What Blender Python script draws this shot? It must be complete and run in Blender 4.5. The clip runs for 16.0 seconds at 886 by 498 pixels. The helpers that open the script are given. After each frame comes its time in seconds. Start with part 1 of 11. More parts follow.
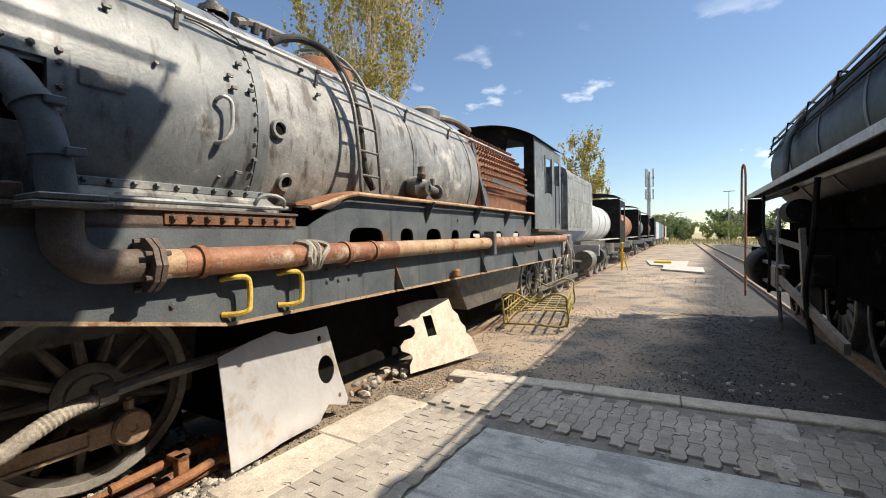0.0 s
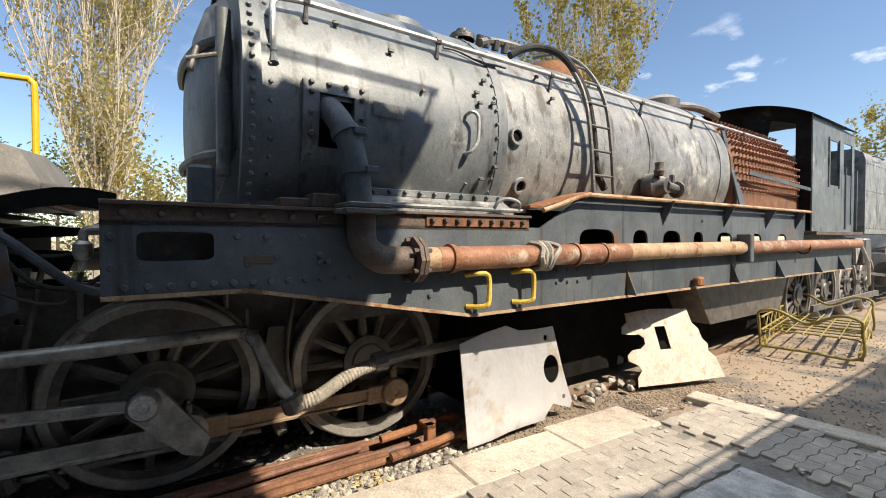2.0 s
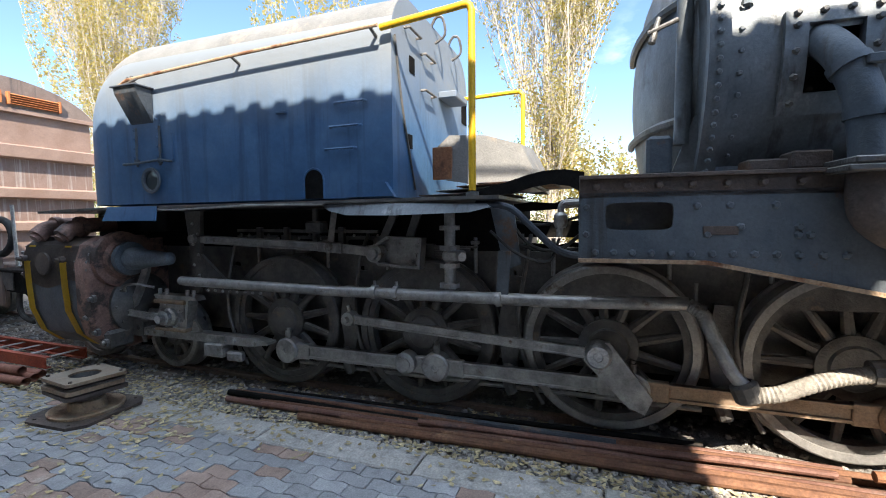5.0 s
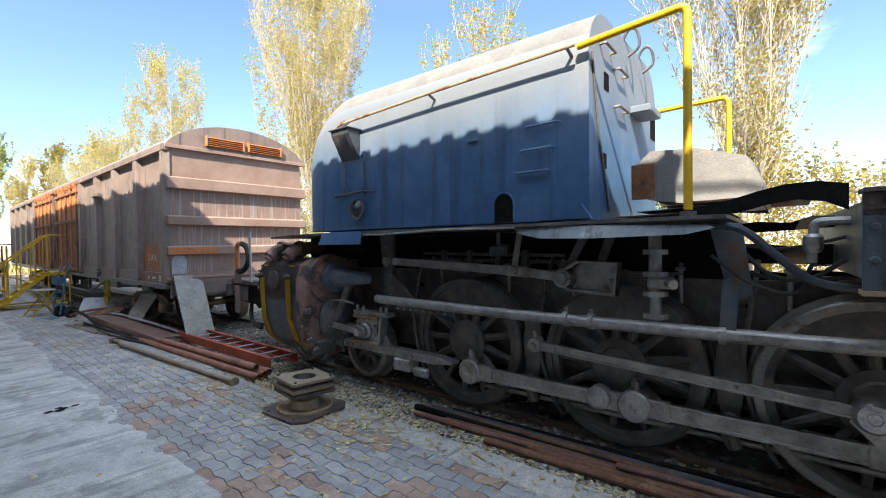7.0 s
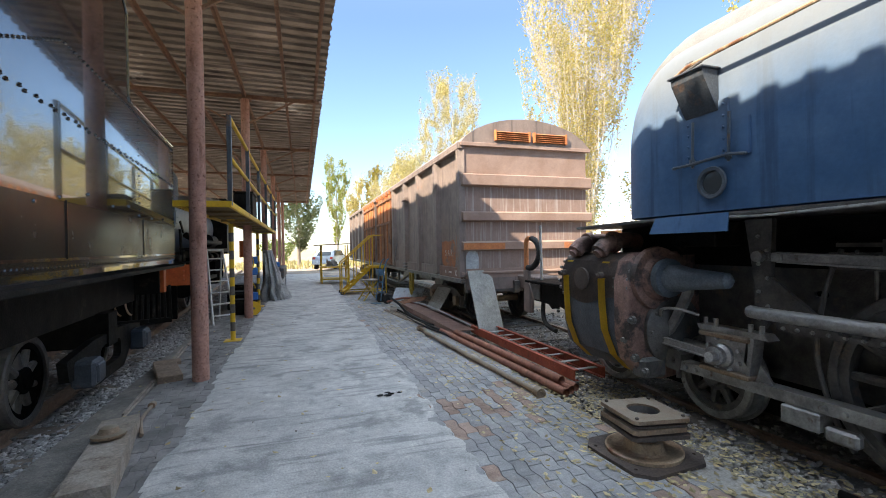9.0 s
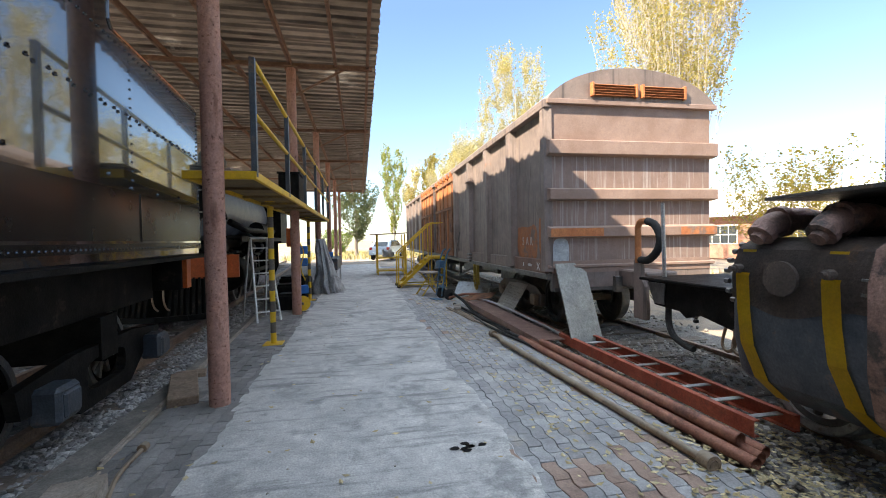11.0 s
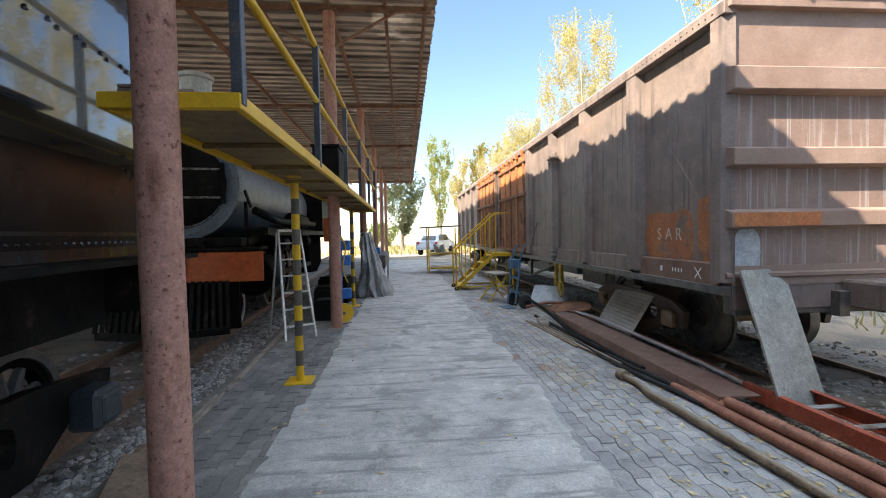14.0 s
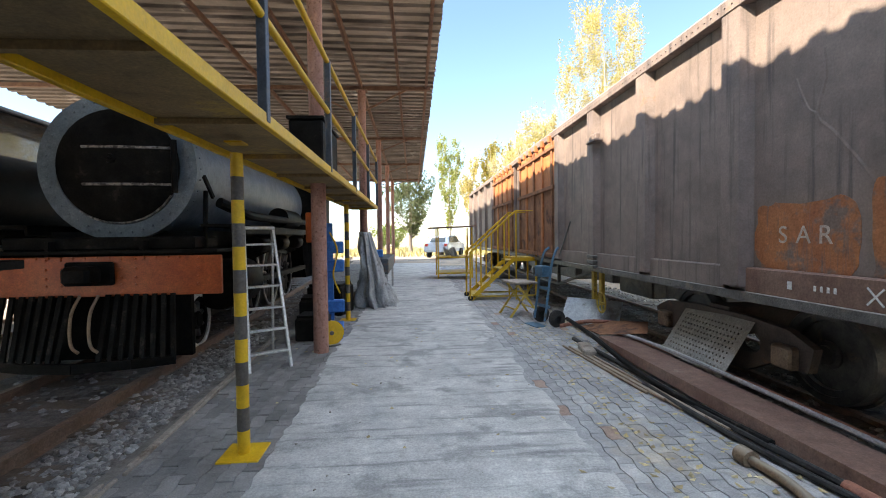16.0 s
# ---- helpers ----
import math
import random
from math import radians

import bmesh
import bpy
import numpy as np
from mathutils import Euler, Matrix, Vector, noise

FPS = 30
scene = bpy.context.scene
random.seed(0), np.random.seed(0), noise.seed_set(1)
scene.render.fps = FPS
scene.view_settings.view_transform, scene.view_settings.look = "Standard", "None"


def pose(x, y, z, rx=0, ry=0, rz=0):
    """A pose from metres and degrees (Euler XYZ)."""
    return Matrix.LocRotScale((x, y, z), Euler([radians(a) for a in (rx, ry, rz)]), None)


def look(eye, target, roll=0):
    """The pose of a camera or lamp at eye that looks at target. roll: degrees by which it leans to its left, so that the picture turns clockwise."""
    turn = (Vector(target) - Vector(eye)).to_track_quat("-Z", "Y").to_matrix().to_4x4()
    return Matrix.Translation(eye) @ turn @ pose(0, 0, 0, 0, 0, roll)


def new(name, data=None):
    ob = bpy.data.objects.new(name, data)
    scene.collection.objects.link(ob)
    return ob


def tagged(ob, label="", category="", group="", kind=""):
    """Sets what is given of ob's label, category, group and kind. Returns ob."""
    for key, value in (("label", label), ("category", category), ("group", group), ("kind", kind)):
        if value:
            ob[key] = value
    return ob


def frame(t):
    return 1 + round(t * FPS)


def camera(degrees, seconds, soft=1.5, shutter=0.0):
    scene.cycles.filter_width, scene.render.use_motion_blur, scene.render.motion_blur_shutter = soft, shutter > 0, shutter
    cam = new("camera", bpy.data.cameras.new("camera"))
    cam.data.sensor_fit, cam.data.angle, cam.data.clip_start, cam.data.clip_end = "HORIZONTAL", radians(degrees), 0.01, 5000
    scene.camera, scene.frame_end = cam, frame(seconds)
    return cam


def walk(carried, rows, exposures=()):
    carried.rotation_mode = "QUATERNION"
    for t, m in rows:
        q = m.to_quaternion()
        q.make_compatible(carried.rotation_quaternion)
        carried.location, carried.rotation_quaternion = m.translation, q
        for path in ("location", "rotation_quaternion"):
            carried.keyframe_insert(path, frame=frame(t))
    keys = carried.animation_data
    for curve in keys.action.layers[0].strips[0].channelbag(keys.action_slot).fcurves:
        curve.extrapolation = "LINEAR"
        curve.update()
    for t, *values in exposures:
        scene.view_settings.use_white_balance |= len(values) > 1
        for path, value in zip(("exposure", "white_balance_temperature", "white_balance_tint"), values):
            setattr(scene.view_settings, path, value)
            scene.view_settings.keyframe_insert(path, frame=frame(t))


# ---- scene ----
cam = camera(90.9, 16.0, 1.0)
PATH = [
    (0, (0.256, 0.854, 1.723), (-0.809, 2.546, 1.669), -1.0),
    (0.5, (0.239, 0.844, 1.715), (-0.871, 2.507, 1.668), -1.0),
    (1, (0.21, 0.814, 1.73), (-1.098, 2.327, 1.682), -1.0),
    (1.5, (0.182, 0.778, 1.742), (-1.34, 2.075, 1.694), -0.8),
    (2, (0.19, 0.723, 1.731), (-1.537, 1.732, 1.689), -0.1),
    (2.5, (0.173, 0.657, 1.722), (-1.703, 1.347, 1.674), 0.3),
    (2.9, (0.166, 0.612, 1.723), (-1.797, 0.986, 1.651), 0.4),
    (3, (0.168, 0.595, 1.715), (-1.81, 0.882, 1.633), 0.3),
    (3.5, (0.18, 0.539, 1.699), (-1.816, 0.498, 1.573), -0.1),
    (4, (0.179, 0.52, 1.704), (-1.785, 0.175, 1.551), -0.2),
    (4.2, (0.174, 0.534, 1.701), (-1.773, 0.107, 1.542), -0.2),
    (6.3, (0.272, 0.423, 1.723), (-1.425, -0.635, 1.67), -0.5),
    (6.5, (0.284, 0.394, 1.727), (-1.382, -0.71, 1.686), -0.3),
    (7, (0.315, 0.157, 1.7), (-1.228, -1.115, 1.674), -0.7),
    (7.5, (0.376, -0.136, 1.686), (-0.974, -1.612, 1.68), -1.3),
    (7.7, (0.372, -0.232, 1.623), (-0.873, -1.797, 1.646), -1.0),
    (8, (0.298, -0.413, 1.636), (-0.766, -2.106, 1.648), -1.3),
    (8.5, (0.241, -0.708, 1.638), (-0.462, -2.58, 1.649), -1.1),
    (9, (0.247, -1.09, 1.621), (-0.369, -2.993, 1.611), -1.0),
    (9.5, (0.2, -1.444, 1.593), (-0.378, -3.358, 1.557), -1.1),
    (10, (0.095, -1.805, 1.582), (-0.403, -3.742, 1.546), -0.9),
    (10.2, (0.084, -1.991, 1.554), (-0.385, -3.935, 1.515), -0.9),
    (12.3, (0.198, -3.615, 1.581), (-0.072, -5.595, 1.52), -1.0),
    (12.5, (0.205, -3.731, 1.566), (-0.055, -5.713, 1.5), -0.9),
    (13, (0.205, -4.146, 1.568), (-0.006, -6.134, 1.504), -0.8),
    (13.5, (0.283, -4.562, 1.572), (0.101, -6.553, 1.498), -0.6),
    (14, (0.308, -4.99, 1.545), (0.134, -6.981, 1.475), -1.1),
    (14.5, (0.293, -5.403, 1.557), (0.129, -7.395, 1.492), -0.9),
    (15, (0.32, -5.812, 1.536), (0.158, -7.804, 1.475), -0.7),
    (15.5, (0.289, -6.216, 1.517), (0.148, -8.21, 1.454), -0.8),
    (16, (0.241, -6.597, 1.517), (0.107, -8.591, 1.457), -0.7),
]
walk(cam, [(t, look(eye, target, roll)) for t, eye, target, roll in PATH],
     [(0, 0.72, 7000, 10), (1.5, 0.85, 7100, 10), (2.5, 1.0, 7000, 10), (3.5, 1.5, 6700, 10), (4.2, 1.75, 6400, 10), (6.3, 1.7, 6600, 10), (8, 1.75, 6800, 10), (10, 1.85, 7000, 10), (12.5, 1.85, 7000, 10), (13.5, 1.92, 7000, 10), (15, 1.95, 7000, 10), (16, 2.12, 7000, 10)])

# ---- world and light ----
SUN_DIR = Vector((0.92, 0.45, 1.0)).normalized()
world = bpy.data.worlds.new("sky")
scene.world = world
world.use_nodes = True
wn, wl = world.node_tree.nodes, world.node_tree.links
wn.clear()
w_out = wn.new("ShaderNodeOutputWorld")
w_bg = wn.new("ShaderNodeBackground")
w_sky = wn.new("ShaderNodeTexSky")
w_sky.sky_type = "NISHITA"
w_sky.sun_disc = False
w_sky.sun_elevation = math.asin(SUN_DIR.z)
w_sky.sun_rotation = math.atan2(SUN_DIR.x, SUN_DIR.y)
w_sky.air_density, w_sky.dust_density, w_sky.ozone_density = 1.0, 0.25, 1.6
w_bg.inputs[1].default_value = 0.14
# small fair-weather clouds, low over the horizon
w_geo = wn.new("ShaderNodeTexCoord")
w_sep = wn.new("ShaderNodeSeparateXYZ")
wl.new(w_geo.outputs["Generated"], w_sep.inputs[0])
w_map = wn.new("ShaderNodeMapping")
w_map.inputs["Scale"].default_value = (1.0, 1.0, 2.2)
w_map.inputs["Location"].default_value = (0.35, 0.1, 0.0)
wl.new(w_geo.outputs["Generated"], w_map.inputs[0])
w_noise = wn.new("ShaderNodeTexNoise")
w_noise.inputs["Scale"].default_value = 5.2
w_noise.inputs["Detail"].default_value = 7.0
w_noise.inputs["Roughness"].default_value = 0.55
wl.new(w_map.outputs[0], w_noise.inputs["Vector"])
w_ramp = wn.new("ShaderNodeValToRGB")
w_ramp.color_ramp.elements[0].position, w_ramp.color_ramp.elements[1].position = 0.60, 0.70
wl.new(w_noise.outputs[0], w_ramp.inputs[0])
w_band = wn.new("ShaderNodeValToRGB")
w_band.color_ramp.elements[0].position, w_band.color_ramp.elements[0].color = 0.10, (0, 0, 0, 1)
w_band.color_ramp.elements[1].position, w_band.color_ramp.elements[1].color = 0.16, (1, 1, 1, 1)
e = w_band.color_ramp.elements.new(0.32)
e.color = (0.55, 0.55, 0.55, 1)
e = w_band.color_ramp.elements.new(0.42)
e.color = (0, 0, 0, 1)
wl.new(w_sep.outputs[2], w_band.inputs[0])
w_mul = wn.new("ShaderNodeMath")
w_mul.operation = "MULTIPLY"
wl.new(w_ramp.outputs[0], w_mul.inputs[0])
wl.new(w_band.outputs[0], w_mul.inputs[1])
w_mix = wn.new("ShaderNodeMix")
w_mix.data_type = "RGBA"
w_side = wn.new("ShaderNodeMapRange")
w_side.inputs["From Min"].default_value, w_side.inputs["From Max"].default_value = -0.1, 0.3
wl.new(w_sep.outputs[1], w_side.inputs["Value"])
w_mul2 = wn.new("ShaderNodeMath")
w_mul2.operation = "MULTIPLY"
wl.new(w_mul.outputs[0], w_mul2.inputs[0])
wl.new(w_side.outputs[0], w_mul2.inputs[1])
wl.new(w_mul2.outputs[0], w_mix.inputs["Factor"])
# low sky darkened and unseen upper sky brightened, to fill the shade below
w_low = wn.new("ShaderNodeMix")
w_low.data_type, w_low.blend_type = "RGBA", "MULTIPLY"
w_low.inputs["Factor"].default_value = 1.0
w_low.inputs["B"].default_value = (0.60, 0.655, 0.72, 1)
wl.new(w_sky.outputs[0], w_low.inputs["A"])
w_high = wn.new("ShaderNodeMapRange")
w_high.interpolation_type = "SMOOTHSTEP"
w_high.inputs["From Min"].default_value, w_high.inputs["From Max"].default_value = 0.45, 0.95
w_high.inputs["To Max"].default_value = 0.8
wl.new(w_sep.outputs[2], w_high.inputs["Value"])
w_fill = wn.new("ShaderNodeMix")
w_fill.data_type = "RGBA"
wl.new(w_high.outputs[0], w_fill.inputs["Factor"])
wl.new(w_low.outputs["Result"], w_fill.inputs["A"])
w_fill.inputs["B"].default_value = (5.7, 6.9, 8.6, 1)
wl.new(w_fill.outputs["Result"], w_mix.inputs["A"])
w_mix.inputs["B"].default_value = (7.6, 7.8, 8.2, 1)
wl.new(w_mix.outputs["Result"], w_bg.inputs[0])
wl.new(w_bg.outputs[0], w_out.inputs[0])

sun_data = bpy.data.lights.new("sun", "SUN")
sun_data.energy, sun_data.angle, sun_data.color = 4.6, radians(0.55), (1.0, 0.90, 0.765)
sun = new("sun", sun_data)
sun.matrix_world = look(SUN_DIR * 60, (0, 0, 0))

# ---- materials ----
# how strongly scuffs and grain show, where less than full
GRAIN = {"blue_grey_tank": 0.3, "pale_tank_top": 0.5, "wagon_brown": 0.55, "wagon_end_brown": 0.35, "wagon_end_runs": 0.4, "yellow_paint": 0.4, "bright_sheet_steel": 0.25, "grimy_black": 0.6, "oily_steel": 0.6, "wheel_tyre": 0.6, "roof_sheet": 0.5, "brushed_concrete": 0.9, "girder_paint": 0.45, "smokebox_paint": 0.6}


def material(name, a, b, rough=0.7, metal=0.0, scale=6.0, bump=0.25, stain=None, stain_at=0.58, stain_scale=1.6,
             streak=None, streak_at=0.55, grain=60.0, island=0.0, rand=0.0, coat=0.0, gloss_var=0.12, dist=0.01, streak_map=(9.0, 9.0, 0.5), dust=None, sunlit_tone=None):
    """Two tones by a coarse noise, fine grain in colour and relief, optional stains of a third tone and runs down the face."""
    gr = GRAIN[name] if name in GRAIN else 1.0
    m = bpy.data.materials.new(name)
    m.use_nodes = True
    n, l = m.node_tree.nodes, m.node_tree.links
    bsdf = n["Principled BSDF"]
    geo = n.new("ShaderNodeNewGeometry")

    def tex(sc, detail=5.0, stretch=None, rough_=0.6):
        t = n.new("ShaderNodeTexNoise")
        t.inputs["Scale"].default_value, t.inputs["Detail"].default_value, t.inputs["Roughness"].default_value = sc, detail, rough_
        if stretch:
            mp = n.new("ShaderNodeMapping")
            mp.inputs["Scale"].default_value = stretch
            l.new(geo.outputs["Position"], mp.inputs[0])
            l.new(mp.outputs[0], t.inputs["Vector"])
        else:
            l.new(geo.outputs["Position"], t.inputs["Vector"])
        return t.outputs[0]

    def ramp(v, lo, hi, top=1.0):
        r = n.new("ShaderNodeMapRange")
        r.inputs["To Max"].default_value = top
        r.inputs["From Min"].default_value, r.inputs["From Max"].default_value = lo, hi
        l.new(v, r.inputs["Value"])
        return r.outputs[0]

    def mix(f, c1, c2, mode="MIX"):
        x = n.new("ShaderNodeMix")
        x.data_type, x.blend_type = "RGBA", mode
        for s, v in ((x.inputs["Factor"], f), (x.inputs["A"], c1), (x.inputs["B"], c2)):
            if isinstance(v, (int, float)):
                s.default_value = v
            elif isinstance(v, tuple):
                s.default_value = (*v, 1)
            else:
                l.new(v, s)
        return x.outputs["Result"]

    col = mix(ramp(tex(scale), 0.35, 0.65), a, b)
    fine = tex(grain, 3.0)
    if streak:
        col = mix(ramp(tex(1.0, 4.0, streak_map), streak_at, streak_at + 0.12), col, streak)
    if stain:
        col = mix(ramp(tex(stain_scale, 7.0, None, 0.68), stain_at, stain_at + 0.09), col, stain)
    if bump > 0.08:
        mid = tex(scale * 4.3, 8.0, None, 0.72)
        col = mix(ramp(mid, 0.52, 0.66, 0.42 * gr), col, mix(0.6, col, (0.0, 0.0, 0.0)))
        col = mix(ramp(mid, 0.46, 0.34, 0.5 * gr), col, mix(1.0, col, (1.55, 1.52, 1.46), "MULTIPLY"))
    col = mix(ramp(fine, 0.25, 0.75), mix(0.28 * gr, col, (0.0, 0.0, 0.0)), mix(gr, col, (1.22, 1.22, 1.22), "MULTIPLY"))
    # paler by height: sunlight on the upper side put into the colour
    if sunlit_tone:
        tone, z0, z1 = sunlit_tone
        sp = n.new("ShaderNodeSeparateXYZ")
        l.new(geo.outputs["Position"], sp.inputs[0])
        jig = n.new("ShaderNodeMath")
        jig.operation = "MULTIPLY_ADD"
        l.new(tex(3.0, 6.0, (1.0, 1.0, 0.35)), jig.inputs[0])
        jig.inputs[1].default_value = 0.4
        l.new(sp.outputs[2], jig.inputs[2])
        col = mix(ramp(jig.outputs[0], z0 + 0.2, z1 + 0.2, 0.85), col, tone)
    # up-facing faces paler: dust plus a light top edge painted in
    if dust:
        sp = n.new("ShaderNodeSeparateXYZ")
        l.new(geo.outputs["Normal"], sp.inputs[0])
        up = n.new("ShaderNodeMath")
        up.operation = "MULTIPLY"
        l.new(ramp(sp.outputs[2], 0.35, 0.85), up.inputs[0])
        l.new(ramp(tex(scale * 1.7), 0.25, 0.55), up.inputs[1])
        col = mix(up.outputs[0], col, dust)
    for amount, src in ((island, geo.outputs["Random Per Island"]), (rand, None)):
        if amount:
            if src is None:
                src = n.new("ShaderNodeObjectInfo").outputs["Random"]
            hsv = n.new("ShaderNodeHueSaturation")
            l.new(col, hsv.inputs["Color"])
            r = n.new("ShaderNodeMapRange")
            r.inputs["To Min"].default_value, r.inputs["To Max"].default_value = 1 - amount, 1 + amount
            l.new(src, r.inputs["Value"])
            l.new(r.outputs[0], hsv.inputs["Value"])
            col = hsv.outputs[0]
    l.new(col, bsdf.inputs["Base Color"])
    rr = n.new("ShaderNodeMapRange")
    rr.inputs["To Min"].default_value, rr.inputs["To Max"].default_value = max(0.03, rough - gloss_var), min(1.0, rough + gloss_var)
    l.new(tex(scale * 2.3), rr.inputs["Value"])
    l.new(rr.outputs[0], bsdf.inputs["Roughness"])
    bsdf.inputs["Metallic"].default_value = metal
    if coat:
        bsdf.inputs["Coat Weight"].default_value = coat
        bsdf.inputs["Coat Roughness"].default_value = 0.035
    if bump:
        bp = n.new("ShaderNodeBump")
        bp.inputs["Strength"].default_value, bp.inputs["Distance"].default_value = bump, dist
        add = n.new("ShaderNodeMath")
        add.operation = "ADD"
        l.new(fine, add.inputs[0])
        l.new(tex(scale * 1.4), add.inputs[1])
        l.new(add.outputs[0], bp.inputs["Height"])
        l.new(bp.outputs[0], bsdf.inputs["Normal"])
    return m


M = {}
M["boiler"] = material("boiler_paint", (0.17, 0.18, 0.183), (0.29, 0.295, 0.29), 0.5, 0.2, 2.4, 0.2, (0.50, 0.485, 0.45), 0.57, 1.9, (0.085, 0.078, 0.07), 0.54, streak_map=(3.0, 9.0, 3.0))
M["smokebox"] = material("smokebox_paint", (0.115, 0.132, 0.142), (0.185, 0.20, 0.208), 0.5, 0.2, 2.6, 0.16, (0.36, 0.36, 0.345), 0.61, 2.6, (0.07, 0.07, 0.068), 0.55, streak_map=(3.0, 9.0, 3.0))
M["girder"] = material("girder_paint", (0.075, 0.092, 0.108), (0.125, 0.142, 0.157), 0.5, 0.15, 2.4, 0.3, (0.17, 0.10, 0.06), 0.60, 2.6, (0.06, 0.055, 0.05), 0.58)
M["beam"] = material("brown_beam", (0.075, 0.06, 0.053), (0.13, 0.095, 0.075), 0.65, 0.2, 3.0, 0.4, (0.22, 0.115, 0.06), 0.6, 2.2)
M["rust"] = material("rust", (0.19, 0.08, 0.04), (0.31, 0.145, 0.07), 0.85, 0.1, 4.0, 0.55, (0.10, 0.048, 0.03), 0.55, 3.0)
M["rust_strip"] = material("dark_rust", (0.13, 0.06, 0.035), (0.22, 0.105, 0.055), 0.8, 0.1, 5.0, 0.5, (0.30, 0.17, 0.09), 0.6, 4.0)
M["rod_dark"] = material("brown_rod", (0.15, 0.07, 0.05), (0.24, 0.125, 0.09), 0.65, 0.2, 4.0, 0.4, (0.10, 0.075, 0.065), 0.55, 2.0)
M["rust_pipe"] = material("rusty_pipe", (0.20, 0.085, 0.048), (0.32, 0.16, 0.095), 0.65, 0.2, 4.0, 0.5, (0.40, 0.32, 0.25), 0.53, 3.6)
M["rust_edge"] = material("rusty_edge", (0.34, 0.22, 0.13), (0.45, 0.33, 0.22), 0.75, 0.2, 5.0, 0.4, (0.22, 0.10, 0.05), 0.55, 4.0)
M["firebox"] = material("rusty_firebox", (0.28, 0.12, 0.07), (0.38, 0.19, 0.12), 0.9, 0.05, 5.0, 0.5, (0.16, 0.07, 0.04), 0.56, 3.0)
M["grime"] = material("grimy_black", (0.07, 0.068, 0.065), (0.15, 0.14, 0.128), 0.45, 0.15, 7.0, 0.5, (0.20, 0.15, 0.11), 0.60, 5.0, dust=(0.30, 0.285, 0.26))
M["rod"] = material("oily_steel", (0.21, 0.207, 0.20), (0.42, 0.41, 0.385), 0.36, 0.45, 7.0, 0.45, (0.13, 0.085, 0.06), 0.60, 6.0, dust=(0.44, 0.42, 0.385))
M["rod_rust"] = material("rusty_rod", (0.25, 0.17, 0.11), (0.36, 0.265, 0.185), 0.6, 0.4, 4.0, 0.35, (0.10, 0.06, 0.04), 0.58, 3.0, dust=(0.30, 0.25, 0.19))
M["pin"] = material("worn_steel_pin", (0.42, 0.42, 0.42), (0.55, 0.55, 0.54), 0.35, 0.8, 8.0, 0.2)
M["tyre"] = material("wheel_tyre", (0.27, 0.26, 0.245), (0.40, 0.385, 0.36), 0.5, 0.4, 6.0, 0.3, (0.15, 0.10, 0.07), 0.6, 3.0)
# tank blue turns pale upwards, as its sunlit band looks
M["tank"] = material("blue_grey_tank", (0.035, 0.10, 0.205), (0.075, 0.155, 0.275), 0.5, 0.1, 1.8, 0.15, (0.34, 0.37, 0.39), 0.67, 1.9, (0.035, 0.085, 0.165), 0.54, 28.0, sunlit_tone=((0.23, 0.245, 0.25), 2.5, 3.1))
M["tank_top"] = material("pale_tank_top", (0.145, 0.143, 0.136), (0.2, 0.196, 0.185), 0.75, 0.05, 2.2, 0.4, (0.30, 0.25, 0.20), 0.58, 2.0)
# near-black that stands in for shade in holes and between frames
M["dark_hole"] = material("painted_shade", (0.008, 0.008, 0.008), (0.014, 0.013, 0.012), 0.9, 0, 5, 0.1)
M["yellow"] = material("yellow_paint", (0.6, 0.345, 0.008), (0.7, 0.43, 0.012), 0.5, 0.0, 5.0, 0.2, (0.45, 0.26, 0.05), 0.66, 4.0)
M["yellow_worn"] = material("worn_yellow_paint", (0.50, 0.33, 0.05), (0.66, 0.47, 0.08), 0.65, 0.0, 6.0, 0.3, (0.16, 0.12, 0.07), 0.57, 6.0)
M["black_paint"] = material("black_paint", (0.035, 0.033, 0.03), (0.07, 0.065, 0.058), 0.5, 0.1, 6.0, 0.2)
M["pole_black"] = material("pole_dark_band", (0.07, 0.062, 0.055), (0.12, 0.10, 0.085), 0.6, 0.0, 8.0, 0.2)
M["plate"] = material("bright_sheet_steel", (0.66, 0.67, 0.70), (0.77, 0.78, 0.81), 0.32, 0.6, 1.4, 0.4, (0.60, 0.52, 0.45), 0.55, 1.5, None, 0.55, 3.0, dist=0.06)
M["plate_dull"] = material("dull_sheet_steel", (0.46, 0.40, 0.34), (0.58, 0.52, 0.45), 0.6, 0.4, 3.0, 0.25, (0.34, 0.22, 0.15), 0.6, 3.0)
M["wagon"] = material("wagon_brown", (0.175, 0.135, 0.118), (0.26, 0.20, 0.172), 0.62, 0.05, 2.2, 0.25, (0.32, 0.14, 0.065), 0.66, 1.5, (0.115, 0.092, 0.085), 0.55)
M["wagon_end"] = material("wagon_end_brown", (0.25, 0.165, 0.13), (0.32, 0.225, 0.185), 0.7, 0.05, 2.2, 0.25, (0.20, 0.12, 0.09), 0.62, 1.6)
M["wagon_runs"] = material("wagon_end_runs", (0.22, 0.15, 0.125), (0.27, 0.19, 0.16), 0.7, 0.05, 3.0, 0.25, (0.19, 0.125, 0.10), 0.62, 3.0, (0.36, 0.31, 0.285), 0.53, streak_map=(26.0, 26.0, 0.7))
M["orange"] = material("orange_primer", (0.4, 0.13, 0.045), (0.5, 0.19, 0.065), 0.7, 0.0, 3.0, 0.3, (0.28, 0.11, 0.06), 0.58, 2.5)
M["orange_worn"] = material("worn_orange_primer", (0.36, 0.125, 0.05), (0.44, 0.17, 0.065), 0.75, 0.0, 3.0, 0.3, (0.20, 0.14, 0.115), 0.50, 3.2, (0.17, 0.12, 0.10), 0.56, streak_map=(14.0, 14.0, 1.2))
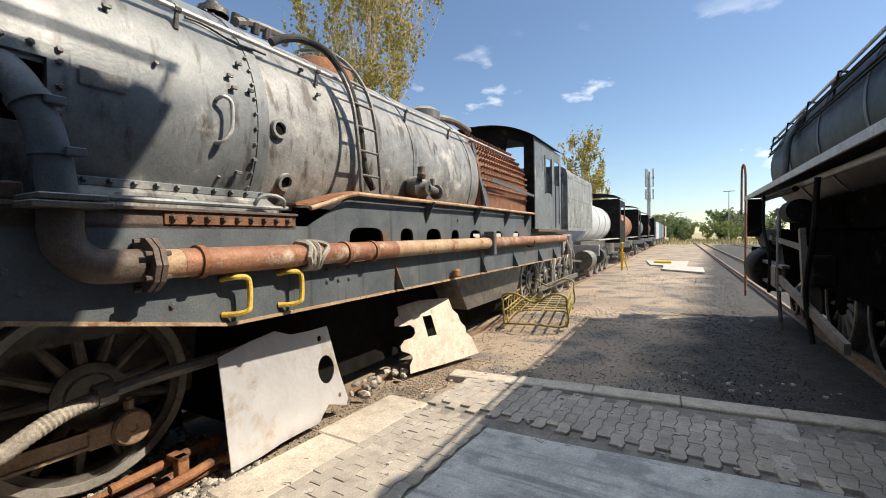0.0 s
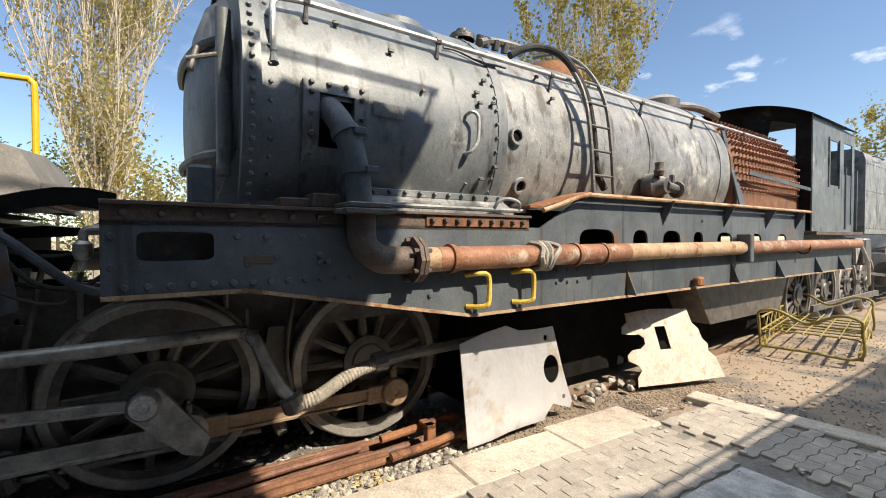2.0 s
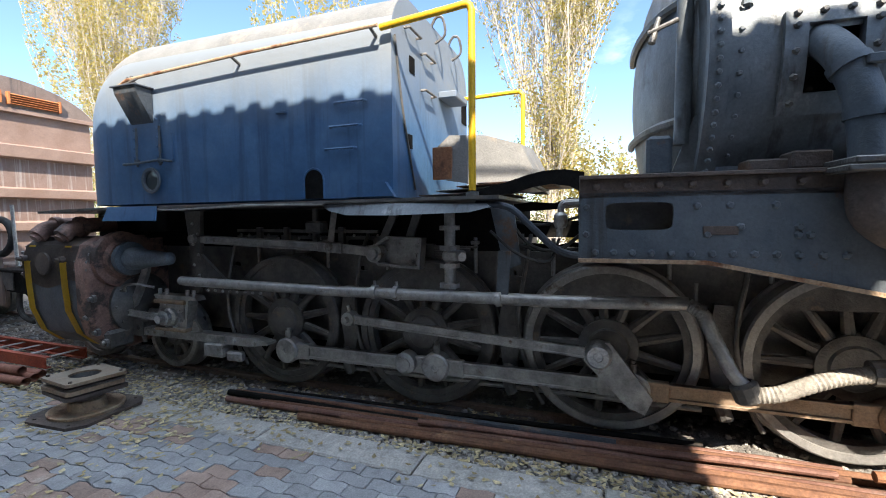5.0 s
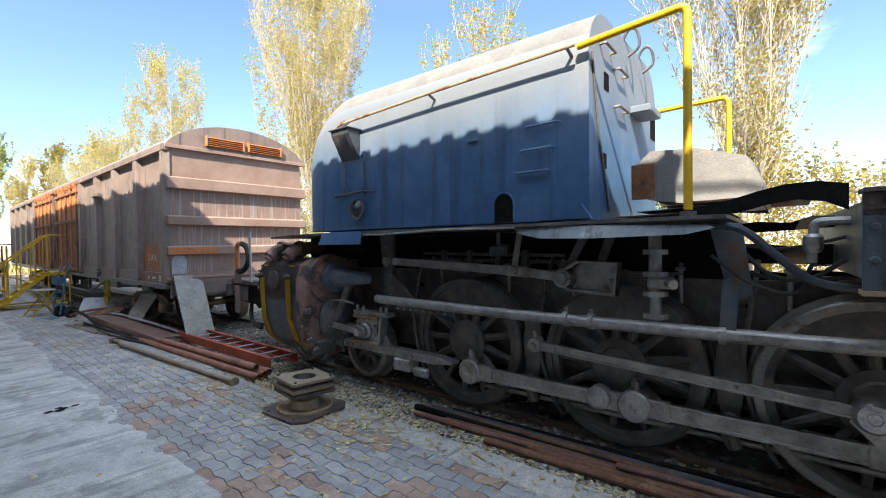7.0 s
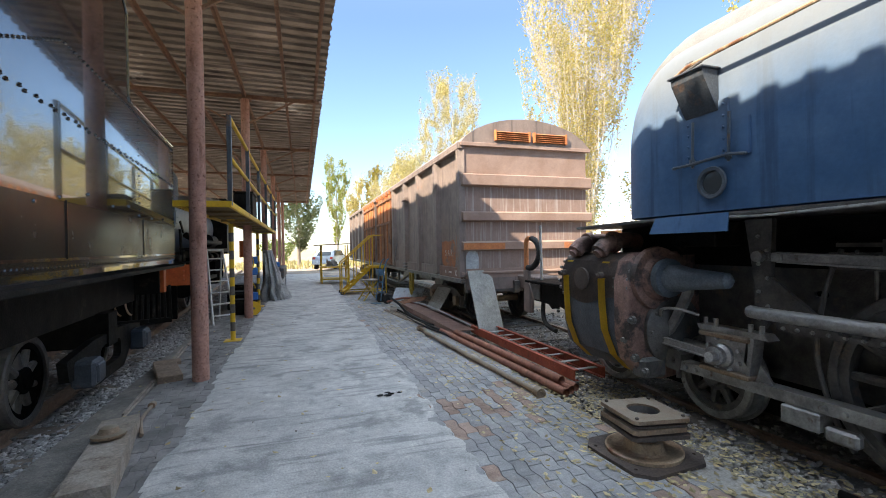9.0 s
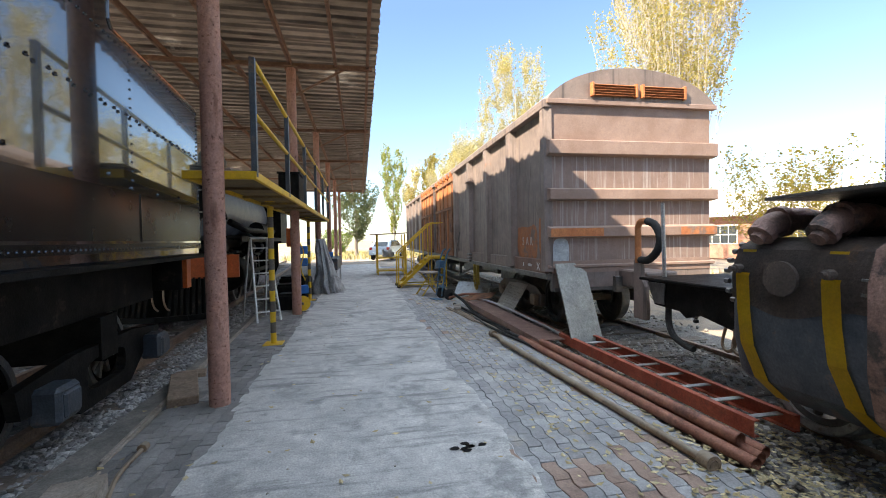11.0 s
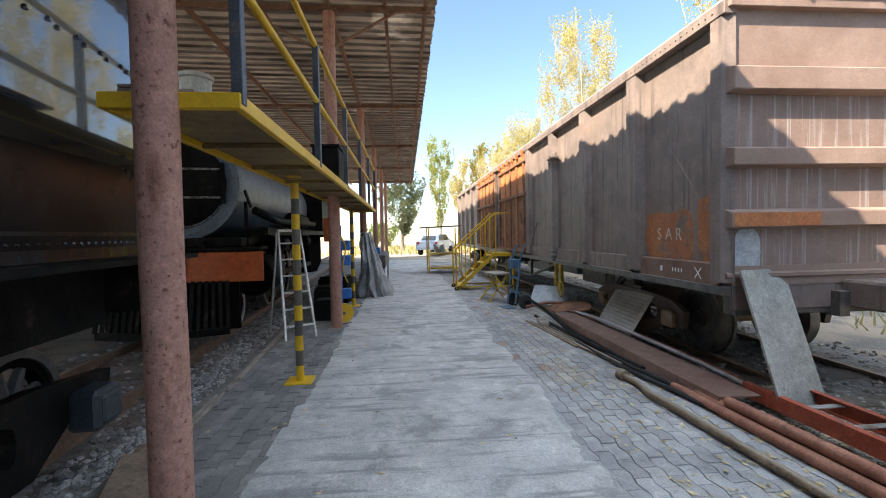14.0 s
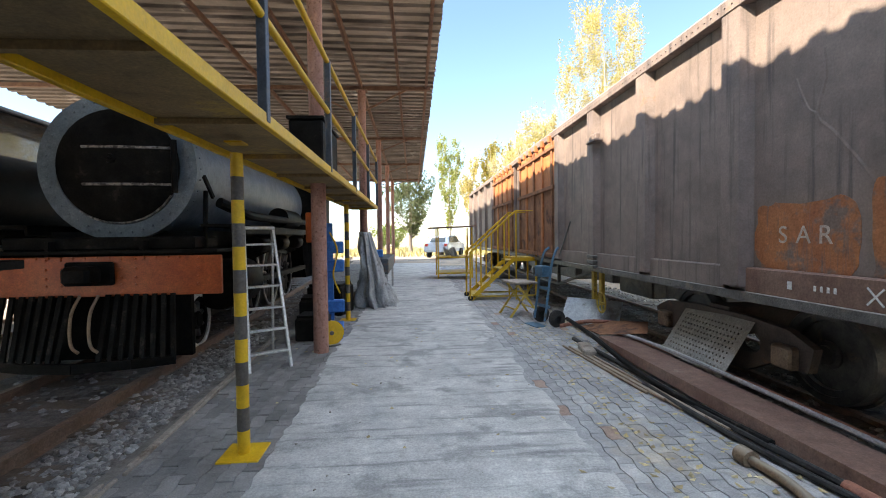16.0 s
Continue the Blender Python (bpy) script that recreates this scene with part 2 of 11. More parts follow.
M["orange_beam"] = material("orange_red_enamel", (0.42, 0.075, 0.018), (0.52, 0.12, 0.03), 0.4, 0.0, 3.0, 0.15, (0.34, 0.08, 0.03), 0.63, 3.0)
M["red"] = material("red_channel", (0.38, 0.075, 0.04), (0.48, 0.12, 0.065), 0.6, 0.1, 4.0, 0.3, (0.25, 0.08, 0.05), 0.6, 3.0)
M["red_pipe"] = material("red_oxide_pipe", (0.26, 0.10, 0.065), (0.36, 0.16, 0.10), 0.65, 0.1, 4.0, 0.3, (0.17, 0.075, 0.05), 0.58, 3.0)
M["galv"] = material("galvanised_steel", (0.42, 0.42, 0.41), (0.54, 0.53, 0.51), 0.5, 0.6, 5.0, 0.25, (0.32, 0.24, 0.18), 0.62, 3.0)
M["alu"] = material("aluminium_ladder", (0.62, 0.62, 0.61), (0.72, 0.72, 0.70), 0.4, 0.8, 8.0, 0.15, (0.4, 0.37, 0.33), 0.64, 6.0)
M["roof"] = material("roof_sheet", (0.15, 0.125, 0.1), (0.24, 0.2, 0.165), 0.65, 0.3, 1.2, 0.3, (0.40, 0.36, 0.31), 0.60, 0.9, (0.10, 0.08, 0.065), 0.52, 60, 0, 0, 0, 0.12, 0.01, (0.7, 7.0, 1.0))
M["roof_steel"] = material("rusty_roof_steel", (0.18, 0.10, 0.07), (0.25, 0.15, 0.10), 0.8, 0.1, 4.0, 0.3)
M["column"] = material("flaking_column_paint", (0.36, 0.18, 0.135), (0.44, 0.24, 0.185), 0.75, 0.0, 3.0, 0.4, (0.13, 0.05, 0.03), 0.56, 30.0, (0.24, 0.11, 0.075), 0.57, streak_map=(8.0, 8.0, 1.6))
M["concrete"] = material("brushed_concrete", (0.40, 0.395, 0.38), (0.56, 0.55, 0.525), 0.8, 0.0, 1.8, 0.7, (0.30, 0.297, 0.288), 0.53, 1.6, (0.27, 0.268, 0.262), 0.535, 60, 0, 0, 0, 0.12, 0.012, (0.8, 8.5, 1.0))
M["kerb"] = material("pale_concrete", (0.36, 0.34, 0.305), (0.48, 0.45, 0.405), 0.9, 0.0, 3.0, 0.5, (0.30, 0.27, 0.23), 0.58, 2.5)
M["paver"] = material("paver_grey", (0.25, 0.25, 0.252), (0.35, 0.345, 0.34), 0.85, 0.0, 2.0, 0.5, (0.37, 0.33, 0.28), 0.56, 0.9, None, 0.55, 90.0, 0.16, 0.15, dist=0.004)
M["paver_dusty"] = material("dusty_paver", (0.295, 0.265, 0.23), (0.37, 0.335, 0.29), 0.9, 0.0, 1.5, 0.5, (0.43, 0.38, 0.31), 0.55, 1.2, None, 0.55, 90.0, 0.09, 0.0, dist=0.004)
M["kerb_dusty"] = material("dusty_concrete", (0.40, 0.355, 0.295), (0.51, 0.455, 0.385), 0.95, 0.0, 2.0, 0.5, (0.33, 0.285, 0.23), 0.56, 1.5)
M["paver_oily"] = material("oily_paver", (0.16, 0.155, 0.15), (0.26, 0.25, 0.24), 0.85, 0.0, 1.6, 0.5, (0.28, 0.27, 0.25), 0.58, 1.1, None, 0.55, 90.0, 0.22, 0.0, dist=0.004)
M["paver_red"] = material("paver_red", (0.27, 0.185, 0.145), (0.37, 0.265, 0.21), 0.9, 0.0, 3.0, 0.5, (0.40, 0.34, 0.28), 0.54, 0.9, None, 0.55, 90.0, 0.15, 0.15, dist=0.004)
M["sand"] = material("joint_sand", (0.15, 0.14, 0.125), (0.25, 0.23, 0.20), 1.0, 0.0, 4.0, 0.6)
M["ballast"] = material("ballast_stone", (0.22, 0.215, 0.205), (0.38, 0.37, 0.35), 0.95, 0.0, 9.0, 0.6, (0.36, 0.33, 0.30), 0.6, 5.0, None, 0.55, 60, 0.45)
M["dark_steel"] = material("dark_lagging_steel", (0.014, 0.016, 0.019), (0.034, 0.036, 0.038), 0.45, 0.0, 2.5, 0.3, (0.08, 0.075, 0.07), 0.64, 2.0)
M["stone_brown"] = material("brown_gravel", (0.24, 0.22, 0.195), (0.40, 0.37, 0.325), 0.95, 0.0, 9.0, 0.5, None, 0.6, 5.0, None, 0.55, 60, 0.4)
M["rail"] = material("rusty_rail", (0.20, 0.13, 0.09), (0.29, 0.20, 0.145), 0.6, 0.2, 5.0, 0.3)
M["sleeper"] = material("old_sleeper", (0.13, 0.105, 0.085), (0.20, 0.165, 0.135), 0.95, 0, 6.0, 0.6)
M["gloss_black"] = material("gloss_black_enamel", (0.008, 0.008, 0.009), (0.014, 0.013, 0.013), 0.16, 0.0, 1.6, 0.03, (0.03, 0.026, 0.024), 0.64, 2.2, None, 0.55, 4.0, 0, 0, 1.0, 0.05)
M["dull_black"] = material("reflection_black_enamel", (0.005, 0.005, 0.0055), (0.010, 0.0095, 0.0095), 0.24, 0.0, 1.6, 0.08, (0.035, 0.03, 0.027), 0.62, 2.2, None, 0.55, 9.0)
M["semi_black"] = material("semi_gloss_black", (0.008, 0.0078, 0.0075), (0.02, 0.0185, 0.017), 0.55, 0.1, 3.0, 0.25, (0.06, 0.048, 0.04), 0.6, 3.0)
M["sooty"] = material("flat_black_underframe", (0.007, 0.007, 0.0068), (0.014, 0.013, 0.012), 0.95, 0.0, 4.0, 0.3, (0.03, 0.026, 0.022), 0.6, 3.0)
M["grey_blue"] = material("smokebox_grey", (0.10, 0.13, 0.155), (0.16, 0.19, 0.215), 0.45, 0.1, 3.0, 0.2)
M["silver"] = material("silver_strap", (0.36, 0.36, 0.35), (0.46, 0.455, 0.44), 0.45, 0.5, 12.0, 0.3, (0.1, 0.1, 0.1), 0.47, 16.0)
M["white"] = material("white_paint", (0.72, 0.72, 0.70), (0.80, 0.80, 0.78), 0.55, 0.0, 5.0, 0.15)
M["light_grey"] = material("light_grey_paint", (0.36, 0.39, 0.41), (0.47, 0.49, 0.50), 0.55, 0.0, 3.0, 0.25, (0.25, 0.235, 0.22), 0.60, 2.4)
M["wood"] = material("weathered_board", (0.27, 0.225, 0.18), (0.38, 0.33, 0.28), 0.9, 0.0, 5.0, 0.5, (0.18, 0.14, 0.11), 0.58, 3.0)
M["brown_timber"] = material("brown_timber", (0.19, 0.135, 0.095), (0.29, 0.21, 0.15), 0.9, 0.0, 5.0, 0.5, (0.12, 0.085, 0.06), 0.58, 3.0)
M["plank"] = material("pale_board", (0.29, 0.285, 0.26), (0.41, 0.40, 0.365), 0.85, 0.0, 4.0, 0.4, (0.22, 0.20, 0.17), 0.60, 5.0)
M["deck"] = material("deck_ply", (0.17, 0.115, 0.055), (0.26, 0.175, 0.075), 0.85, 0.0, 2.0, 0.3, (0.38, 0.25, 0.05), 0.58, 2.0)
M["brown_sheet"] = material("brown_channel", (0.19, 0.105, 0.08), (0.26, 0.16, 0.12), 0.6, 0.2, 3.0, 0.25, (0.33, 0.25, 0.2), 0.66, 3.0)
M["perf"] = material("perforated_panel", (0.36, 0.34, 0.30), (0.46, 0.43, 0.38), 0.7, 0.2, 5.0, 0.3, (0.42, 0.34, 0.08), 0.62, 3.0)
M["tarp"] = material("grey_tarpaulin", (0.31, 0.315, 0.31), (0.45, 0.45, 0.44), 0.7, 0.0, 4.0, 0.5, (0.17, 0.165, 0.155), 0.57, 5.0)
M["blue"] = material("blue_paint", (0.02, 0.13, 0.42), (0.04, 0.20, 0.55), 0.45, 0.0, 5.0, 0.15, (0.02, 0.07, 0.22), 0.62, 4.0)
M["dark_blue"] = material("dull_blue_paint", (0.05, 0.12, 0.19), (0.08, 0.17, 0.25), 0.6, 0.0, 5.0, 0.2, (0.10, 0.08, 0.06), 0.6, 5.0)
M["rubber"] = material("black_rubber", (0.03, 0.03, 0.03), (0.055, 0.053, 0.05), 0.8, 0.0, 8.0, 0.3)
M["lagging"] = material("hose_bandage", (0.24, 0.22, 0.19), (0.36, 0.33, 0.285), 0.9, 0.0, 8.0, 0.6, (0.2, 0.17, 0.14), 0.58, 5.0)
M["hazard_dark"] = material("cylinder_casing_paint", (0.036, 0.046, 0.06), (0.075, 0.086, 0.10), 0.45, 0.2, 3.0, 0.3, (0.17, 0.11, 0.08), 0.6, 3.0)
M["pink_rust"] = material("pinkish_primer", (0.20, 0.115, 0.09), (0.32, 0.19, 0.15), 0.7, 0.1, 5.0, 0.5, (0.07, 0.055, 0.048), 0.50, 4.0)
M["bark"] = material("poplar_bark", (0.33, 0.29, 0.235), (0.46, 0.42, 0.36), 0.95, 0.0, 5.0, 0.6)
M["bark_dark"] = material("gum_bark", (0.16, 0.13, 0.10), (0.25, 0.21, 0.17), 0.95, 0.0, 5.0, 0.6)
M["twig"] = material("grey_twigs", (0.40, 0.35, 0.28), (0.53, 0.47, 0.38), 0.95, 0.0, 8.0, 0.2)
M["grass"] = material("dry_grass", (0.34, 0.30, 0.12), (0.44, 0.38, 0.17), 0.95, 0.0, 3.0, 0.3, None, 0.6, 1.0, None, 0.5, 40, 0.3)
M["brick"] = material("brick_house", (0.36, 0.18, 0.12), (0.44, 0.24, 0.17), 0.9, 0.0, 4.0, 0.3)
M["roof_white"] = material("pale_roof", (0.62, 0.62, 0.61), (0.72, 0.72, 0.70), 0.6, 0.0, 3.0, 0.15)
M["car_paint"] = material("car_paint", (0.55, 0.60, 0.66), (0.60, 0.64, 0.69), 0.3, 0.2, 2.0, 0.02, None, 0.6, 1.0, None, 0.5, 30, 0, 0, 0.7)
M["red_lamp"] = material("red_lens", (0.5, 0.03, 0.02), (0.6, 0.05, 0.03), 0.2, 0.0, 5.0, 0.02)
M["orange_plastic"] = material("orange_plastic", (0.62, 0.13, 0.03), (0.70, 0.18, 0.04), 0.4, 0.0, 5.0, 0.05)
M["dead_leaf"] = material("fallen_leaf", (0.36, 0.27, 0.12), (0.52, 0.44, 0.26), 0.8, 0.0, 5.0, 0.1, None, 0.6, 1.0, None, 0.5, 60, 0.4)


def leaf_material(name, tones):
    m = bpy.data.materials.new(name)
    m.use_nodes = True
    n, l = m.node_tree.nodes, m.node_tree.links
    bsdf = n["Principled BSDF"]
    geo = n.new("ShaderNodeNewGeometry")
    r = n.new("ShaderNodeValToRGB")
    els = r.color_ramp.elements
    els[0].color, els[1].color = (*tones[0], 1), (*tones[-1], 1)
    for i, c in enumerate(tones[1:-1], 1):
        els.new(i / (len(tones) - 1)).color = (*c, 1)
    l.new(geo.outputs["Random Per Island"], r.inputs[0])
    l.new(r.outputs[0], bsdf.inputs["Base Color"])
    bsdf.inputs["Roughness"].default_value = 0.6
    tr = n.new("ShaderNodeBsdfTranslucent")
    l.new(r.outputs[0], tr.inputs[0])
    mx = n.new("ShaderNodeMixShader")
    mx.inputs[0].default_value = 0.4
    l.new(bsdf.outputs[0], mx.inputs[1])
    l.new(tr.outputs[0], mx.inputs[2])
    l.new(mx.outputs[0], n["Material Output"].inputs[0])
    return m


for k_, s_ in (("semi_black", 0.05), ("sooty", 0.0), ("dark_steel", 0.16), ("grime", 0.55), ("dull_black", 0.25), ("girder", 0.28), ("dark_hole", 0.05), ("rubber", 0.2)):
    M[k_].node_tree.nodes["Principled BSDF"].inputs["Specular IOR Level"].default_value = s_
M["gloss_black"].node_tree.nodes["Principled BSDF"].inputs["Coat IOR"].default_value = 1.75
M["letter"] = material("faded_lettering", (0.46, 0.37, 0.30), (0.58, 0.50, 0.43), 0.7, 0.0, 9.0, 0.1, (0.36, 0.16, 0.07), 0.58, 9.0)
M["bed"] = material("gravel_bed", (0.14, 0.13, 0.118), (0.26, 0.24, 0.215), 0.95, 0.0, 14.0, 0.8, (0.055, 0.05, 0.045), 0.55, 2.0, None, 0.5, 70.0, dist=0.02)
M["olive_wire"] = material("olive_chipped_paint", (0.24, 0.19, 0.05), (0.36, 0.29, 0.09), 0.65, 0.1, 6.0, 0.3, (0.14, 0.08, 0.045), 0.55, 6.0)
M["leaf_yellow"] = leaf_material("yellow_leaves", [(0.50, 0.41, 0.10), (0.62, 0.52, 0.16), (0.70, 0.62, 0.36), (0.42, 0.40, 0.14)])
M["leaf_mixed"] = leaf_material("turning_leaves", [(0.20, 0.20, 0.04), (0.46, 0.36, 0.06), (0.30, 0.24, 0.06), (0.40, 0.36, 0.08)])
M["leaf_green"] = leaf_material("green_leaves", [(0.10, 0.17, 0.035), (0.20, 0.27, 0.06), (0.15, 0.22, 0.05), (0.32, 0.33, 0.09)])
M["leaf_far_poplar"] = leaf_material("yellow_green_leaves", [(0.24, 0.30, 0.07), (0.38, 0.40, 0.10), (0.30, 0.34, 0.08), (0.46, 0.44, 0.13)])
M["leaf_gum"] = leaf_material("grey_green_leaves", [(0.10, 0.13, 0.06), (0.17, 0.20, 0.10), (0.13, 0.17, 0.08), (0.21, 0.22, 0.12)])
M["leaf_far"] = leaf_material("far_green_leaves", [(0.07, 0.12, 0.035), (0.14, 0.20, 0.06), (0.10, 0.15, 0.05), (0.20, 0.22, 0.08)])

glass = bpy.data.materials.new("window_glass")
glass.use_nodes = True
gb = glass.node_tree.nodes["Principled BSDF"]
gb.inputs["Base Color"].default_value = (0.05, 0.06, 0.065, 1)
gb.inputs["Roughness"].default_value = 0.06
M["glass"] = glass


# ground: gravelly earth, dark asphalt tone with yard shade put in, dry grass further out
def ground_material():
    m = bpy.data.materials.new("yard_ground")
    m.use_nodes = True
    n, l = m.node_tree.nodes, m.node_tree.links
    bsdf = n["Principled BSDF"]
    geo = n.new("ShaderNodeNewGeometry")

    def tex(sc, detail=6.0):
        t = n.new("ShaderNodeTexNoise")
        t.inputs["Scale"].default_value, t.inputs["Detail"].default_value = sc, detail
        l.new(geo.outputs["Position"], t.inputs["Vector"])
        return t.outputs[0]

    def rng(v, lo, hi):
        r = n.new("ShaderNodeMapRange")
        r.inputs["From Min"].default_value, r.inputs["From Max"].default_value = lo, hi
        l.new(v, r.inputs["Value"])
        return r.outputs[0]

    def mix(f, c1, c2):
        x = n.new("ShaderNodeMix")
        x.data_type = "RGBA"
        l.new(f, x.inputs["Factor"])
        for s, v in ((x.inputs["A"], c1), (x.inputs["B"], c2)):
            if isinstance(v, tuple):
                s.default_value = (*v, 1)
            else:
                l.new(v, s)
        return x.outputs["Result"]

    col = mix(rng(tex(0.35), 0.38, 0.62), (0.22, 0.175, 0.13), (0.35, 0.27, 0.195))
    col = mix(rng(tex(1.1), 0.50, 0.62), col, (0.12, 0.108, 0.098))
    vor = n.new("ShaderNodeTexVoronoi")
    vor.inputs["Scale"].default_value = 120.0
    l.new(geo.outputs["Position"], vor.inputs["Vector"])
    sep = n.new("ShaderNodeSeparateColor")
    l.new(vor.outputs["Color"], sep.inputs[0])
    col = mix(rng(sep.outputs[0], 0.72, 1.0), col, (0.38, 0.325, 0.27))
    # asphalt tone darkened for shade along the shed track, tan gravel towards the stripped locomotive
    sxy = n.new("ShaderNodeSeparateXYZ")
    l.new(geo.outputs["Position"], sxy.inputs[0])
    wob = n.new("ShaderNodeMath")
    wob.operation = "MULTIPLY_ADD"
    l.new(tex(0.9), wob.inputs[0])
    wob.inputs[1].default_value = 1.6
    l.new(sxy.outputs[0], wob.inputs[2])
    yard_shade = n.new("ShaderNodeMath")
    yard_shade.operation = "MULTIPLY"
    l.new(rng(wob.outputs[0], -0.1, 0.9), yard_shade.inputs[0])
    l.new(rng(sxy.outputs[1], 3.0, 5.5), yard_shade.inputs[1])
    dark = mix(rng(tex(7.0), 0.35, 0.7), (0.02, 0.02, 0.0205), (0.05, 0.048, 0.046))
    dark = mix(rng(sep.outputs[0], 0.90, 1.0), dark, (0.22, 0.20, 0.18))
    col = mix(yard_shade.outputs[0], col, dark)
    # dry grass verges: beyond the north and south ends of the yard and behind the trees
    ln = n.new("ShaderNodeVectorMath")
    ln.operation = "LENGTH"
    l.new(geo.outputs["Position"], ln.inputs[0])
    far = n.new("ShaderNodeMath")
    far.operation = "MULTIPLY"
    l.new(rng(ln.outputs["Value"], 60.0, 110.0), far.inputs[0])
    l.new(rng(tex(0.08), 0.40, 0.55), far.inputs[1])
    col = mix(far.outputs[0], col, (0.34, 0.29, 0.13))
    l.new(col, bsdf.inputs["Base Color"])
    bsdf.inputs["Roughness"].default_value = 0.97
    bp = n.new("ShaderNodeBump")
    bp.inputs["Strength"].default_value, bp.inputs["Distance"].default_value = 0.5, 0.007
    ad = n.new("ShaderNodeMath")
    ad.operation = "ADD"
    l.new(tex(22.0), ad.inputs[0])
    l.new(vor.outputs["Distance"], ad.inputs[1])
    l.new(ad.outputs[0], bp.inputs["Height"])
    l.new(bp.outputs[0], bsdf.inputs["Normal"])
    return m


M["ground"] = ground_material()

# ---- mesh helpers ----
def finish(bm, name, mat, smooth=False):
    me = bpy.data.meshes.new(name)
    bm.normal_update()
    bm.to_mesh(me)
    bm.free()
    mats = mat if isinstance(mat, (list, tuple)) else [mat]
    for k in mats:
        me.materials.append(M[k] if isinstance(k, str) else k)
    if smooth:
        me.shade_smooth()
        if smooth is not True:
            try:
                me.set_sharp_from_angle(angle=radians(smooth))
            except AttributeError:
                pass
    return me


def part(name, bm, mat, parent, label="", smooth=35):
    """One bmesh as one mesh object under a thing or a part, in that parent's own axes."""
    ob = new(name, finish(bm, name, mat, smooth))
    ob.parent = parent
    if label:
        ob["label"] = label
    if name in ("rivets", "beam_bolts", "girder_rivets", "saddle_bolts", "bolts", "branchwork", "stud_stubs", "beam_rivets", "corner_rivets", "loose_twigs"):
        ob["kind"] = "stuff"
    return ob


def thing(name, m, label, category, group=""):
    ob = new(name)
    ob.empty_display_size = 0.2
    ob.matrix_world = m
    return tagged(ob, label, category, group)


def single(name, bm, mat, label, category, group="", kind="", smooth=35, m=None):
    ob = new(name, finish(bm, name, mat, smooth))
    if m is not None:
        ob.matrix_world = m
    return tagged(ob, label, category, group, kind)


def B():
    return bmesh.new()


def box(bm, x0, x1, y0, y1, z0, z1, bev=0.0, m=None, mi=0):
    c = ((x0 + x1) / 2, (y0 + y1) / 2, (z0 + z1) / 2)
    r = bmesh.ops.create_cube(bm, size=1.0, matrix=(m or Matrix()) @ Matrix.Translation(c) @ Matrix.Diagonal((x1 - x0, y1 - y0, z1 - z0, 1)))
    vs = r["verts"]
    fs = {f for v in vs for f in v.link_faces}
    for f in fs:
        f.material_index = mi
    if bev:
        es = list({e_ for v in vs for e_ in v.link_edges})
        bmesh.ops.bevel(bm, geom=es, offset=bev, segments=1, affect="EDGES", profile=0.5)
    return bm


def bar(bm, p, q, w, h, up=(0, 0, 1), mi=0, bev=0.0):
    """A square bar from p to q, w wide and h high."""
    p, q = Vector(p), Vector(q)
    d = q - p
    y = d.normalized()
    x = y.cross(Vector(up))
    if x.length < 1e-4:
        x = Vector((1, 0, 0))
    x.normalize()
    z = x.cross(y)
    mt = Matrix((x, y, z)).transposed().to_4x4()
    mt.translation = (p + q) / 2
    return box(bm, -w / 2, w / 2, -d.length / 2, d.length / 2, -h / 2, h / 2, bev, mt, mi)


def rod(bm, p, q, r, seg=12, r2=None, mi=0, cap=True):
    p, q = Vector(p), Vector(q)
    d = q - p
    mt = d.to_track_quat("Z", "Y").to_matrix().to_4x4()
    mt.translation = (p + q) / 2
    res = bmesh.ops.create_cone(bm, cap_ends=cap, segments=seg, radius1=r, radius2=r if r2 is None else r2, depth=d.length, matrix=mt)
    if mi:
        for f in {f for v in res["verts"] for f in v.link_faces}:
            f.material_index = mi
    return bm


def curve_points(pts, n=8):
    """Catmull-Rom through the points."""
    P = [Vector(p) for p in pts]
    if len(P) < 3:
        return P
    P = [P[0] * 2 - P[1]] + P + [P[-1] * 2 - P[-2]]
    out = []
    for i in range(1, len(P) - 2):
        a, b, c, d = P[i - 1], P[i], P[i + 1], P[i + 2]
        for k in range(n):
            t = k / n
            out.append(0.5 * ((2 * b) + (c - a) * t + (2 * a - 5 * b + 4 * c - d) * t * t + (3 * b - a - 3 * c + d) * t ** 3))
    out.append(P[-2])
    return out


def tube(bm, pts, r, seg=8, mi=0, taper=None, close_ends=True, ridges=0.0):
    """A round tube along the points."""
    P = [Vector(p) for p in pts]
    rings = []
    side = None
    for i, p in enumerate(P):
        d = (P[min(i + 1, len(P) - 1)] - P[max(i - 1, 0)]).normalized()
        if side is None:
            side = d.orthogonal().normalized()
        else:
            side = (side - d * side.dot(d))
            side = side.normalized() if side.length > 1e-5 else d.orthogonal().normalized()
        other = d.cross(side)
        rr = r if taper is None else r + (taper - r) * i / (len(P) - 1)
        if ridges:
            rr *= 1 + (ridges if i % 2 else 0)
        rings.append([bm.verts.new(p + side * (rr * math.cos(k * math.tau / seg)) + other * (rr * math.sin(k * math.tau / seg))) for k in range(seg)])
    for a, b in zip(rings, rings[1:]):
        for k in range(seg):
            f = bm.faces.new((a[k], a[(k + 1) % seg], b[(k + 1) % seg], b[k]))
            f.material_index = mi
    if close_ends:
        bm.faces.new(rings[0][::-1]).material_index = mi
        bm.faces.new(rings[-1]).material_index = mi
    return bm


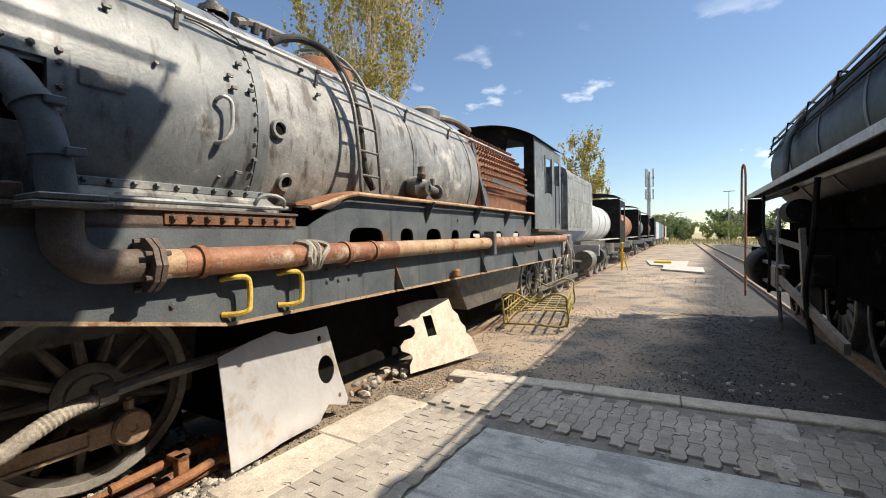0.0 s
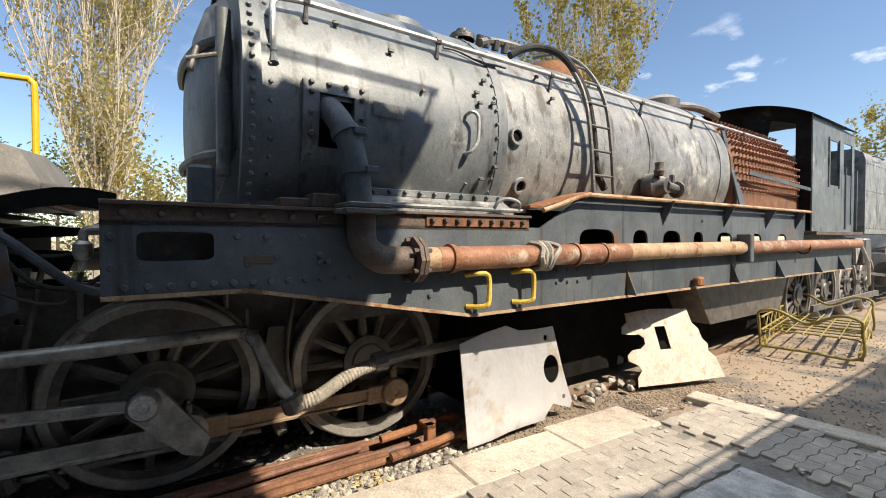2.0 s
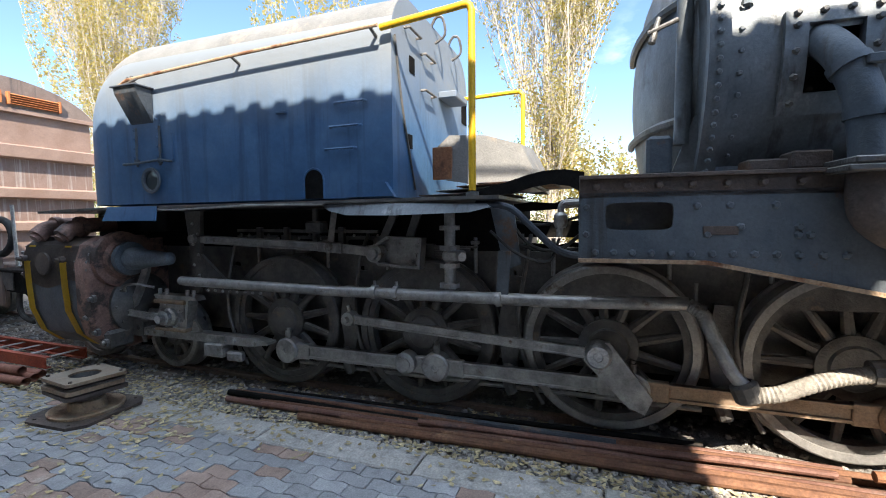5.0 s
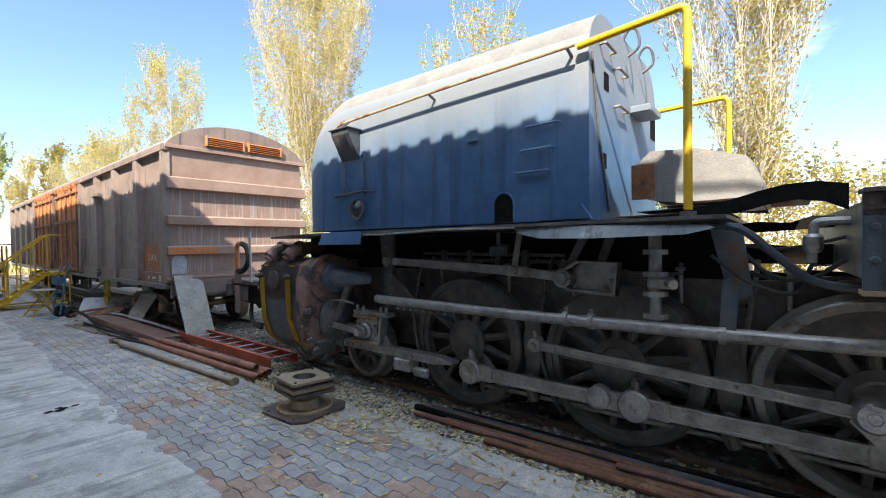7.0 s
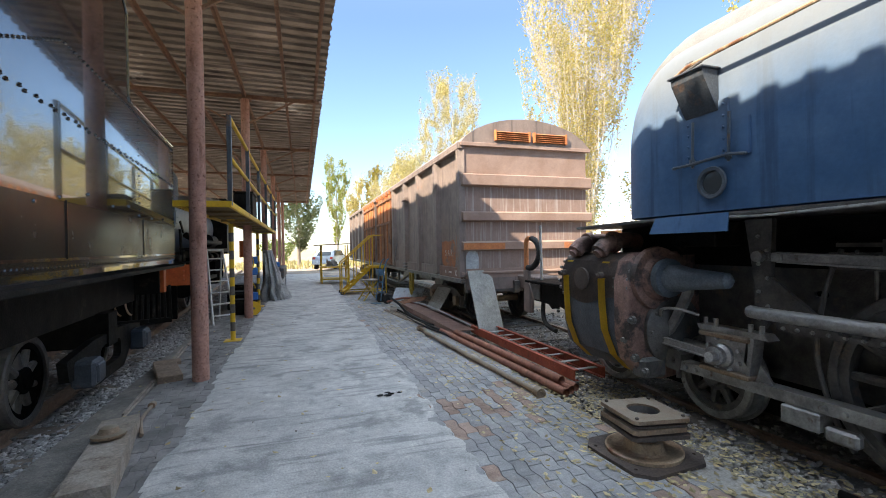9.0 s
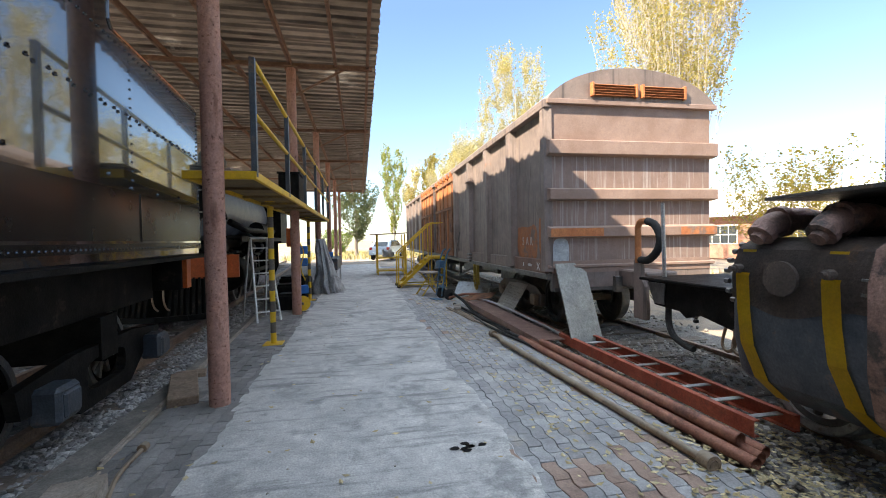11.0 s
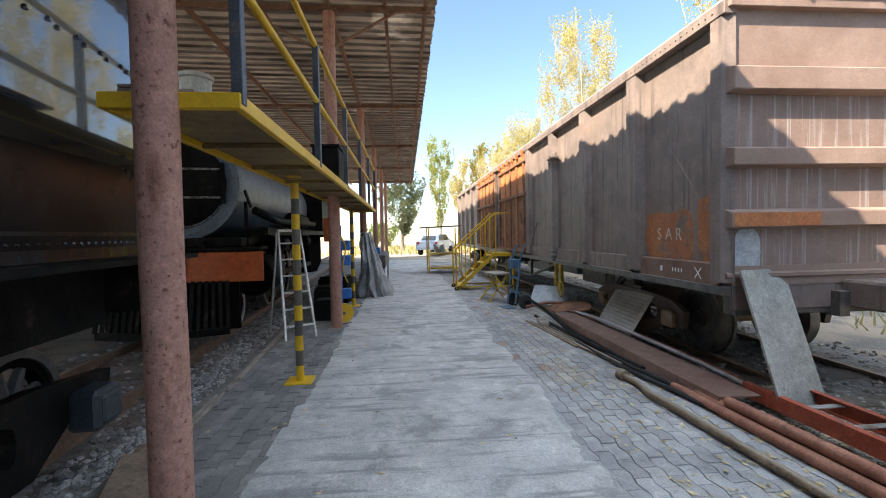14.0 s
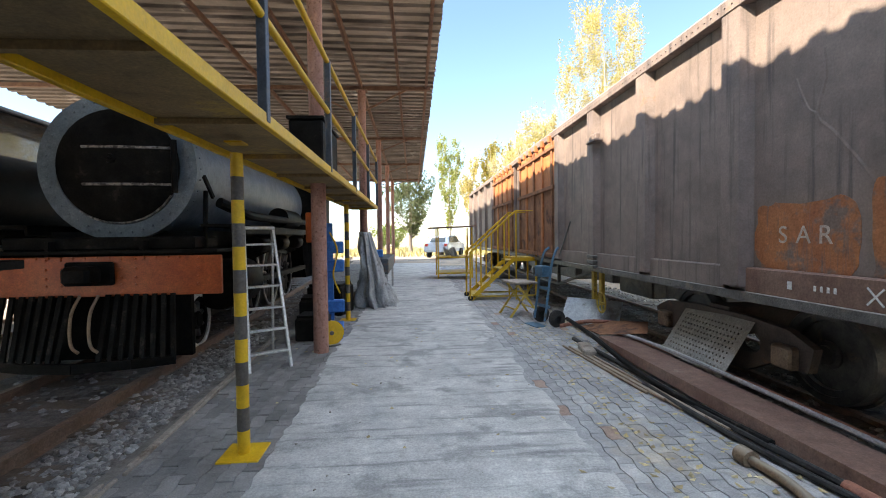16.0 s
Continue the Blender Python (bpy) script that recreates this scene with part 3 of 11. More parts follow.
def plate(bm, outline, thick, to3d, holes=(), mi=0):
    """A flat plate with holes: 2D outline and hole outlines, a thickness, and to3d(a, b, d) with d from 0 to thick."""
    edges = []
    for loop in (outline, *holes):
        vs = [bm.verts.new(to3d(a, b, 0.0)) for a, b in loop]
        edges += [bm.edges.new((vs[i], vs[(i + 1) % len(vs)])) for i in range(len(vs))]
    res = bmesh.ops.triangle_fill(bm, use_beauty=True, use_dissolve=False, edges=edges)
    faces = [g for g in res["geom"] if isinstance(g, bmesh.types.BMFace)]
    d = Vector(to3d(0, 0, thick)) - Vector(to3d(0, 0, 0.0))
    ext = bmesh.ops.extrude_face_region(bm, geom=faces)
    vs = [g for g in ext["geom"] if isinstance(g, bmesh.types.BMVert)]
    bmesh.ops.translate(bm, verts=vs, vec=d)
    bmesh.ops.recalc_face_normals(bm, faces=bm.faces[:])
    if mi:
        for f in bm.faces:
            f.material_index = mi
    return bm


def oval(cx, cy, w, h, n=16, power=2.6):
    out = []
    for i in range(n):
        a = math.tau * i / n
        c, s = math.cos(a), math.sin(a)
        out.append((cx + w / 2 * math.copysign(abs(c) ** (2 / power), c), cy + h / 2 * math.copysign(abs(s) ** (2 / power), s)))
    return out


def lathe(bm, profile, axis_p, axis_d, seg=32, mi=0, skip=None):
    """Rings of (distance along the axis, radius) turned about the axis."""
    p0, d = Vector(axis_p), Vector(axis_d).normalized()
    up = Vector((0, 0, 1)) if abs(d.z) < 0.9 else Vector((1, 0, 0))
    s = d.cross(up).normalized()
    o = s.cross(d)
    rings = []
    for h, r in profile:
        if r < 1e-5:
            rings.append([bm.verts.new(p0 + d * h)])
        else:
            rings.append([bm.verts.new(p0 + d * h + s * (r * math.cos(k * math.tau / seg)) + o * (r * math.sin(k * math.tau / seg))) for k in range(seg)])
    for a, b in zip(rings, rings[1:]):
        for k in range(seg):
            k2 = (k + 1) % seg
            if len(a) == 1 and len(b) == 1:
                continue
            if len(a) == 1:
                f = bm.faces.new((a[0], b[k2], b[k]))
            elif len(b) == 1:
                f = bm.faces.new((a[k], a[k2], b[0]))
            else:
                f = bm.faces.new((a[k], a[k2], b[k2], b[k]))
            f.material_index = mi
    bmesh.ops.recalc_face_normals(bm, faces=bm.faces[:])
    return bm


def studs(bm, places, normal, r=0.016, h=0.014, seg=6):
    """Low domed rivet heads."""
    nn = Vector(normal).normalized()
    for i, p in enumerate(places):
        n_ = nn
        p = Vector(p)
        s = n_.orthogonal().normalized()
        o = n_.cross(s)
        base = [bm.verts.new(p + s * (r * math.cos(k * math.tau / seg)) + o * (r * math.sin(k * math.tau / seg))) for k in range(seg)]
        top = [bm.verts.new(p + n_ * h + s * (0.6 * r * math.cos(k * math.tau / seg)) + o * (0.6 * r * math.sin(k * math.tau / seg))) for k in range(seg)]
        for k in range(seg):
            bm.faces.new((base[k], base[(k + 1) % seg], top[(k + 1) % seg], top[k]))
        bm.faces.new(top)
    return bm


def lin(a, b, n):
    return [a + (b - a) * i / (n - 1) for i in range(n)] if n > 1 else [a]

# ---- ground, tracks, path ----
G = pose(-2.52, 2.6, 0, 0, 0, 3.6)          # boiler unit of the stripped locomotive: x to the yard, y along it
R = pose(1.0, 5.0, 0, 0, 0, 3.6)            # shed track: x across, y along
E1 = pose(-2.97, 0.0, 0, 0, 0, 0.8)         # its engine unit under the blue tank

bm = B()
ring = [0.0, 12, 30, 60, 120, 300, 900, 2600]
vs = [[bm.verts.new((r * math.cos(a * math.tau / 48), r * math.sin(a * math.tau / 48) - 4, -0.07)) for a in range(48)] if r else [bm.verts.new((0, -4, -0.07))] for r in ring]
for a, b in zip(vs, vs[1:]):
    for k in range(48):
        if len(a) == 1:
            bm.faces.new((a[0], b[k], b[(k + 1) % 48]))
        else:
            bm.faces.new((a[k], b[k], b[(k + 1) % 48], a[(k + 1) % 48]))
single("ground", bm, "ground", "gravelly brown earth of a railway yard", "ground", kind="structure", smooth=False)

# brushed concrete walk with slight cross ridges
bm = B()
xs, ys = [-1.0, -0.9, -0.6, -0.25, 0.1, 0.45, 0.85, 1.2, 1.32], lin(4.45, -31.0, 236)
grid = []
for j, y in enumerate(ys):
    row = []
    for i, x in enumerate(xs):
        z = 0.012 * noise.noise((x * 0.35, y * 2.6, 0.3)) + 0.010 * noise.noise((x * 0.5, y * 6.0, 4.3))
        xx = x + ((0.022 * noise.noise((0, y * 0.45, 9.0)) + 0.012 * noise.noise((0, y * 2.3, 2.0))) if i in (0, 8) else 0)
        if y > 2.4 and i == 0:
            xx -= 0.5 * min(1.0, (y - 2.4) / 0.5)
        row.append(bm.verts.new((xx, y + (0.10 * x if j == 0 else 0), (0.006 if i in (0, 8) else 0.018) + z)))
    grid.append(row)
for a, b in zip(grid, grid[1:]):
    for i in range(len(xs) - 1):
        bm.faces.new((a[i], b[i], b[i + 1], a[i + 1]))
edge = [e_ for e_ in bm.edges if e_.is_boundary]
ext = bmesh.ops.extrude_edge_only(bm, edges=edge)
bmesh.ops.translate(bm, verts=[g for g in ext["geom"] if isinstance(g, bmesh.types.BMVert)], vec=(0, 0, -0.09))
bmesh.ops.recalc_face_normals(bm, faces=bm.faces[:])
single("path", bm, "concrete", "pale brushed concrete walkway with cross ridges", "path", kind="structure", smooth=40)

# bedding under the pavers
bm = B()
box(bm, -2.32, -0.97, -29.0, 5.55, -0.10, -0.012)
box(bm, -0.97, 3.0, 4.4, 5.9, -0.10, -0.016)
box(bm, 1.34, 2.28, -29.0, 4.42, -0.10, -0.014)
single("pavement", bm, "sand", "sandy bedding between grey interlocking pavers", "pavement", kind="structure", smooth=False)

# concrete edging beside the track and across the end of the paving
bm = B()
y = -4.4
for y0, dw in ((1.2, 0.0), (2.45, 0.05), (3.5, 0.12)):
    bk = B()
    box(bk, -2.66 - dw, -2.28, y0 + 0.005, y0 + 1.25 if y0 < 2 else y0 + 1.05, -0.1, 0.012, 0.014)
    single("kerb", bk, "kerb_dusty", "dusty tan concrete edging beside the leaning sheets", "kerb", kind="structure", smooth=False)
while y < 1.1:
    ln = random.uniform(0.8, 1.5)
    dx = random.uniform(-0.03, 0.03)
    box(bm, -2.62 + dx, -2.33 + dx * 0.3, y, min(y + ln - 0.015, 1.19), -0.1, 0.006 + random.uniform(-0.012, 0.012), 0.012)
    y += ln
single("kerb", bm, "kerb", "cracked pale concrete edging beside the track", "kerb", kind="structure", smooth=False)
bm = B()
for i in range(7):
    x0 = -2.6 + i * 0.85
    m = pose(x0 + 0.42, 5.62 + 0.115 * (x0 + 2.6), 0, 0, 0, 6.5)
    box(bm, -0.43, 0.42, -0.13, 0.13, -0.1, 0.015 + random.uniform(-0.01, 0.01), 0.012, m)
single("kerb", bm, "kerb_dusty", "dusty tan concrete edging across the end of the paving", "kerb", kind="structure", smooth=False)
bm = B()
box(bm, 0.55, 0.85, 4.75, 5.75, -0.1, 0.008, 0.01)
single("kerb", bm, "kerb", "short pale concrete strip set in the pavers", "kerb", kind="structure", smooth=False)
bm = B()
plate(bm, [(-2.0, 24.2), (-0.2, 22.8), (-0.35, 26.0), (-1.1, 26.4), (-1.2, 31.5), (-3.6, 31.5), (-2.9, 27.4), (-2.2, 27.0)], 0.06, lambda a, b, d: (a, b, d - 0.05))
single("concrete_pad", bm, "kerb", "pale concrete slab in the gravel", "slab", kind="structure", smooth=False)


def rails(name, label, m, y0, y1, half=0.565):
    prof = [(-0.055, 0), (0.055, 0), (0.055, 0.014), (0.012, 0.03), (0.012, 0.09), (0.034, 0.10), (0.034, 0.13), (-0.034, 0.13), (-0.034, 0.10), (-0.012, 0.09), (-0.012, 0.03), (-0.055, 0.014)]
    for s in (-1, 1):
        bm = B()
        a = [bm.verts.new((s * half + x, y0, z - 0.12)) for x, z in prof]
        b = [bm.verts.new((s * half + x, y1, z - 0.12)) for x, z in prof]
        for k in range(len(prof)):
            bm.faces.new((a[k], a[(k + 1) % 12], b[(k + 1) % 12], b[k]))
        bm.faces.new(a)
        bm.faces.new(b[::-1])
        bmesh.ops.recalc_face_normals(bm, faces=bm.faces[:])
        single(name, bm, "rail", label, "rail", kind="structure", smooth=False, m=m)


bm = B()
box(bm, -5.4, -2.63, -30.0, 2.6, -0.2, -0.055)
single("ballast_bed", bm, "bed", "dark gravel bed under the wagon and engine", "ballast", kind="structure", smooth=False)
bm = B()
box(bm, 2.29, 4.9, -32.0, 1.0, -0.2, -0.052)
single("ballast_bed", bm, "bed", "dark gravel bed of the shed track", "ballast", kind="structure", smooth=False)
T1 = G @ pose(-1.2, 0, 0)
rails("rail", "rusty steel rail under the stripped locomotives", T1, -2.0, 120.0)
TW = pose(-3.98, 0, 0)
rails("rail", "rusty steel rail under the goods wagon", TW @ pose(0, 0, 0), -60.0, -4.2)
TE = pose(-3.98, -4.2, 0, 0, 0, 1.6)
rails("rail", "rusty steel rail under the blue tank engine", TE, 0.0, 4.85)
TR = R @ pose(1.65, 0, 0)
rails("rail", "rusty rail of the shed track", TR @ pose(0, 0, 0.05), -45.0, 110.0)
rails("rail", "rail of the next track", R @ pose(6.2, 0, 0), 14.0, 110.0)


def sleepers(m, y0, y1, step=0.68):
    bm = B()
    y = y0
    while y < y1:
        box(bm, -1.05, 1.05, y - 0.12 + random.uniform(-.02, .02), y + 0.12, -0.22, -0.045 + random.uniform(-0.012, 0.012), 0.01, pose(random.uniform(-.04, .04), 0, 0))
        y += step + random.uniform(-.04, .04)
    ob = single("sleepers", bm, "sleeper", "row of old dark sleepers half sunk in ballast", "sleepers", kind="stuff", smooth=False, m=m)
    return ob


# ---- open shed ----
ROOF_Z, ROOF_X, ROOF_Y0, ROOF_Y1 = 5.45, -0.31, 3.66, -35.0


def roof_z(y):
    return ROOF_Z + 0.10 + 0.016 * (y + 0.8)


bm = B()
pitch = 0.29
n = int((ROOF_Y0 - ROOF_Y1) / pitch)
prof = [(0.0, 0.0), (0.35, 0.0), (0.45, 0.045), (0.85, 0.045), (0.95, 0.0)]
# unseen far side added wide enough to keep sun off the shed track
xs = [ROOF_X, 0.6, 1.6, 3.2, 5.0, 7.6, 10.6]
prev = None
for i in range(n):
    for a, h in prof:
        y = ROOF_Y0 - (i + a) * pitch
        # unseen end sheets set back to lower their shadow on the smokebox
        first = 0.16 if y > 1.0 else ROOF_X
        cur = [bm.verts.new(((first if k == 0 else x) + (random.uniform(-0.012, 0.012) if k == 0 else 0), y, roof_z(y) + h + 0.012 * (x - ROOF_X))) for k, x in enumerate(xs)]
        if prev:
            for k in range(len(xs) - 1):
                bm.faces.new((prev[k], prev[k + 1], cur[k + 1], cur[k]))
        prev = cur
bmesh.ops.solidify(bm, geom=bm.faces[:], thickness=0.004)
single("shed_roof", bm, "roof", "corrugated sheet roof of an open shed, dulled underneath", "roof", kind="structure", smooth=False)


def col_y():
    return [3.18 - 5.19 * i for i in range(8)]


def make_column(x, y, label):
    bm = B()
    pts = [(0.004 * noise.noise((y, z, 2)), 0.004 * noise.noise((y, z, 7)), z) for z in lin(-0.08, roof_z(y) - 0.16, 40)]
    tube(bm, pts, 0.096, 20)
    t = thing("column", pose(x, y, 0), label, "column", "shed columns")
    part("shaft", bm, "column", t)
    bm = B()
    box(bm, -0.14, 0.14, -0.14, 0.14, roof_z(y) - 0.165, roof_z(y) - 0.145, 0.003)
    part("cap_plate", bm, "roof_steel", t)
    return t


for y in col_y():
    make_column(1.472, y, "round steel shed column with flaking reddish paint")
for y in col_y()[::2]:
    make_column(6.9, y, "round rusty steel column at the back of the shed")

for x, zz in ((-0.12, 0.0), (0.55, 0.0), (1.47, 0.0), (2.6, 0.01), (3.8, 0.03), (5.2, 0.04), (6.9, 0.06)):
    bm = B()
    h = 0.10 if x in (1.47, 6.9) else 0.06
    ye = 0.95 if x < 0 else ROOF_Y0 - 0.1
    bar(bm, (x, ROOF_Y1 + 0.1, roof_z(ROOF_Y1) - 0.006 - h / 2 - 0.02 + zz), (x, ye, roof_z(ye) - 0.006 - h / 2 - 0.02 + zz), 0.06, h + 0.04)
    single("purlin", bm, "roof_steel", "rusty steel purlin under the shed roof", "purlin", "shed purlins", "structure", False)
for y in col_y():
    bm = B()
    box(bm, 0.2 if y > 1 else -0.22, 10.4, y - 0.035, y + 0.035, roof_z(y) - 0.145, roof_z(y) - 0.055, 0.0)
    bar(bm, (1.47, y, 4.6), (0.35, y, roof_z(y) - 0.12), 0.04, 0.04)
    bar(bm, (1.47, y, 4.5), (2.9, y, roof_z(y) - 0.12), 0.04, 0.04)
    single("rafter", bm, "roof_steel", "rusty steel rafter with a knee brace", "rafter", "shed rafters", "structure", False)
bm = B()
for dx in (0.0, 0.045):
    tube(bm, [(-0.02 - dx, y, roof_z(y) + 0.02 + 0.012 * noise.noise((y, dx, 0))) for y in lin(0.9, ROOF_Y0 - 0.05, 12)], 0.014, 6)
for y in (1.0, 2.3, ROOF_Y0 - 0.1):
    bar(bm, (-0.08, y, roof_z(y) + 0.02), (0.25, y, roof_z(y) + 0.012), 0.02, 0.012)
single("roof_conduit", bm, "roof_steel", "pair of thin pipes along the roof edge", "pipe", kind="structure")

# ---- stripped articulated locomotive: boiler unit ----
loco = thing("articulated_locomotive", G, "stripped grey steam locomotive with bare boiler on a girder", "locomotive")
UC, ZC, BR = -1.2, 2.62, 1.08


def on_boiler(v, z, off=0.0, r=BR):
    a = math.asin(max(-1, min(1, (z - ZC) / r)))
    return Vector((UC + (r + off) * math.cos(a), v, ZC + (r + off) * math.sin(a)))


def shell(bm, stations, seg=96, skip=None, wob=0.004):
    rings = []
    for v, r in stations:
        row = []
        for k in range(seg):
            a = k * math.tau / seg
            rr = r + wob * noise.noise((v * 1.7, math.cos(a) * 2, math.sin(a) * 2))
            row.append(bm.verts.new((UC + rr * math.cos(a), v, ZC + rr * math.sin(a))))
        rings.append(row)
    for (sa, a), (sb, b) in zip(zip(stations, rings), zip(stations[1:], rings[1:])):
        for k in range(seg):
            ang = math.degrees((k + 0.5) * math.tau / seg)
            ang = ang - 360 if ang > 180 else ang
            if skip and skip((sa[0] + sb[0]) / 2, ang):
                continue
            bm.faces.new((a[k], a[(k + 1) % seg], b[(k + 1) % seg], b[k]))
    bmesh.ops.recalc_face_normals(bm, faces=bm.faces[:])


def hole_skip(v, ang):
    return -1.16 < v < -0.93 and -16 < ang < 1.5


bm = B()
shell(bm, [(-1.52, 1.08), (-1.3, 1.08), (-1.16, 1.08), (-1.05, 1.08), (-0.93, 1.08), (-0.6, 1.08), (-0.2, 1.082), (0.1, 1.08), (0.37, 1.08)], 90, hole_skip)
smokebox = part("smokebox", bm, "smokebox", loco, "dark grey riveted smokebox barrel")
# near-black shell added so the side opening looks shaded inside
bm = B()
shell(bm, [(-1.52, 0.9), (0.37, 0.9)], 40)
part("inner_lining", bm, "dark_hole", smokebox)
bm = B()
shell(bm, [(0.37, 1.08), (0.375, 1.062), (0.8, 1.064), (1.2, 1.066), (1.9, 1.07), (2.6, 1.07), (3.3, 1.075), (3.9, 1.082), (4.38, 1.085)], 90)
part("boiler_barrel", bm, "boiler", loco, "bare grey boiler barrel with pale scuffs")
for v, r, w in ((0.37, 1.088, 0.05), (2.55, 1.079, 0.04), (4.15, 1.094, 0.05)):
    bm = B()
    shell(bm, [(v - w, r - 0.016), (v - w, r), (v + w, r), (v + w, r - 0.016)], 90, None, 0.002)
    part("boiler_band", bm, "smokebox" if v < 1 else "boiler", loco)
# front ring and door
bm = B()
lathe(bm, [(0.0, 1.07), (0.0, 1.13), (0.10, 1.13), (0.10, 1.09)], (UC, -1.60, ZC), (0, 1, 0), 72)
part("front_ring", bm, "smokebox", loco)
bm = B()
lathe(bm, [(0.0, 1.10), (-0.02, 0.88), (-0.05, 0.86), (-0.12, 0.80), (-0.19, 0.60), (-0.24, 0.32), (-0.255, 0.0)], (UC, -1.57, ZC), (0, 1, 0), 64)
door = part("smokebox_door", bm, "smokebox", loco, "domed dark grey smokebox door")
for s in (0.35, -0.35):
    bm = B()
    pts = [Vector((UC + x, -1.58 - 0.26 * math.sqrt(max(0.0, 1 - (x * x + s * s) / 0.82)) - 0.012, ZC + s)) for x in lin(-0.35, 0.80, 9)]
    tube(bm, pts, 0.028, 6)
    part("hinge_strap", bm, "smokebox", door)
bm = B()
rod(bm, (UC + 0.84, -1.66, ZC - 0.5), (UC + 0.84, -1.66, ZC + 0.5), 0.045, 12)
part("hinge_post", bm, "smokebox", door)
bm = B()
rod(bm, (UC + 0.86, -1.70, ZC + 0.22), (UC + 0.86, -1.86, ZC + 0.16), 0.014, 8)
rod(bm, (UC + 0.86, -1.84, ZC + 0.10), (UC + 0.84, -1.80, ZC + 0.25), 0.022, 8, 0.014)
part("door_handle", bm, "grime", door)
# ring rivets, two rows
bm = B()
for v, off in ((-1.44, 0.0), (0.30, 0.008)):
    for k in range(30):
        a = math.radians(-62 + k * (170 / 29) * 1.0)
        nrm = Vector((math.cos(a), 0, math.sin(a)))
        studs(bm, [Vector((UC, v, ZC)) + nrm * (BR + off)], nrm, 0.016, 0.012)
for k in range(52):
    a = math.radians(-70 + k * 3.4)
    studs(bm, [Vector((UC + 1.135 * math.cos(a), -1.55, ZC + 1.135 * math.sin(a)))], (math.cos(a), 0, math.sin(a)), 0.018, 0.014)
tagged(part("rivets", bm, "smokebox", smokebox), kind="stuff")
# foot bracket of the front ring
bm = B()
plate(bm, [(-1.72, 1.94), (-1.30, 1.94), (-1.36, 2.0), (-1.52, 2.28), (-1.60, 2.28)], 0.03, lambda a, b, d: (-0.36 + d, a, b))
part("foot_bracket", bm, "smokebox", loco)
bm = B()
box(bm, -0.42, -0.28, -1.86, -1.72, 1.94, 2.17, 0.02)
part("foot_block", bm, "girder", loco)

# side patch with the opening
bm = B()
a0, a1 = math.radians(-21.5), math.radians(5.0)
va = [-1.26, -1.16, -0.93, -0.83]
aa = [a0, a0 + math.radians(5.5), a1 - math.radians(3.6), a1]
aa = [aa[0], aa[1]] + [aa[1] + (aa[2] - aa[1]) * t for t in (0.33, 0.66)] + [aa[2], aa[3]]


def ppt(v, a, r):
    return bm.verts.new((UC + r * math.cos(a), v, ZC + r * math.sin(a)))


outer = [[ppt(v, a, BR + 0.03) for a in aa] for v in va]
inner = [[ppt(v, a, BR - 0.03) for a in aa] for v in va]
for i in range(3):
    for j in range(5):
        if i == 1 and 1 <= j <= 3:
            continue
        bm.faces.new((outer[i][j], outer[i + 1][j], outer[i + 1][j + 1], outer[i][j + 1]))
for i, j in [(0, None), (3, None)]:
    for k in range(5):
        bm.faces.new((outer[i][k], outer[i][k + 1], inner[i][k + 1], inner[i][k]))
for j in (0, 5):
    for k in range(3):
        bm.faces.new((outer[k][j], outer[k + 1][j], inner[k + 1][j], inner[k][j]))
for i in (1, 2):
    for k in range(1, 4):
        bm.faces.new((outer[i][k], outer[i][k + 1], inner[i][k + 1], inner[i][k]))
for j in (1, 4):
    bm.faces.new((outer[1][j], outer[2][j], inner[2][j], inner[1][j]))
bmesh.ops.recalc_face_normals(bm, faces=bm.faces[:])
patch = part("side_patch", bm, "smokebox", loco, "thick bolted plate round an opening", smooth=False)
bm = B()
for v in (-1.21, -0.88):
    for z in (2.28, 2.40, 2.52, 2.64, 2.70):
        studs(bm, [on_boiler(v, z, 0.03)], on_boiler(0, z) - Vector((UC, 0, ZC)), 0.02, 0.02)
for v in (-1.1, -0.99):
    studs(bm, [on_boiler(v, 2.70, 0.03)], on_boiler(0, 2.70) - Vector((UC, 0, ZC)), 0.02, 0.02)
part("bolts", bm, "grime", patch)
# maker's blank plate
bm = B()
rows = [[bm.verts.new(on_boiler(v, z, 0.014)) for z in (2.57, 2.615, 2.66)] for v in (-0.79, -0.56)]
for k in range(2):
    bm.faces.new((rows[0][k], rows[1][k], rows[1][k + 1], rows[0][k + 1]))
bmesh.ops.solidify(bm, geom=bm.faces[:], thickness=0.012)
part("blank_plate", bm, "boiler", smokebox, "small blank rectangular plate")

# steam pipe: out of the opening, down, elbow and the long rusty run
bm = B()
tube(bm, curve_points([(-0.20, -1.10, 2.60), (-0.10, -1.08, 2.54), (-0.01, -1.045, 2.43), (0.03, -1.0, 2.28), (0.045, -0.97, 2.10), (0.045, -0.955, 1.93)], 6), 0.079, 20)
spipe = part("steam_pipe", bm, "girder", loco, "blue-grey bent steam pipe")
for p, d in (((0.005, -1.035, 2.395), (0.35, 0.3, -0.9)), ((0.042, -0.975, 2.16), (0.05, 0.05, -1))):
    bm = B()
    lathe(bm, [(-0.02, 0.076), (-0.02, 0.09), (0.02, 0.09), (0.02, 0.076)], p, d, 20)
    q = Vector(p) + Vector((0.06, 0.04, 0.0))
    box(bm, q.x, q.x + 0.05, q.y - 0.02, q.y + 0.06, q.z - 0.02, q.z + 0.02, 0.004)
    part("clamp", bm, "girder", spipe)
for z0, z1, w in ((1.925, 1.955, 0.135), (1.89, 1.92, 0.16)):
    bm = B()
    box(bm, 0.085 - 0.15, 0.085 + 0.13, -0.955 - w, -0.955 + w, z0, z1, 0.006)
    part("flange", bm, "grime", spipe)
bm = B()
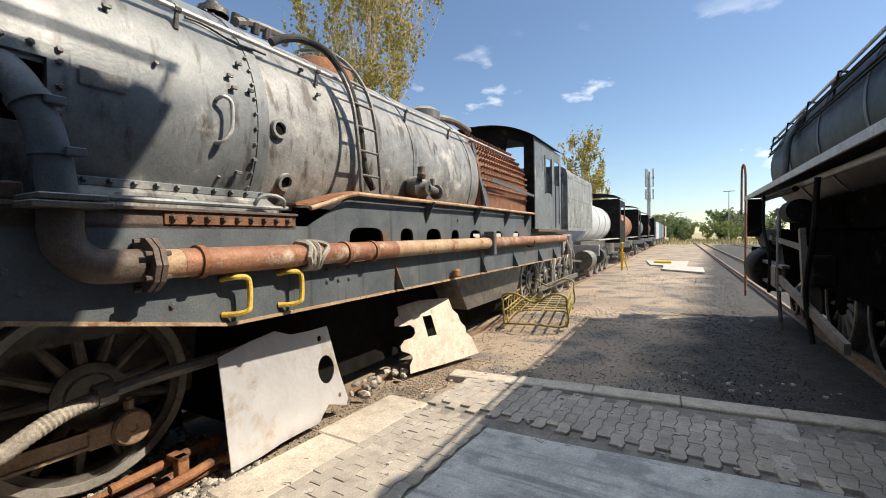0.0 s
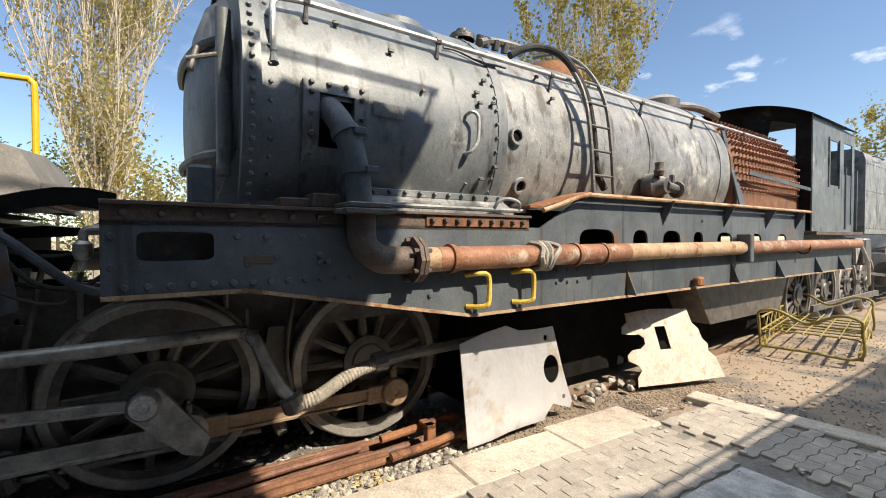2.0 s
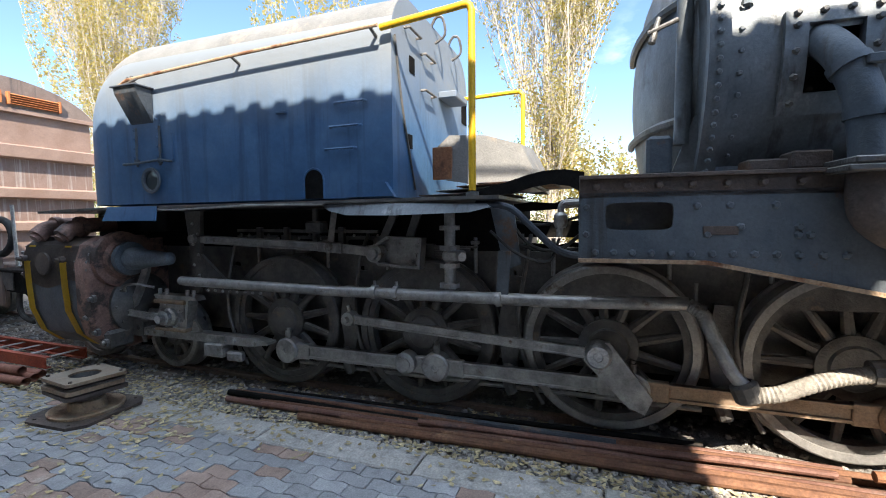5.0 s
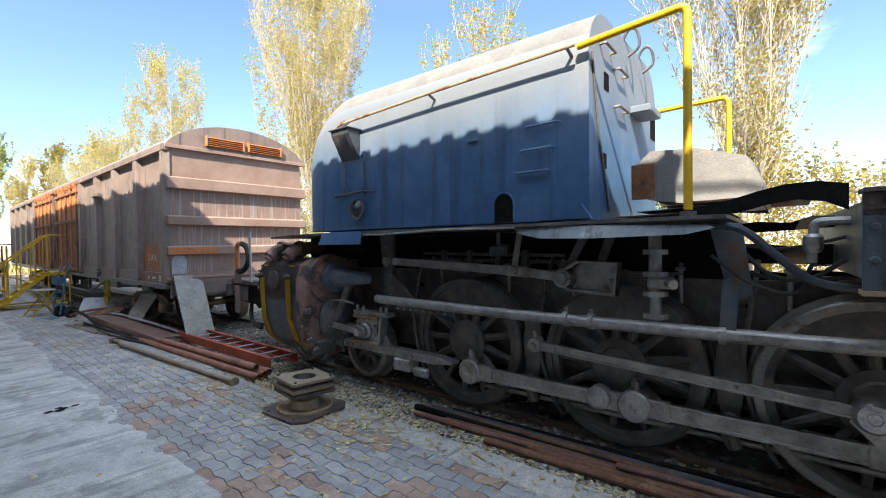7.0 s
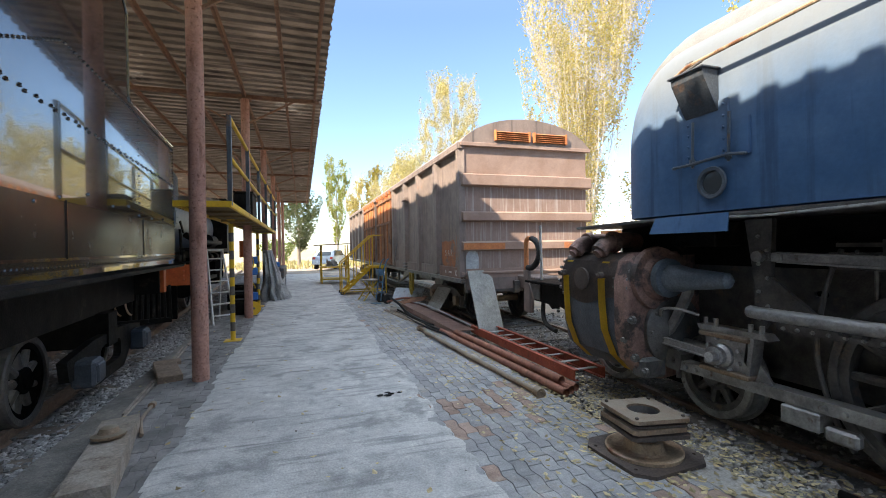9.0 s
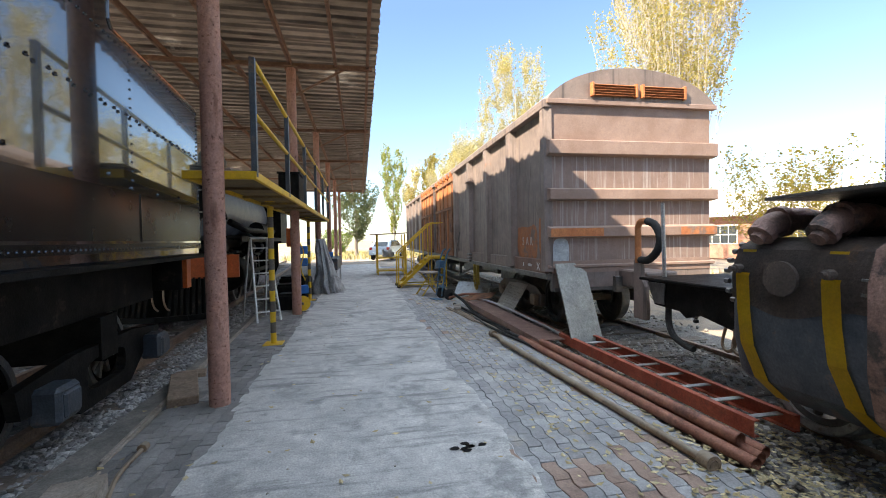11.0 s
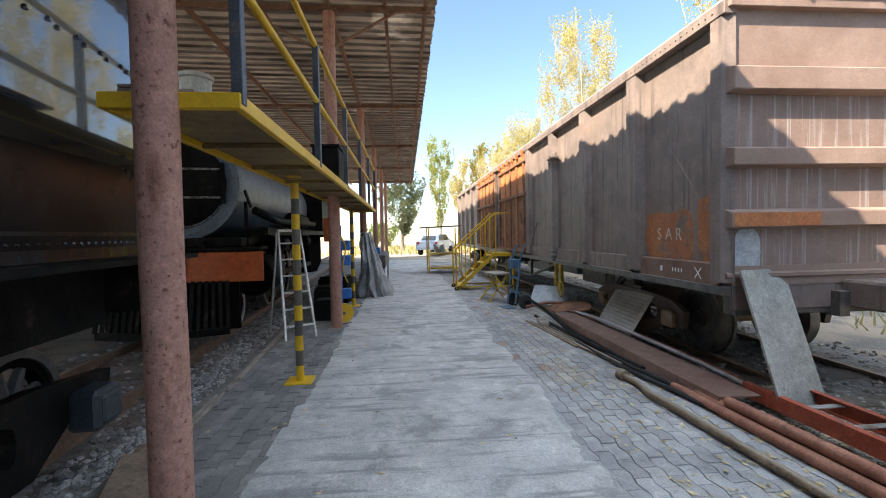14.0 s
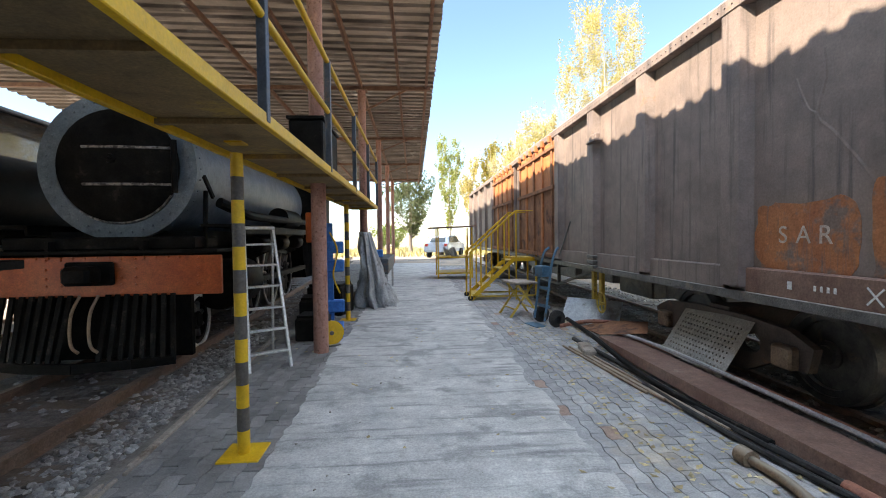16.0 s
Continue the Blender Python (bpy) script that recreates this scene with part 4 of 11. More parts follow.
tube(bm, curve_points([(0.055, -0.955, 1.885), (0.06, -0.955, 1.76), (0.07, -0.93, 1.68), (0.08, -0.85, 1.615), (0.085, -0.75, 1.60), (0.085, -0.62, 1.60)], 5), 0.09, 20)
part("elbow", bm, "beam", loco, "rusty brown cast elbow")
bm = B()
for v in (-0.625, -0.59):
    bm = B()
    lathe(bm, [(0, 0.0), (0, 0.155), (0.028, 0.155), (0.028, 0.0)], (0.085, v, 1.60), (0, 1, 0), 10)
    pfl = part("pipe_flange", bm, "beam", loco)
for a in range(6):
    bm = B()
    c, s = math.cos(a * math.tau / 6 + 0.5), math.sin(a * math.tau / 6 + 0.5)
    rod(bm, (0.085 + 0.13 * c, -0.66, 1.60 + 0.13 * s), (0.085 + 0.13 * c, -0.53, 1.60 + 0.13 * s), 0.015, 6)
    part("bolt", bm, "beam", pfl)
segs = [(-0.56, -0.42, "rust_edge"), (-0.42, 0.95, "rust_pipe"), (0.95, 1.75, "rust_pipe"), (1.75, 4.3, "rust_edge"), (4.3, 9.2, "rust_pipe")]
for a, b, k in segs:
    bm = B()
    rod(bm, (0.085, a, 1.60 + 0.005 * a), (0.085, b, 1.60 + 0.005 * b), 0.086 if k == "rust_pipe" else 0.084, 20)
    part("long_pipe", bm, k, loco, "long rusty steam pipe along the girder")
for v in (-0.30, 1.0, 1.38, 4.3, 6.4):
    bm = B()
    lathe(bm, [(-0.02, 0.08), (-0.02, 0.103), (0.02, 0.103), (0.02, 0.08)], (0.085, v, 1.60), (0, 1, 0), 18)
    part("pipe_collar", bm, "rust", loco)
bm = B()
box(bm, 0.03, 0.20, 4.22, 4.32, 1.44, 1.80, 0.01)
part("pipe_bracket", bm, "girder", loco)
bm = B()
box(bm, 0.02, 0.16, 0.05, 1.0, 1.693, 1.705, 0.0, pose(0, 0, 0, 0, -6, 0))
part("loose_strip", bm, "rust_edge", loco)
bm = B()
for k in range(4):
    pts = [Vector((0.085 + 0.105 * math.cos(a) + 0.02 * noise.noise((a, k, 1)), 0.50 + 0.05 * k + 0.12 * noise.noise((a * 0.7, k, 5)), 1.6 + 0.105 * math.sin(a))) for a in lin(-2.4, 3.4, 26)]
    tube(bm, pts, 0.022, 6)
part("rag_lagging", bm, "lagging", loco, "shreds of pale lagging tied round the pipe")

# main girder
top = [(9.2, 1.72), (7.0, 2.02), (6.72, 2.16), (1.25, 2.13), (0.68, 1.83), (-2.24, 1.83)]
outline = [(-2.24, 1.46), (-1.6, 1.46), (-0.05, 1.17), (9.2, 1.17)] + top
holes = [oval(1.44, 1.66, 0.52, 0.34, 20, 4), oval(2.14, 1.72, 0.26, 0.22), oval(2.74, 1.71, 0.36, 0.24), oval(3.32, 1.72, 0.22, 0.20), oval(3.98, 1.70, 0.40, 0.24), oval(4.9, 1.70, 0.34, 0.22), oval(5.8, 1.70, 0.34, 0.22), oval(-1.93, 1.70, 0.34, 0.15, 20, 6)]
for u0, nm in ((-0.02, "side_girder"), (-2.38, "side_girder")):
    bm = B()
    plate(bm, outline, 0.02, lambda a, b, d: (u0 + d, a, b), holes)
    gir = part(nm, bm, "girder", loco, "blue-grey plate girder with oval cut-outs", smooth=False)
bm = B()
path2 = [(-2.24, 1.46), (-1.6, 1.46), (-0.05, 1.17), (9.2, 1.17)]
for (a, za), (b, zb) in zip(path2, path2[1:]):
    bar(bm, (-0.045, a, za - 0.006), (-0.045, b, zb - 0.006), 0.12, 0.022, (0, 0, 1))
part("lower_flange", bm, "rust_edge", loco, "rusty lower flange of the girder")
bm = B()
box(bm, -0.12, 0.03, -2.24, 0.55, 1.905, 1.925, 0.003)
box(bm, -0.03, 0.0, -2.24, 0.55, 1.80, 1.905, 0.003)
part("upper_beam", bm, "beam", loco, "brown beam under the boiler")
bm = B()
box(bm, -0.02, 0.012, -0.45, 0.52, 1.826, 1.912, 0.003)
part("rust_strip", bm, "rust_strip", loco)
bm = B()
studs(bm, [(0.012, v, 1.87) for v in lin(-0.4, 0.46, 9)], (1, 0, 0), 0.026, 0.028)
studs(bm, [(0.0, v, 1.865) for v in lin(-2.15, -1.2, 7)], (1, 0, 0), 0.024, 0.02)
part("beam_bolts", bm, "beam", loco)
bm = B()
studs(bm, [(0.0, v, 1.50) for v in lin(-2.15, -1.0, 13)] + [(0.0, v, 1.75) for v in (-2.2, -1.65, -1.5, -1.3)] + [(0.0, v, 1.60) for v in (-2.2, -1.6, -1.2, -1.15)]
      + [(0.0, v, 1.64) for v in (-1.45, -1.2)] + [(0, 0.88 + 0.14 * i, 1.36 + 0.1 * j) for i in range(3) for j in range(2)] + [(0, -0.42, 1.34), (0, 2.6, 1.95), (0, 3.4, 1.95)], (1, 0, 0), 0.022, 0.016)
part("girder_rivets", bm, "girder", loco)
bm = B()
box(bm, 0.0, 0.008, -1.62, -1.46, 1.60, 1.645, 0.002)
part("worn_plate", bm, "beam", loco)
bm = B()
for (a, za), (b, zb) in (((0.60, 2.0), (1.20, 2.15)), ((1.20, 2.15), (6.75, 2.18)), ((0.50, 2.0), (0.62, 2.0))):
    bar(bm, (-0.06, a, za), (-0.06, b, zb), 0.24, 0.018)
part("upper_flange", bm, "rust", loco, "rusty top flange of the girder")
bm = B()
tube(bm, curve_points([(0.09, 0.62, 1.97), (0.09, 0.8, 2.02), (0.09, 1.15, 2.12), (0.09, 1.5, 2.13), (0.09, 4.0, 2.15), (0.09, 6.7, 2.16)], 5), 0.02, 8)
part("edge_pipe", bm, "rust_edge", loco)
for v in (2.55, 3.95, 5.2, 6.3):
    bm = B()
    plate(bm, [(0, 0), (0.13, 0), (0, -0.26)], 0.014, lambda a, b, d: (0.0 + a, v + d, 2.14 + b))
    part("upper_gusset", bm, "girder", loco, smooth=False)
for v in (1.9, 4.15, 5.6, 7.2, 8.4):
    bm = B()
    plate(bm, [(0, 0), (0.11, 0), (0, 0.26)], 0.014, lambda a, b, d: (0.0 + a, v + d, 1.18 + b))
    part("lower_gusset", bm, "girder", loco, smooth=False)
bm = B()
box(bm, 0.02, 0.10, 3.15, 3.28, 1.19, 1.30, 0.02)
part("rust_block", bm, "rust", loco)
# saddle plate between beam and smokebox
bm = B()
plate(bm, [(-0.86, 0), (0.50, 0), (0.46, 0.13), (-0.86, 0.13)], 0.02, lambda a, b, d: (-0.10 - b * 1.15, a, 1.935 + b * 0.85 + d), [oval(-0.42, 0.055, 0.42, 0.05), oval(0.12, 0.055, 0.42, 0.05)])
part("saddle_plate", bm, "boiler", loco, "grey saddle plate with long slots", smooth=False)
bm = B()
box(bm, -0.30, -0.22, -0.86, 0.46, 2.045, 2.10, 0.006)
part("saddle_angle", bm, "smokebox", loco)
bm = B()
studs(bm, [(-0.215, v, 2.075) for v in lin(-0.75, 0.4, 10)], (1, 0, 0.3), 0.02, 0.024)
part("saddle_bolts", bm, "girder", loco)
bm = B()
tube(bm, curve_points([(-0.02, 0.18, 1.96), (0.01, 0.20, 2.02), (0.01, 0.26, 2.05), (0.01, 0.36, 2.05), (0.01, 0.43, 2.02), (-0.02, 0.45, 1.96)], 4), 0.014, 8)
part("grab_loop", bm, "smokebox", loco)
bm = B()
rod(bm, (-0.02, -0.85, 1.965), (-0.02, 0.52, 1.965), 0.018, 8)
part("thin_pipe", bm, "smokebox", loco)
bm = B()
box(bm, -0.25, -0.1, -1.4, -1.2, 1.93, 1.99, 0.01, pose(0, 0, 0, 0, 0, 0))
box(bm, -0.22, -0.05, -1.22, -1.05, 1.93, 2.02, 0.01)
part("rubble_block", bm, "beam", loco)

# yellow step handles
for v in (0.0, 0.46):
    bm = B()
    tube(bm, curve_points([(0.0, v - 0.10, 1.47), (0.09, v - 0.08, 1.485), (0.11, v + 0.0, 1.48), (0.11, v + 0.03, 1.44), (0.11, v + 0.03, 1.30), (0.11, v + 0.01, 1.25), (0.06, v - 0.04, 1.235), (0.0, v - 0.10, 1.235)], 5), 0.019, 8)
    part("step_handle", bm, "yellow_worn", loco, "chipped yellow step handle")
# ladder over the barrel
lad = part("ladder", rod(B(), (0.05, 1.33, 2.16), (0.05, 1.34, 2.17), 0.01, 6), "grime", loco, "dark steel ladder curved over the boiler")
for v in (1.30, 1.60):
    bm = B()
    pts = [(0.06, v, 2.15), (0.03, v, 2.6), (-0.03, v, 3.0), (-0.14, v - 0.02, 3.28), (-0.34, v - 0.03, 3.52), (-0.62, v - 0.03, 3.70), (-0.95, v - 0.03, 3.78)]
    tube(bm, curve_points(pts, 4), 0.02, 8)
    part("rail", bm, "grime", lad)
for u, z, dv in ((0.045, 2.32, 0), (0.03, 2.55, 0), (0.008, 2.78, 0), (-0.03, 3.0, 0), (-0.11, 3.22, -.02), (-0.25, 3.42, -.03), (-0.45, 3.60, -.03), (-0.72, 3.73, -.03)):
    bm = B()
    rod(bm, (u, 1.30 + dv, z), (u, 1.60 + dv, z), 0.012, 8)
    part("rung", bm, "grime", lad)
bm = B()
tube(bm, curve_points([(-0.42, 0.72, 3.42), (-0.40, 0.85, 3.50), (-0.36, 1.05, 3.55), (-0.22, 1.22, 3.45), (-0.10, 1.35, 3.15), (-0.05, 1.42, 2.8), (-0.06, 1.5, 2.4), (-0.06, 1.62, 2.22)], 6), 0.035, 10)
part("black_hose", bm, "rubber", loco, "thick black hose behind the ladder")
# long handrail with stanchions
bm = B()
tube(bm, curve_points([(-0.15, -1.42, 2.86), (-0.15, -1.42, 3.05), (-0.20, -1.40, 3.18), (-0.22, -1.30, 3.23), (-0.22, -0.8, 3.24), (-0.22, 2.0, 3.25), (-0.22, 6.4, 3.24)], 6), 0.019, 10)
hr = part("handrail", bm, "galv", loco, "long pale handrail along the boiler")
for v in (-1.2, -0.2, 1.05, 2.5, 3.6, 5.0):
    bm = B()
    p = on_boiler(v, 3.12)
    rod(bm, p, (-0.22, v, 3.245), 0.02, 8, 0.013)
    lathe(bm, [(-0.03, 0), (-0.02, 0.026), (0.02, 0.026), (0.03, 0)], (-0.22, v, 3.245), (0, 1, 0), 8)
    part("stanchion", bm, "grime", hr)
bm = B()
rod(bm, on_boiler(-1.42, 2.78), (-0.15, -1.42, 2.86), 0.03, 8, 0.015)
part("stanchion", bm, "smokebox", hr)
# washout plugs and fittings on the barrel
for v, z in ((0.52, 2.60), (0.64, 2.20)):
    nrm = (on_boiler(0, z) - Vector((UC, 0, ZC))).normalized()
    bm = B()
    lathe(bm, [(0.0, 0.078), (0.03, 0.074), (0.03, 0.052), (-0.03, 0.050), (-0.03, 0.0)], on_boiler(v, z, -0.012), nrm, 18)
    ring_ = part("washout_ring", bm, "boiler", loco)
    # black disc painted as the shaded depth of the hole
    bm = B()
    lathe(bm, [(0.0, 0.0), (0.0, 0.049), (-0.002, 0.0)], on_boiler(v, z, -0.006), nrm, 14)
    part("hole", bm, "dark_hole", ring_)
bm = B()
tube(bm, curve_points([on_boiler(-0.01, 2.69, 0.0), on_boiler(-0.005, 2.70, 0.06), on_boiler(0.03, 2.69, 0.075), on_boiler(0.055, 2.65, 0.075), on_boiler(0.055, 2.52, 0.075), on_boiler(0.03, 2.45, 0.075), on_boiler(-0.005, 2.41, 0.06), on_boiler(-0.01, 2.40, 0.0)], 4), 0.014, 10)
part("grip_handle", bm, "galv", loco, "bent grip handle on the boiler side")
bm = B()
for v, z in ((-0.62, 3.05), (-0.40, 2.80), (0.10, 2.88), (0.12, 2.80), (0.20, 3.0), (0.05, 2.18), (0.18, 2.23), (0.3, 2.33), (-1.0, 3.16), (0.26, 2.82), (0.9, 3.2), (1.0, 3.0)):
    bm = B()
    rod(bm, on_boiler(v, z, -0.01), on_boiler(v, z, 0.035), 0.012, 6)
    if random.random() < 0.6:
        box(bm, -0.011, 0.011, -0.022, 0.022, -0.012, 0.012, 0.003, Matrix.Translation(on_boiler(v, z, 0.03)))
    part("stud", bm, "grime", loco)
bm = B()
tube(bm, [on_boiler(-0.1 + 0.08 * k, 3.24 + 0.02 * math.sin(k) - 0.006 * k, 0.02) for k in range(9)], 0.011, 6)
part("bent_wire", bm, "grime", loco)
# injector valve
valve = part("side_valve", lathe(B(), [(-0.02, 0), (-0.02, 0.15), (0.10, 0.15), (0.14, 0.10), (0.20, 0.08), (0.20, 0)], (-0.12, 2.50, 2.30), (1, 0, 0), 18), "grime", loco, "black flanged valve body on the boiler side")
bm = B()
lathe(bm, [(0, 0.04), (0.05, 0.055), (0.08, 0.04), (0.14, 0.045), (0.14, 0)], (0.03, 2.42, 2.40), (0, 0, 1), 12)
part("brass_nut", bm, "beam", valve)
bm = B()
rod(bm, (0.06, 2.50, 2.30), (0.06, 2.72, 2.27), 0.05, 12)
lathe(bm, [(0, 0), (0, 0.09), (0.03, 0.09), (0.03, 0)], (0.06, 2.70, 2.27), (0, 1, 0), 14)
rod(bm, (0.06, 2.62, 2.27), (0.06, 2.62, 2.42), 0.03, 8)
part("outlet", bm, "grime", valve)
# fittings on top
bm = B()
lathe(bm, [(-0.12, 0.44), (0.02, 0.42), (0.08, 0.40), (0.10, 0.30), (0.10, 0.0)], (UC, 2.05, 3.70), (0, 0, 1), 28)
part("dome_base", bm, "rust", loco, "rusty round dome seat")
bm = B()
lathe(bm, [(-0.1, 0.33), (0.03, 0.33), (0.05, 0.26), (0.05, 0)], (UC, -0.1, 3.70), (0, 0, 1), 24)
part("chimney_seat", bm, "smokebox", loco)
bm = B()
box(bm, UC + 0.05, UC + 0.55, -0.2, 0.05, 3.66, 3.69, 0.004, pose(0, 0, 0, 0, 12, 0))
part("top_plate", bm, "grime", loco)
bm = B()
tube(bm, curve_points([(UC + 0.55, 0.55, 3.58), (UC + 0.5, 0.75, 3.66), (UC + 0.5, 1.1, 3.68), (UC + 0.3, 1.3, 3.74)], 5), 0.04, 8)
part("top_pipe", bm, "grime", loco)
bm = B()
lathe(bm, [(0, 0.12), (0.05, 0.12), (0.07, 0.06), (0.10, 0.06), (0.10, 0)], (UC + 0.45, 0.42, 3.60), (0, 0, 1), 12)
part("top_cap", bm, "grime", loco)
for v in (0.58, 0.66, 0.78, 0.9):
    bm = B()
    lathe(bm, [(0, 0.04), (0.09, 0.04), (0.09, 0)], (UC + 0.5, v, 3.58), (0.3, 0, 1), 8)
    part("top_nipple", bm, "grime", loco)
bm = B()
lathe(bm, [(-0.1, 0.28), (0.06, 0.28), (0.12, 0.2), (0.14, 0)], (UC + 0.2, 4.2, 3.68), (0, 0, 1), 18)
tube(bm, curve_points([(UC + 0.4, 4.3, 3.66), (UC + 0.45, 4.8, 3.70), (UC + 0.45, 5.4, 3.66)], 5), 0.06, 10)
part("top_valve", bm, "grime", loco)
# firebox with stay bolts
bm = B()
sec = [(-0.10, 2.15), (-0.10, 2.55), (-0.13, 2.85), (-0.24, 3.12), (-0.44, 3.37), (-0.75, 3.56), (-1.2, 3.64)]
sec = sec + [(-2.4 - u, z) for u, z in sec[-2::-1]]
a = [bm.verts.new((u, 4.40, z)) for u, z in sec]
b = [bm.verts.new((u, 6.76, z)) for u, z in sec]
for k in range(len(sec) - 1):
    bm.faces.new((a[k], b[k], b[k + 1], a[k + 1]))
bm.faces.new(a[::-1])
bm.faces.new(b)
bmesh.ops.recalc_face_normals(bm, faces=bm.faces[:])
# darker rust on the sheet paints in the shaded gaps between bolts
fbox = part("firebox", bm, "rust_strip", loco, "rusty firebox bristling with stay bolts", smooth=False)
bm = B()
for j in range(10):
    t = 0.14 + 0.098 * j
    zz = 2.42 + 0.105 * j
    for k in range(20):
        v = 4.52 + k * 0.112
        if zz < 2.85:
            p, nrm = Vector((-0.105, v, zz)), Vector((1, 0, 0.05))
        else:
            al = (zz - 2.85) / 0.6
            p, nrm = Vector((-0.13 - 0.36 * al ** 1.6, v, zz)), Vector((1, 0, 0.3 + 1.1 * al))
        nrm.normalize()
        rod(bm, p - nrm * 0.02, p + nrm * 0.05, 0.023, 6, 0.018)
tagged(part("stay_bolts", bm, "firebox", fbox), kind="stuff")
for v in (4.42,):
    bm = B()
    plate(bm, [(0, 2.15), (0.16, 2.15), (0.05, 3.3), (-0.03, 3.3)], 0.02, lambda a_, b_, d: (-0.02 - max(0.0, b_ - 2.8) * 0.5 + d, v + a_, b_))
    part("support_sheet", bm, "girder", loco, smooth=False)
bm = B()
bar(bm, (0.02, 4.6, 2.62), (0.06, 6.9, 2.52), 0.014, 0.05)
part("loose_bar", bm, "girder", loco)
# ash pan below the firebox
bm = B()
plate(bm, [(3.9, 1.2), (7.2, 1.2), (6.8, 0.55), (4.4, 0.55)], 1.7, lambda a_, b_, d: (-2.05 + d, a_, b_))
part("ash_pan", bm, "grime", loco, smooth=False)
bm = B()
box(bm, -2.3, -0.1, 0.7, 4.0, 1.25, 1.5)
box(bm, -2.2, -0.2, -1.9, 0.7, 1.5, 1.8)
# added backing that keeps daylight out of the girder slot
box(bm, -2.3, -0.12, -2.2, -1.5, 1.5, 1.88)
part("frame_stay", bm, "grime", loco)
# filler boxes added below the boiler in place of deep shade
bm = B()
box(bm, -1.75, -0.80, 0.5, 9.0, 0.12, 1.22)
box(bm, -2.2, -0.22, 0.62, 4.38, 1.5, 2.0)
part("inner_frame", bm, "dark_hole", loco, "near-black filler added for shade between the frames", smooth=False)

# cab
cab = part("cab_side", plate(B(), [(6.75, 1.86), (8.92, 1.86), (8.92, 3.66), (7.45, 3.70), (6.75, 3.74)], 0.02, lambda a_, b_, d: (0.06 + d, a_, b_),
                             [[(7.55, 2.66), (8.02, 2.66), (8.02, 3.42), (7.55, 3.42)], [(8.3, 2.0), (8.78, 2.0), (8.78, 3.45), (8.3, 3.45)]]), "smokebox", loco, "dark blue-grey cab side with window and door openings", smooth=False)
bm = B()
plate(bm, [(6.75, 1.86), (8.92, 1.86), (8.92, 3.66), (6.75, 3.74)], 0.02, lambda a_, b_, d: (-2.48 + d, a_, b_), [[(7.55, 2.66), (8.02, 2.66), (8.02, 3.42), (7.55, 3.42)]])
part("cab_side", bm, "smokebox", loco, smooth=False)
bm = B()
arc = [(-1.2 + 1.34 * math.sin(t), 3.70 + 0.34 * (1 - (abs(math.sin(t))) ** 2.4)) for t in lin(-1.57, 1.57, 25)]
plate(bm, [(0.07, 1.9), (0.07, 3.74)] + arc[::-1][1:-1] + [(-2.47, 3.74), (-2.47, 1.9)], 0.02, lambda a_, b_, d: (a_, 6.76 + d, b_), [[(-0.62, 3.0), (-0.15, 3.0), (-0.15, 3.62), (-0.5, 3.75)]])
part("cab_front", bm, "semi_black", loco, "black cab front sheet with a window", smooth=False)
bm = B()
aa_, bb_ = [bm.verts.new((u, 6.55, z)) for u, z in arc], [bm.verts.new((u, 9.1, z)) for u, z in arc]
for k in range(24):
    bm.faces.new((aa_[k], aa_[k + 1], bb_[k + 1], bb_[k]))
bmesh.ops.solidify(bm, geom=bm.faces[:], thickness=0.025)
part("cab_roof", bm, "semi_black", loco, "curved black cab roof")
for v in (7.50, 8.04):
    bm = B()
    box(bm, 0.07, 0.10, v - 0.02, v + 0.02, 2.62, 3.46, 0.004)
    part("window_post", bm, "smokebox", cab)
for v in (8.22, 8.86):
    bm = B()
    rod(bm, (0.13, v, 1.9), (0.13, v, 3.0), 0.016, 8)
    part("cab_handrail", bm, "smokebox", cab)
bm = B()
box(bm, 0.05, 0.07, 8.32, 8.76, 1.98, 2.9, 0.003)
part("cab_door", bm, "girder", cab)
bm = B()
box(bm, -2.5, 0.16, 6.7, 9.2, 1.80, 1.86, 0.005)
part("cab_floor", bm, "beam", loco)
# bunker behind the cab
bm = B()
sec = [(0.06, 1.84), (0.06, 3.30), (0.02, 3.45), (-0.12, 3.55), (-1.2, 3.58), (-2.28, 3.55), (-2.42, 3.45), (-2.46, 3.30), (-2.46, 1.84)]
a, b = [bm.verts.new((u, 9.75, z)) for u, z in sec], [bm.verts.new((u, 13.4, z)) for u, z in sec]
for k in range(len(sec)):
    bm.faces.new((a[k], a[(k + 1) % 9], b[(k + 1) % 9], b[k]))
bm.faces.new(a)
bm.faces.new(b[::-1])
bmesh.ops.recalc_face_normals(bm, faces=bm.faces[:])
bk = part("bunker", bm, "boiler", loco, "blue-grey riveted coal bunker", smooth=False)
for v in (10.2, 11.4, 12.6):
    bm = B()
    tube(bm, curve_points([(0.06, v, 3.42), (0.12, v + 0.1, 3.40), (0.12, v + 0.6, 3.40), (0.06, v + 0.7, 3.42)], 4), 0.014, 6)
    part("bunker_rail", bm, "girder", bk)
bm = B()
studs(bm, [(0.06, 9.85 + 0.22 * k, z) for k in range(16) for z in (1.95, 2.7, 3.25)], (1, 0, 0), 0.018, 0.014)
part("rivets", bm, "boiler", bk)
bm = B()
box(bm, -2.3, -0.1, 9.2, 9.75, 1.84, 2.6)
part("gangway", bm, "grime", loco)

# ---- engine unit under the blue tank ----
SPOKE = {}


def spoke_mesh(r):
    if r not in SPOKE:
        SPOKE[r] = finish(rod(B(), (0, 0.12, 0), (0, r - 0.10, 0), 0.046, 8, 0.030), "spoke", "grime", 35)
    return SPOKE[r]


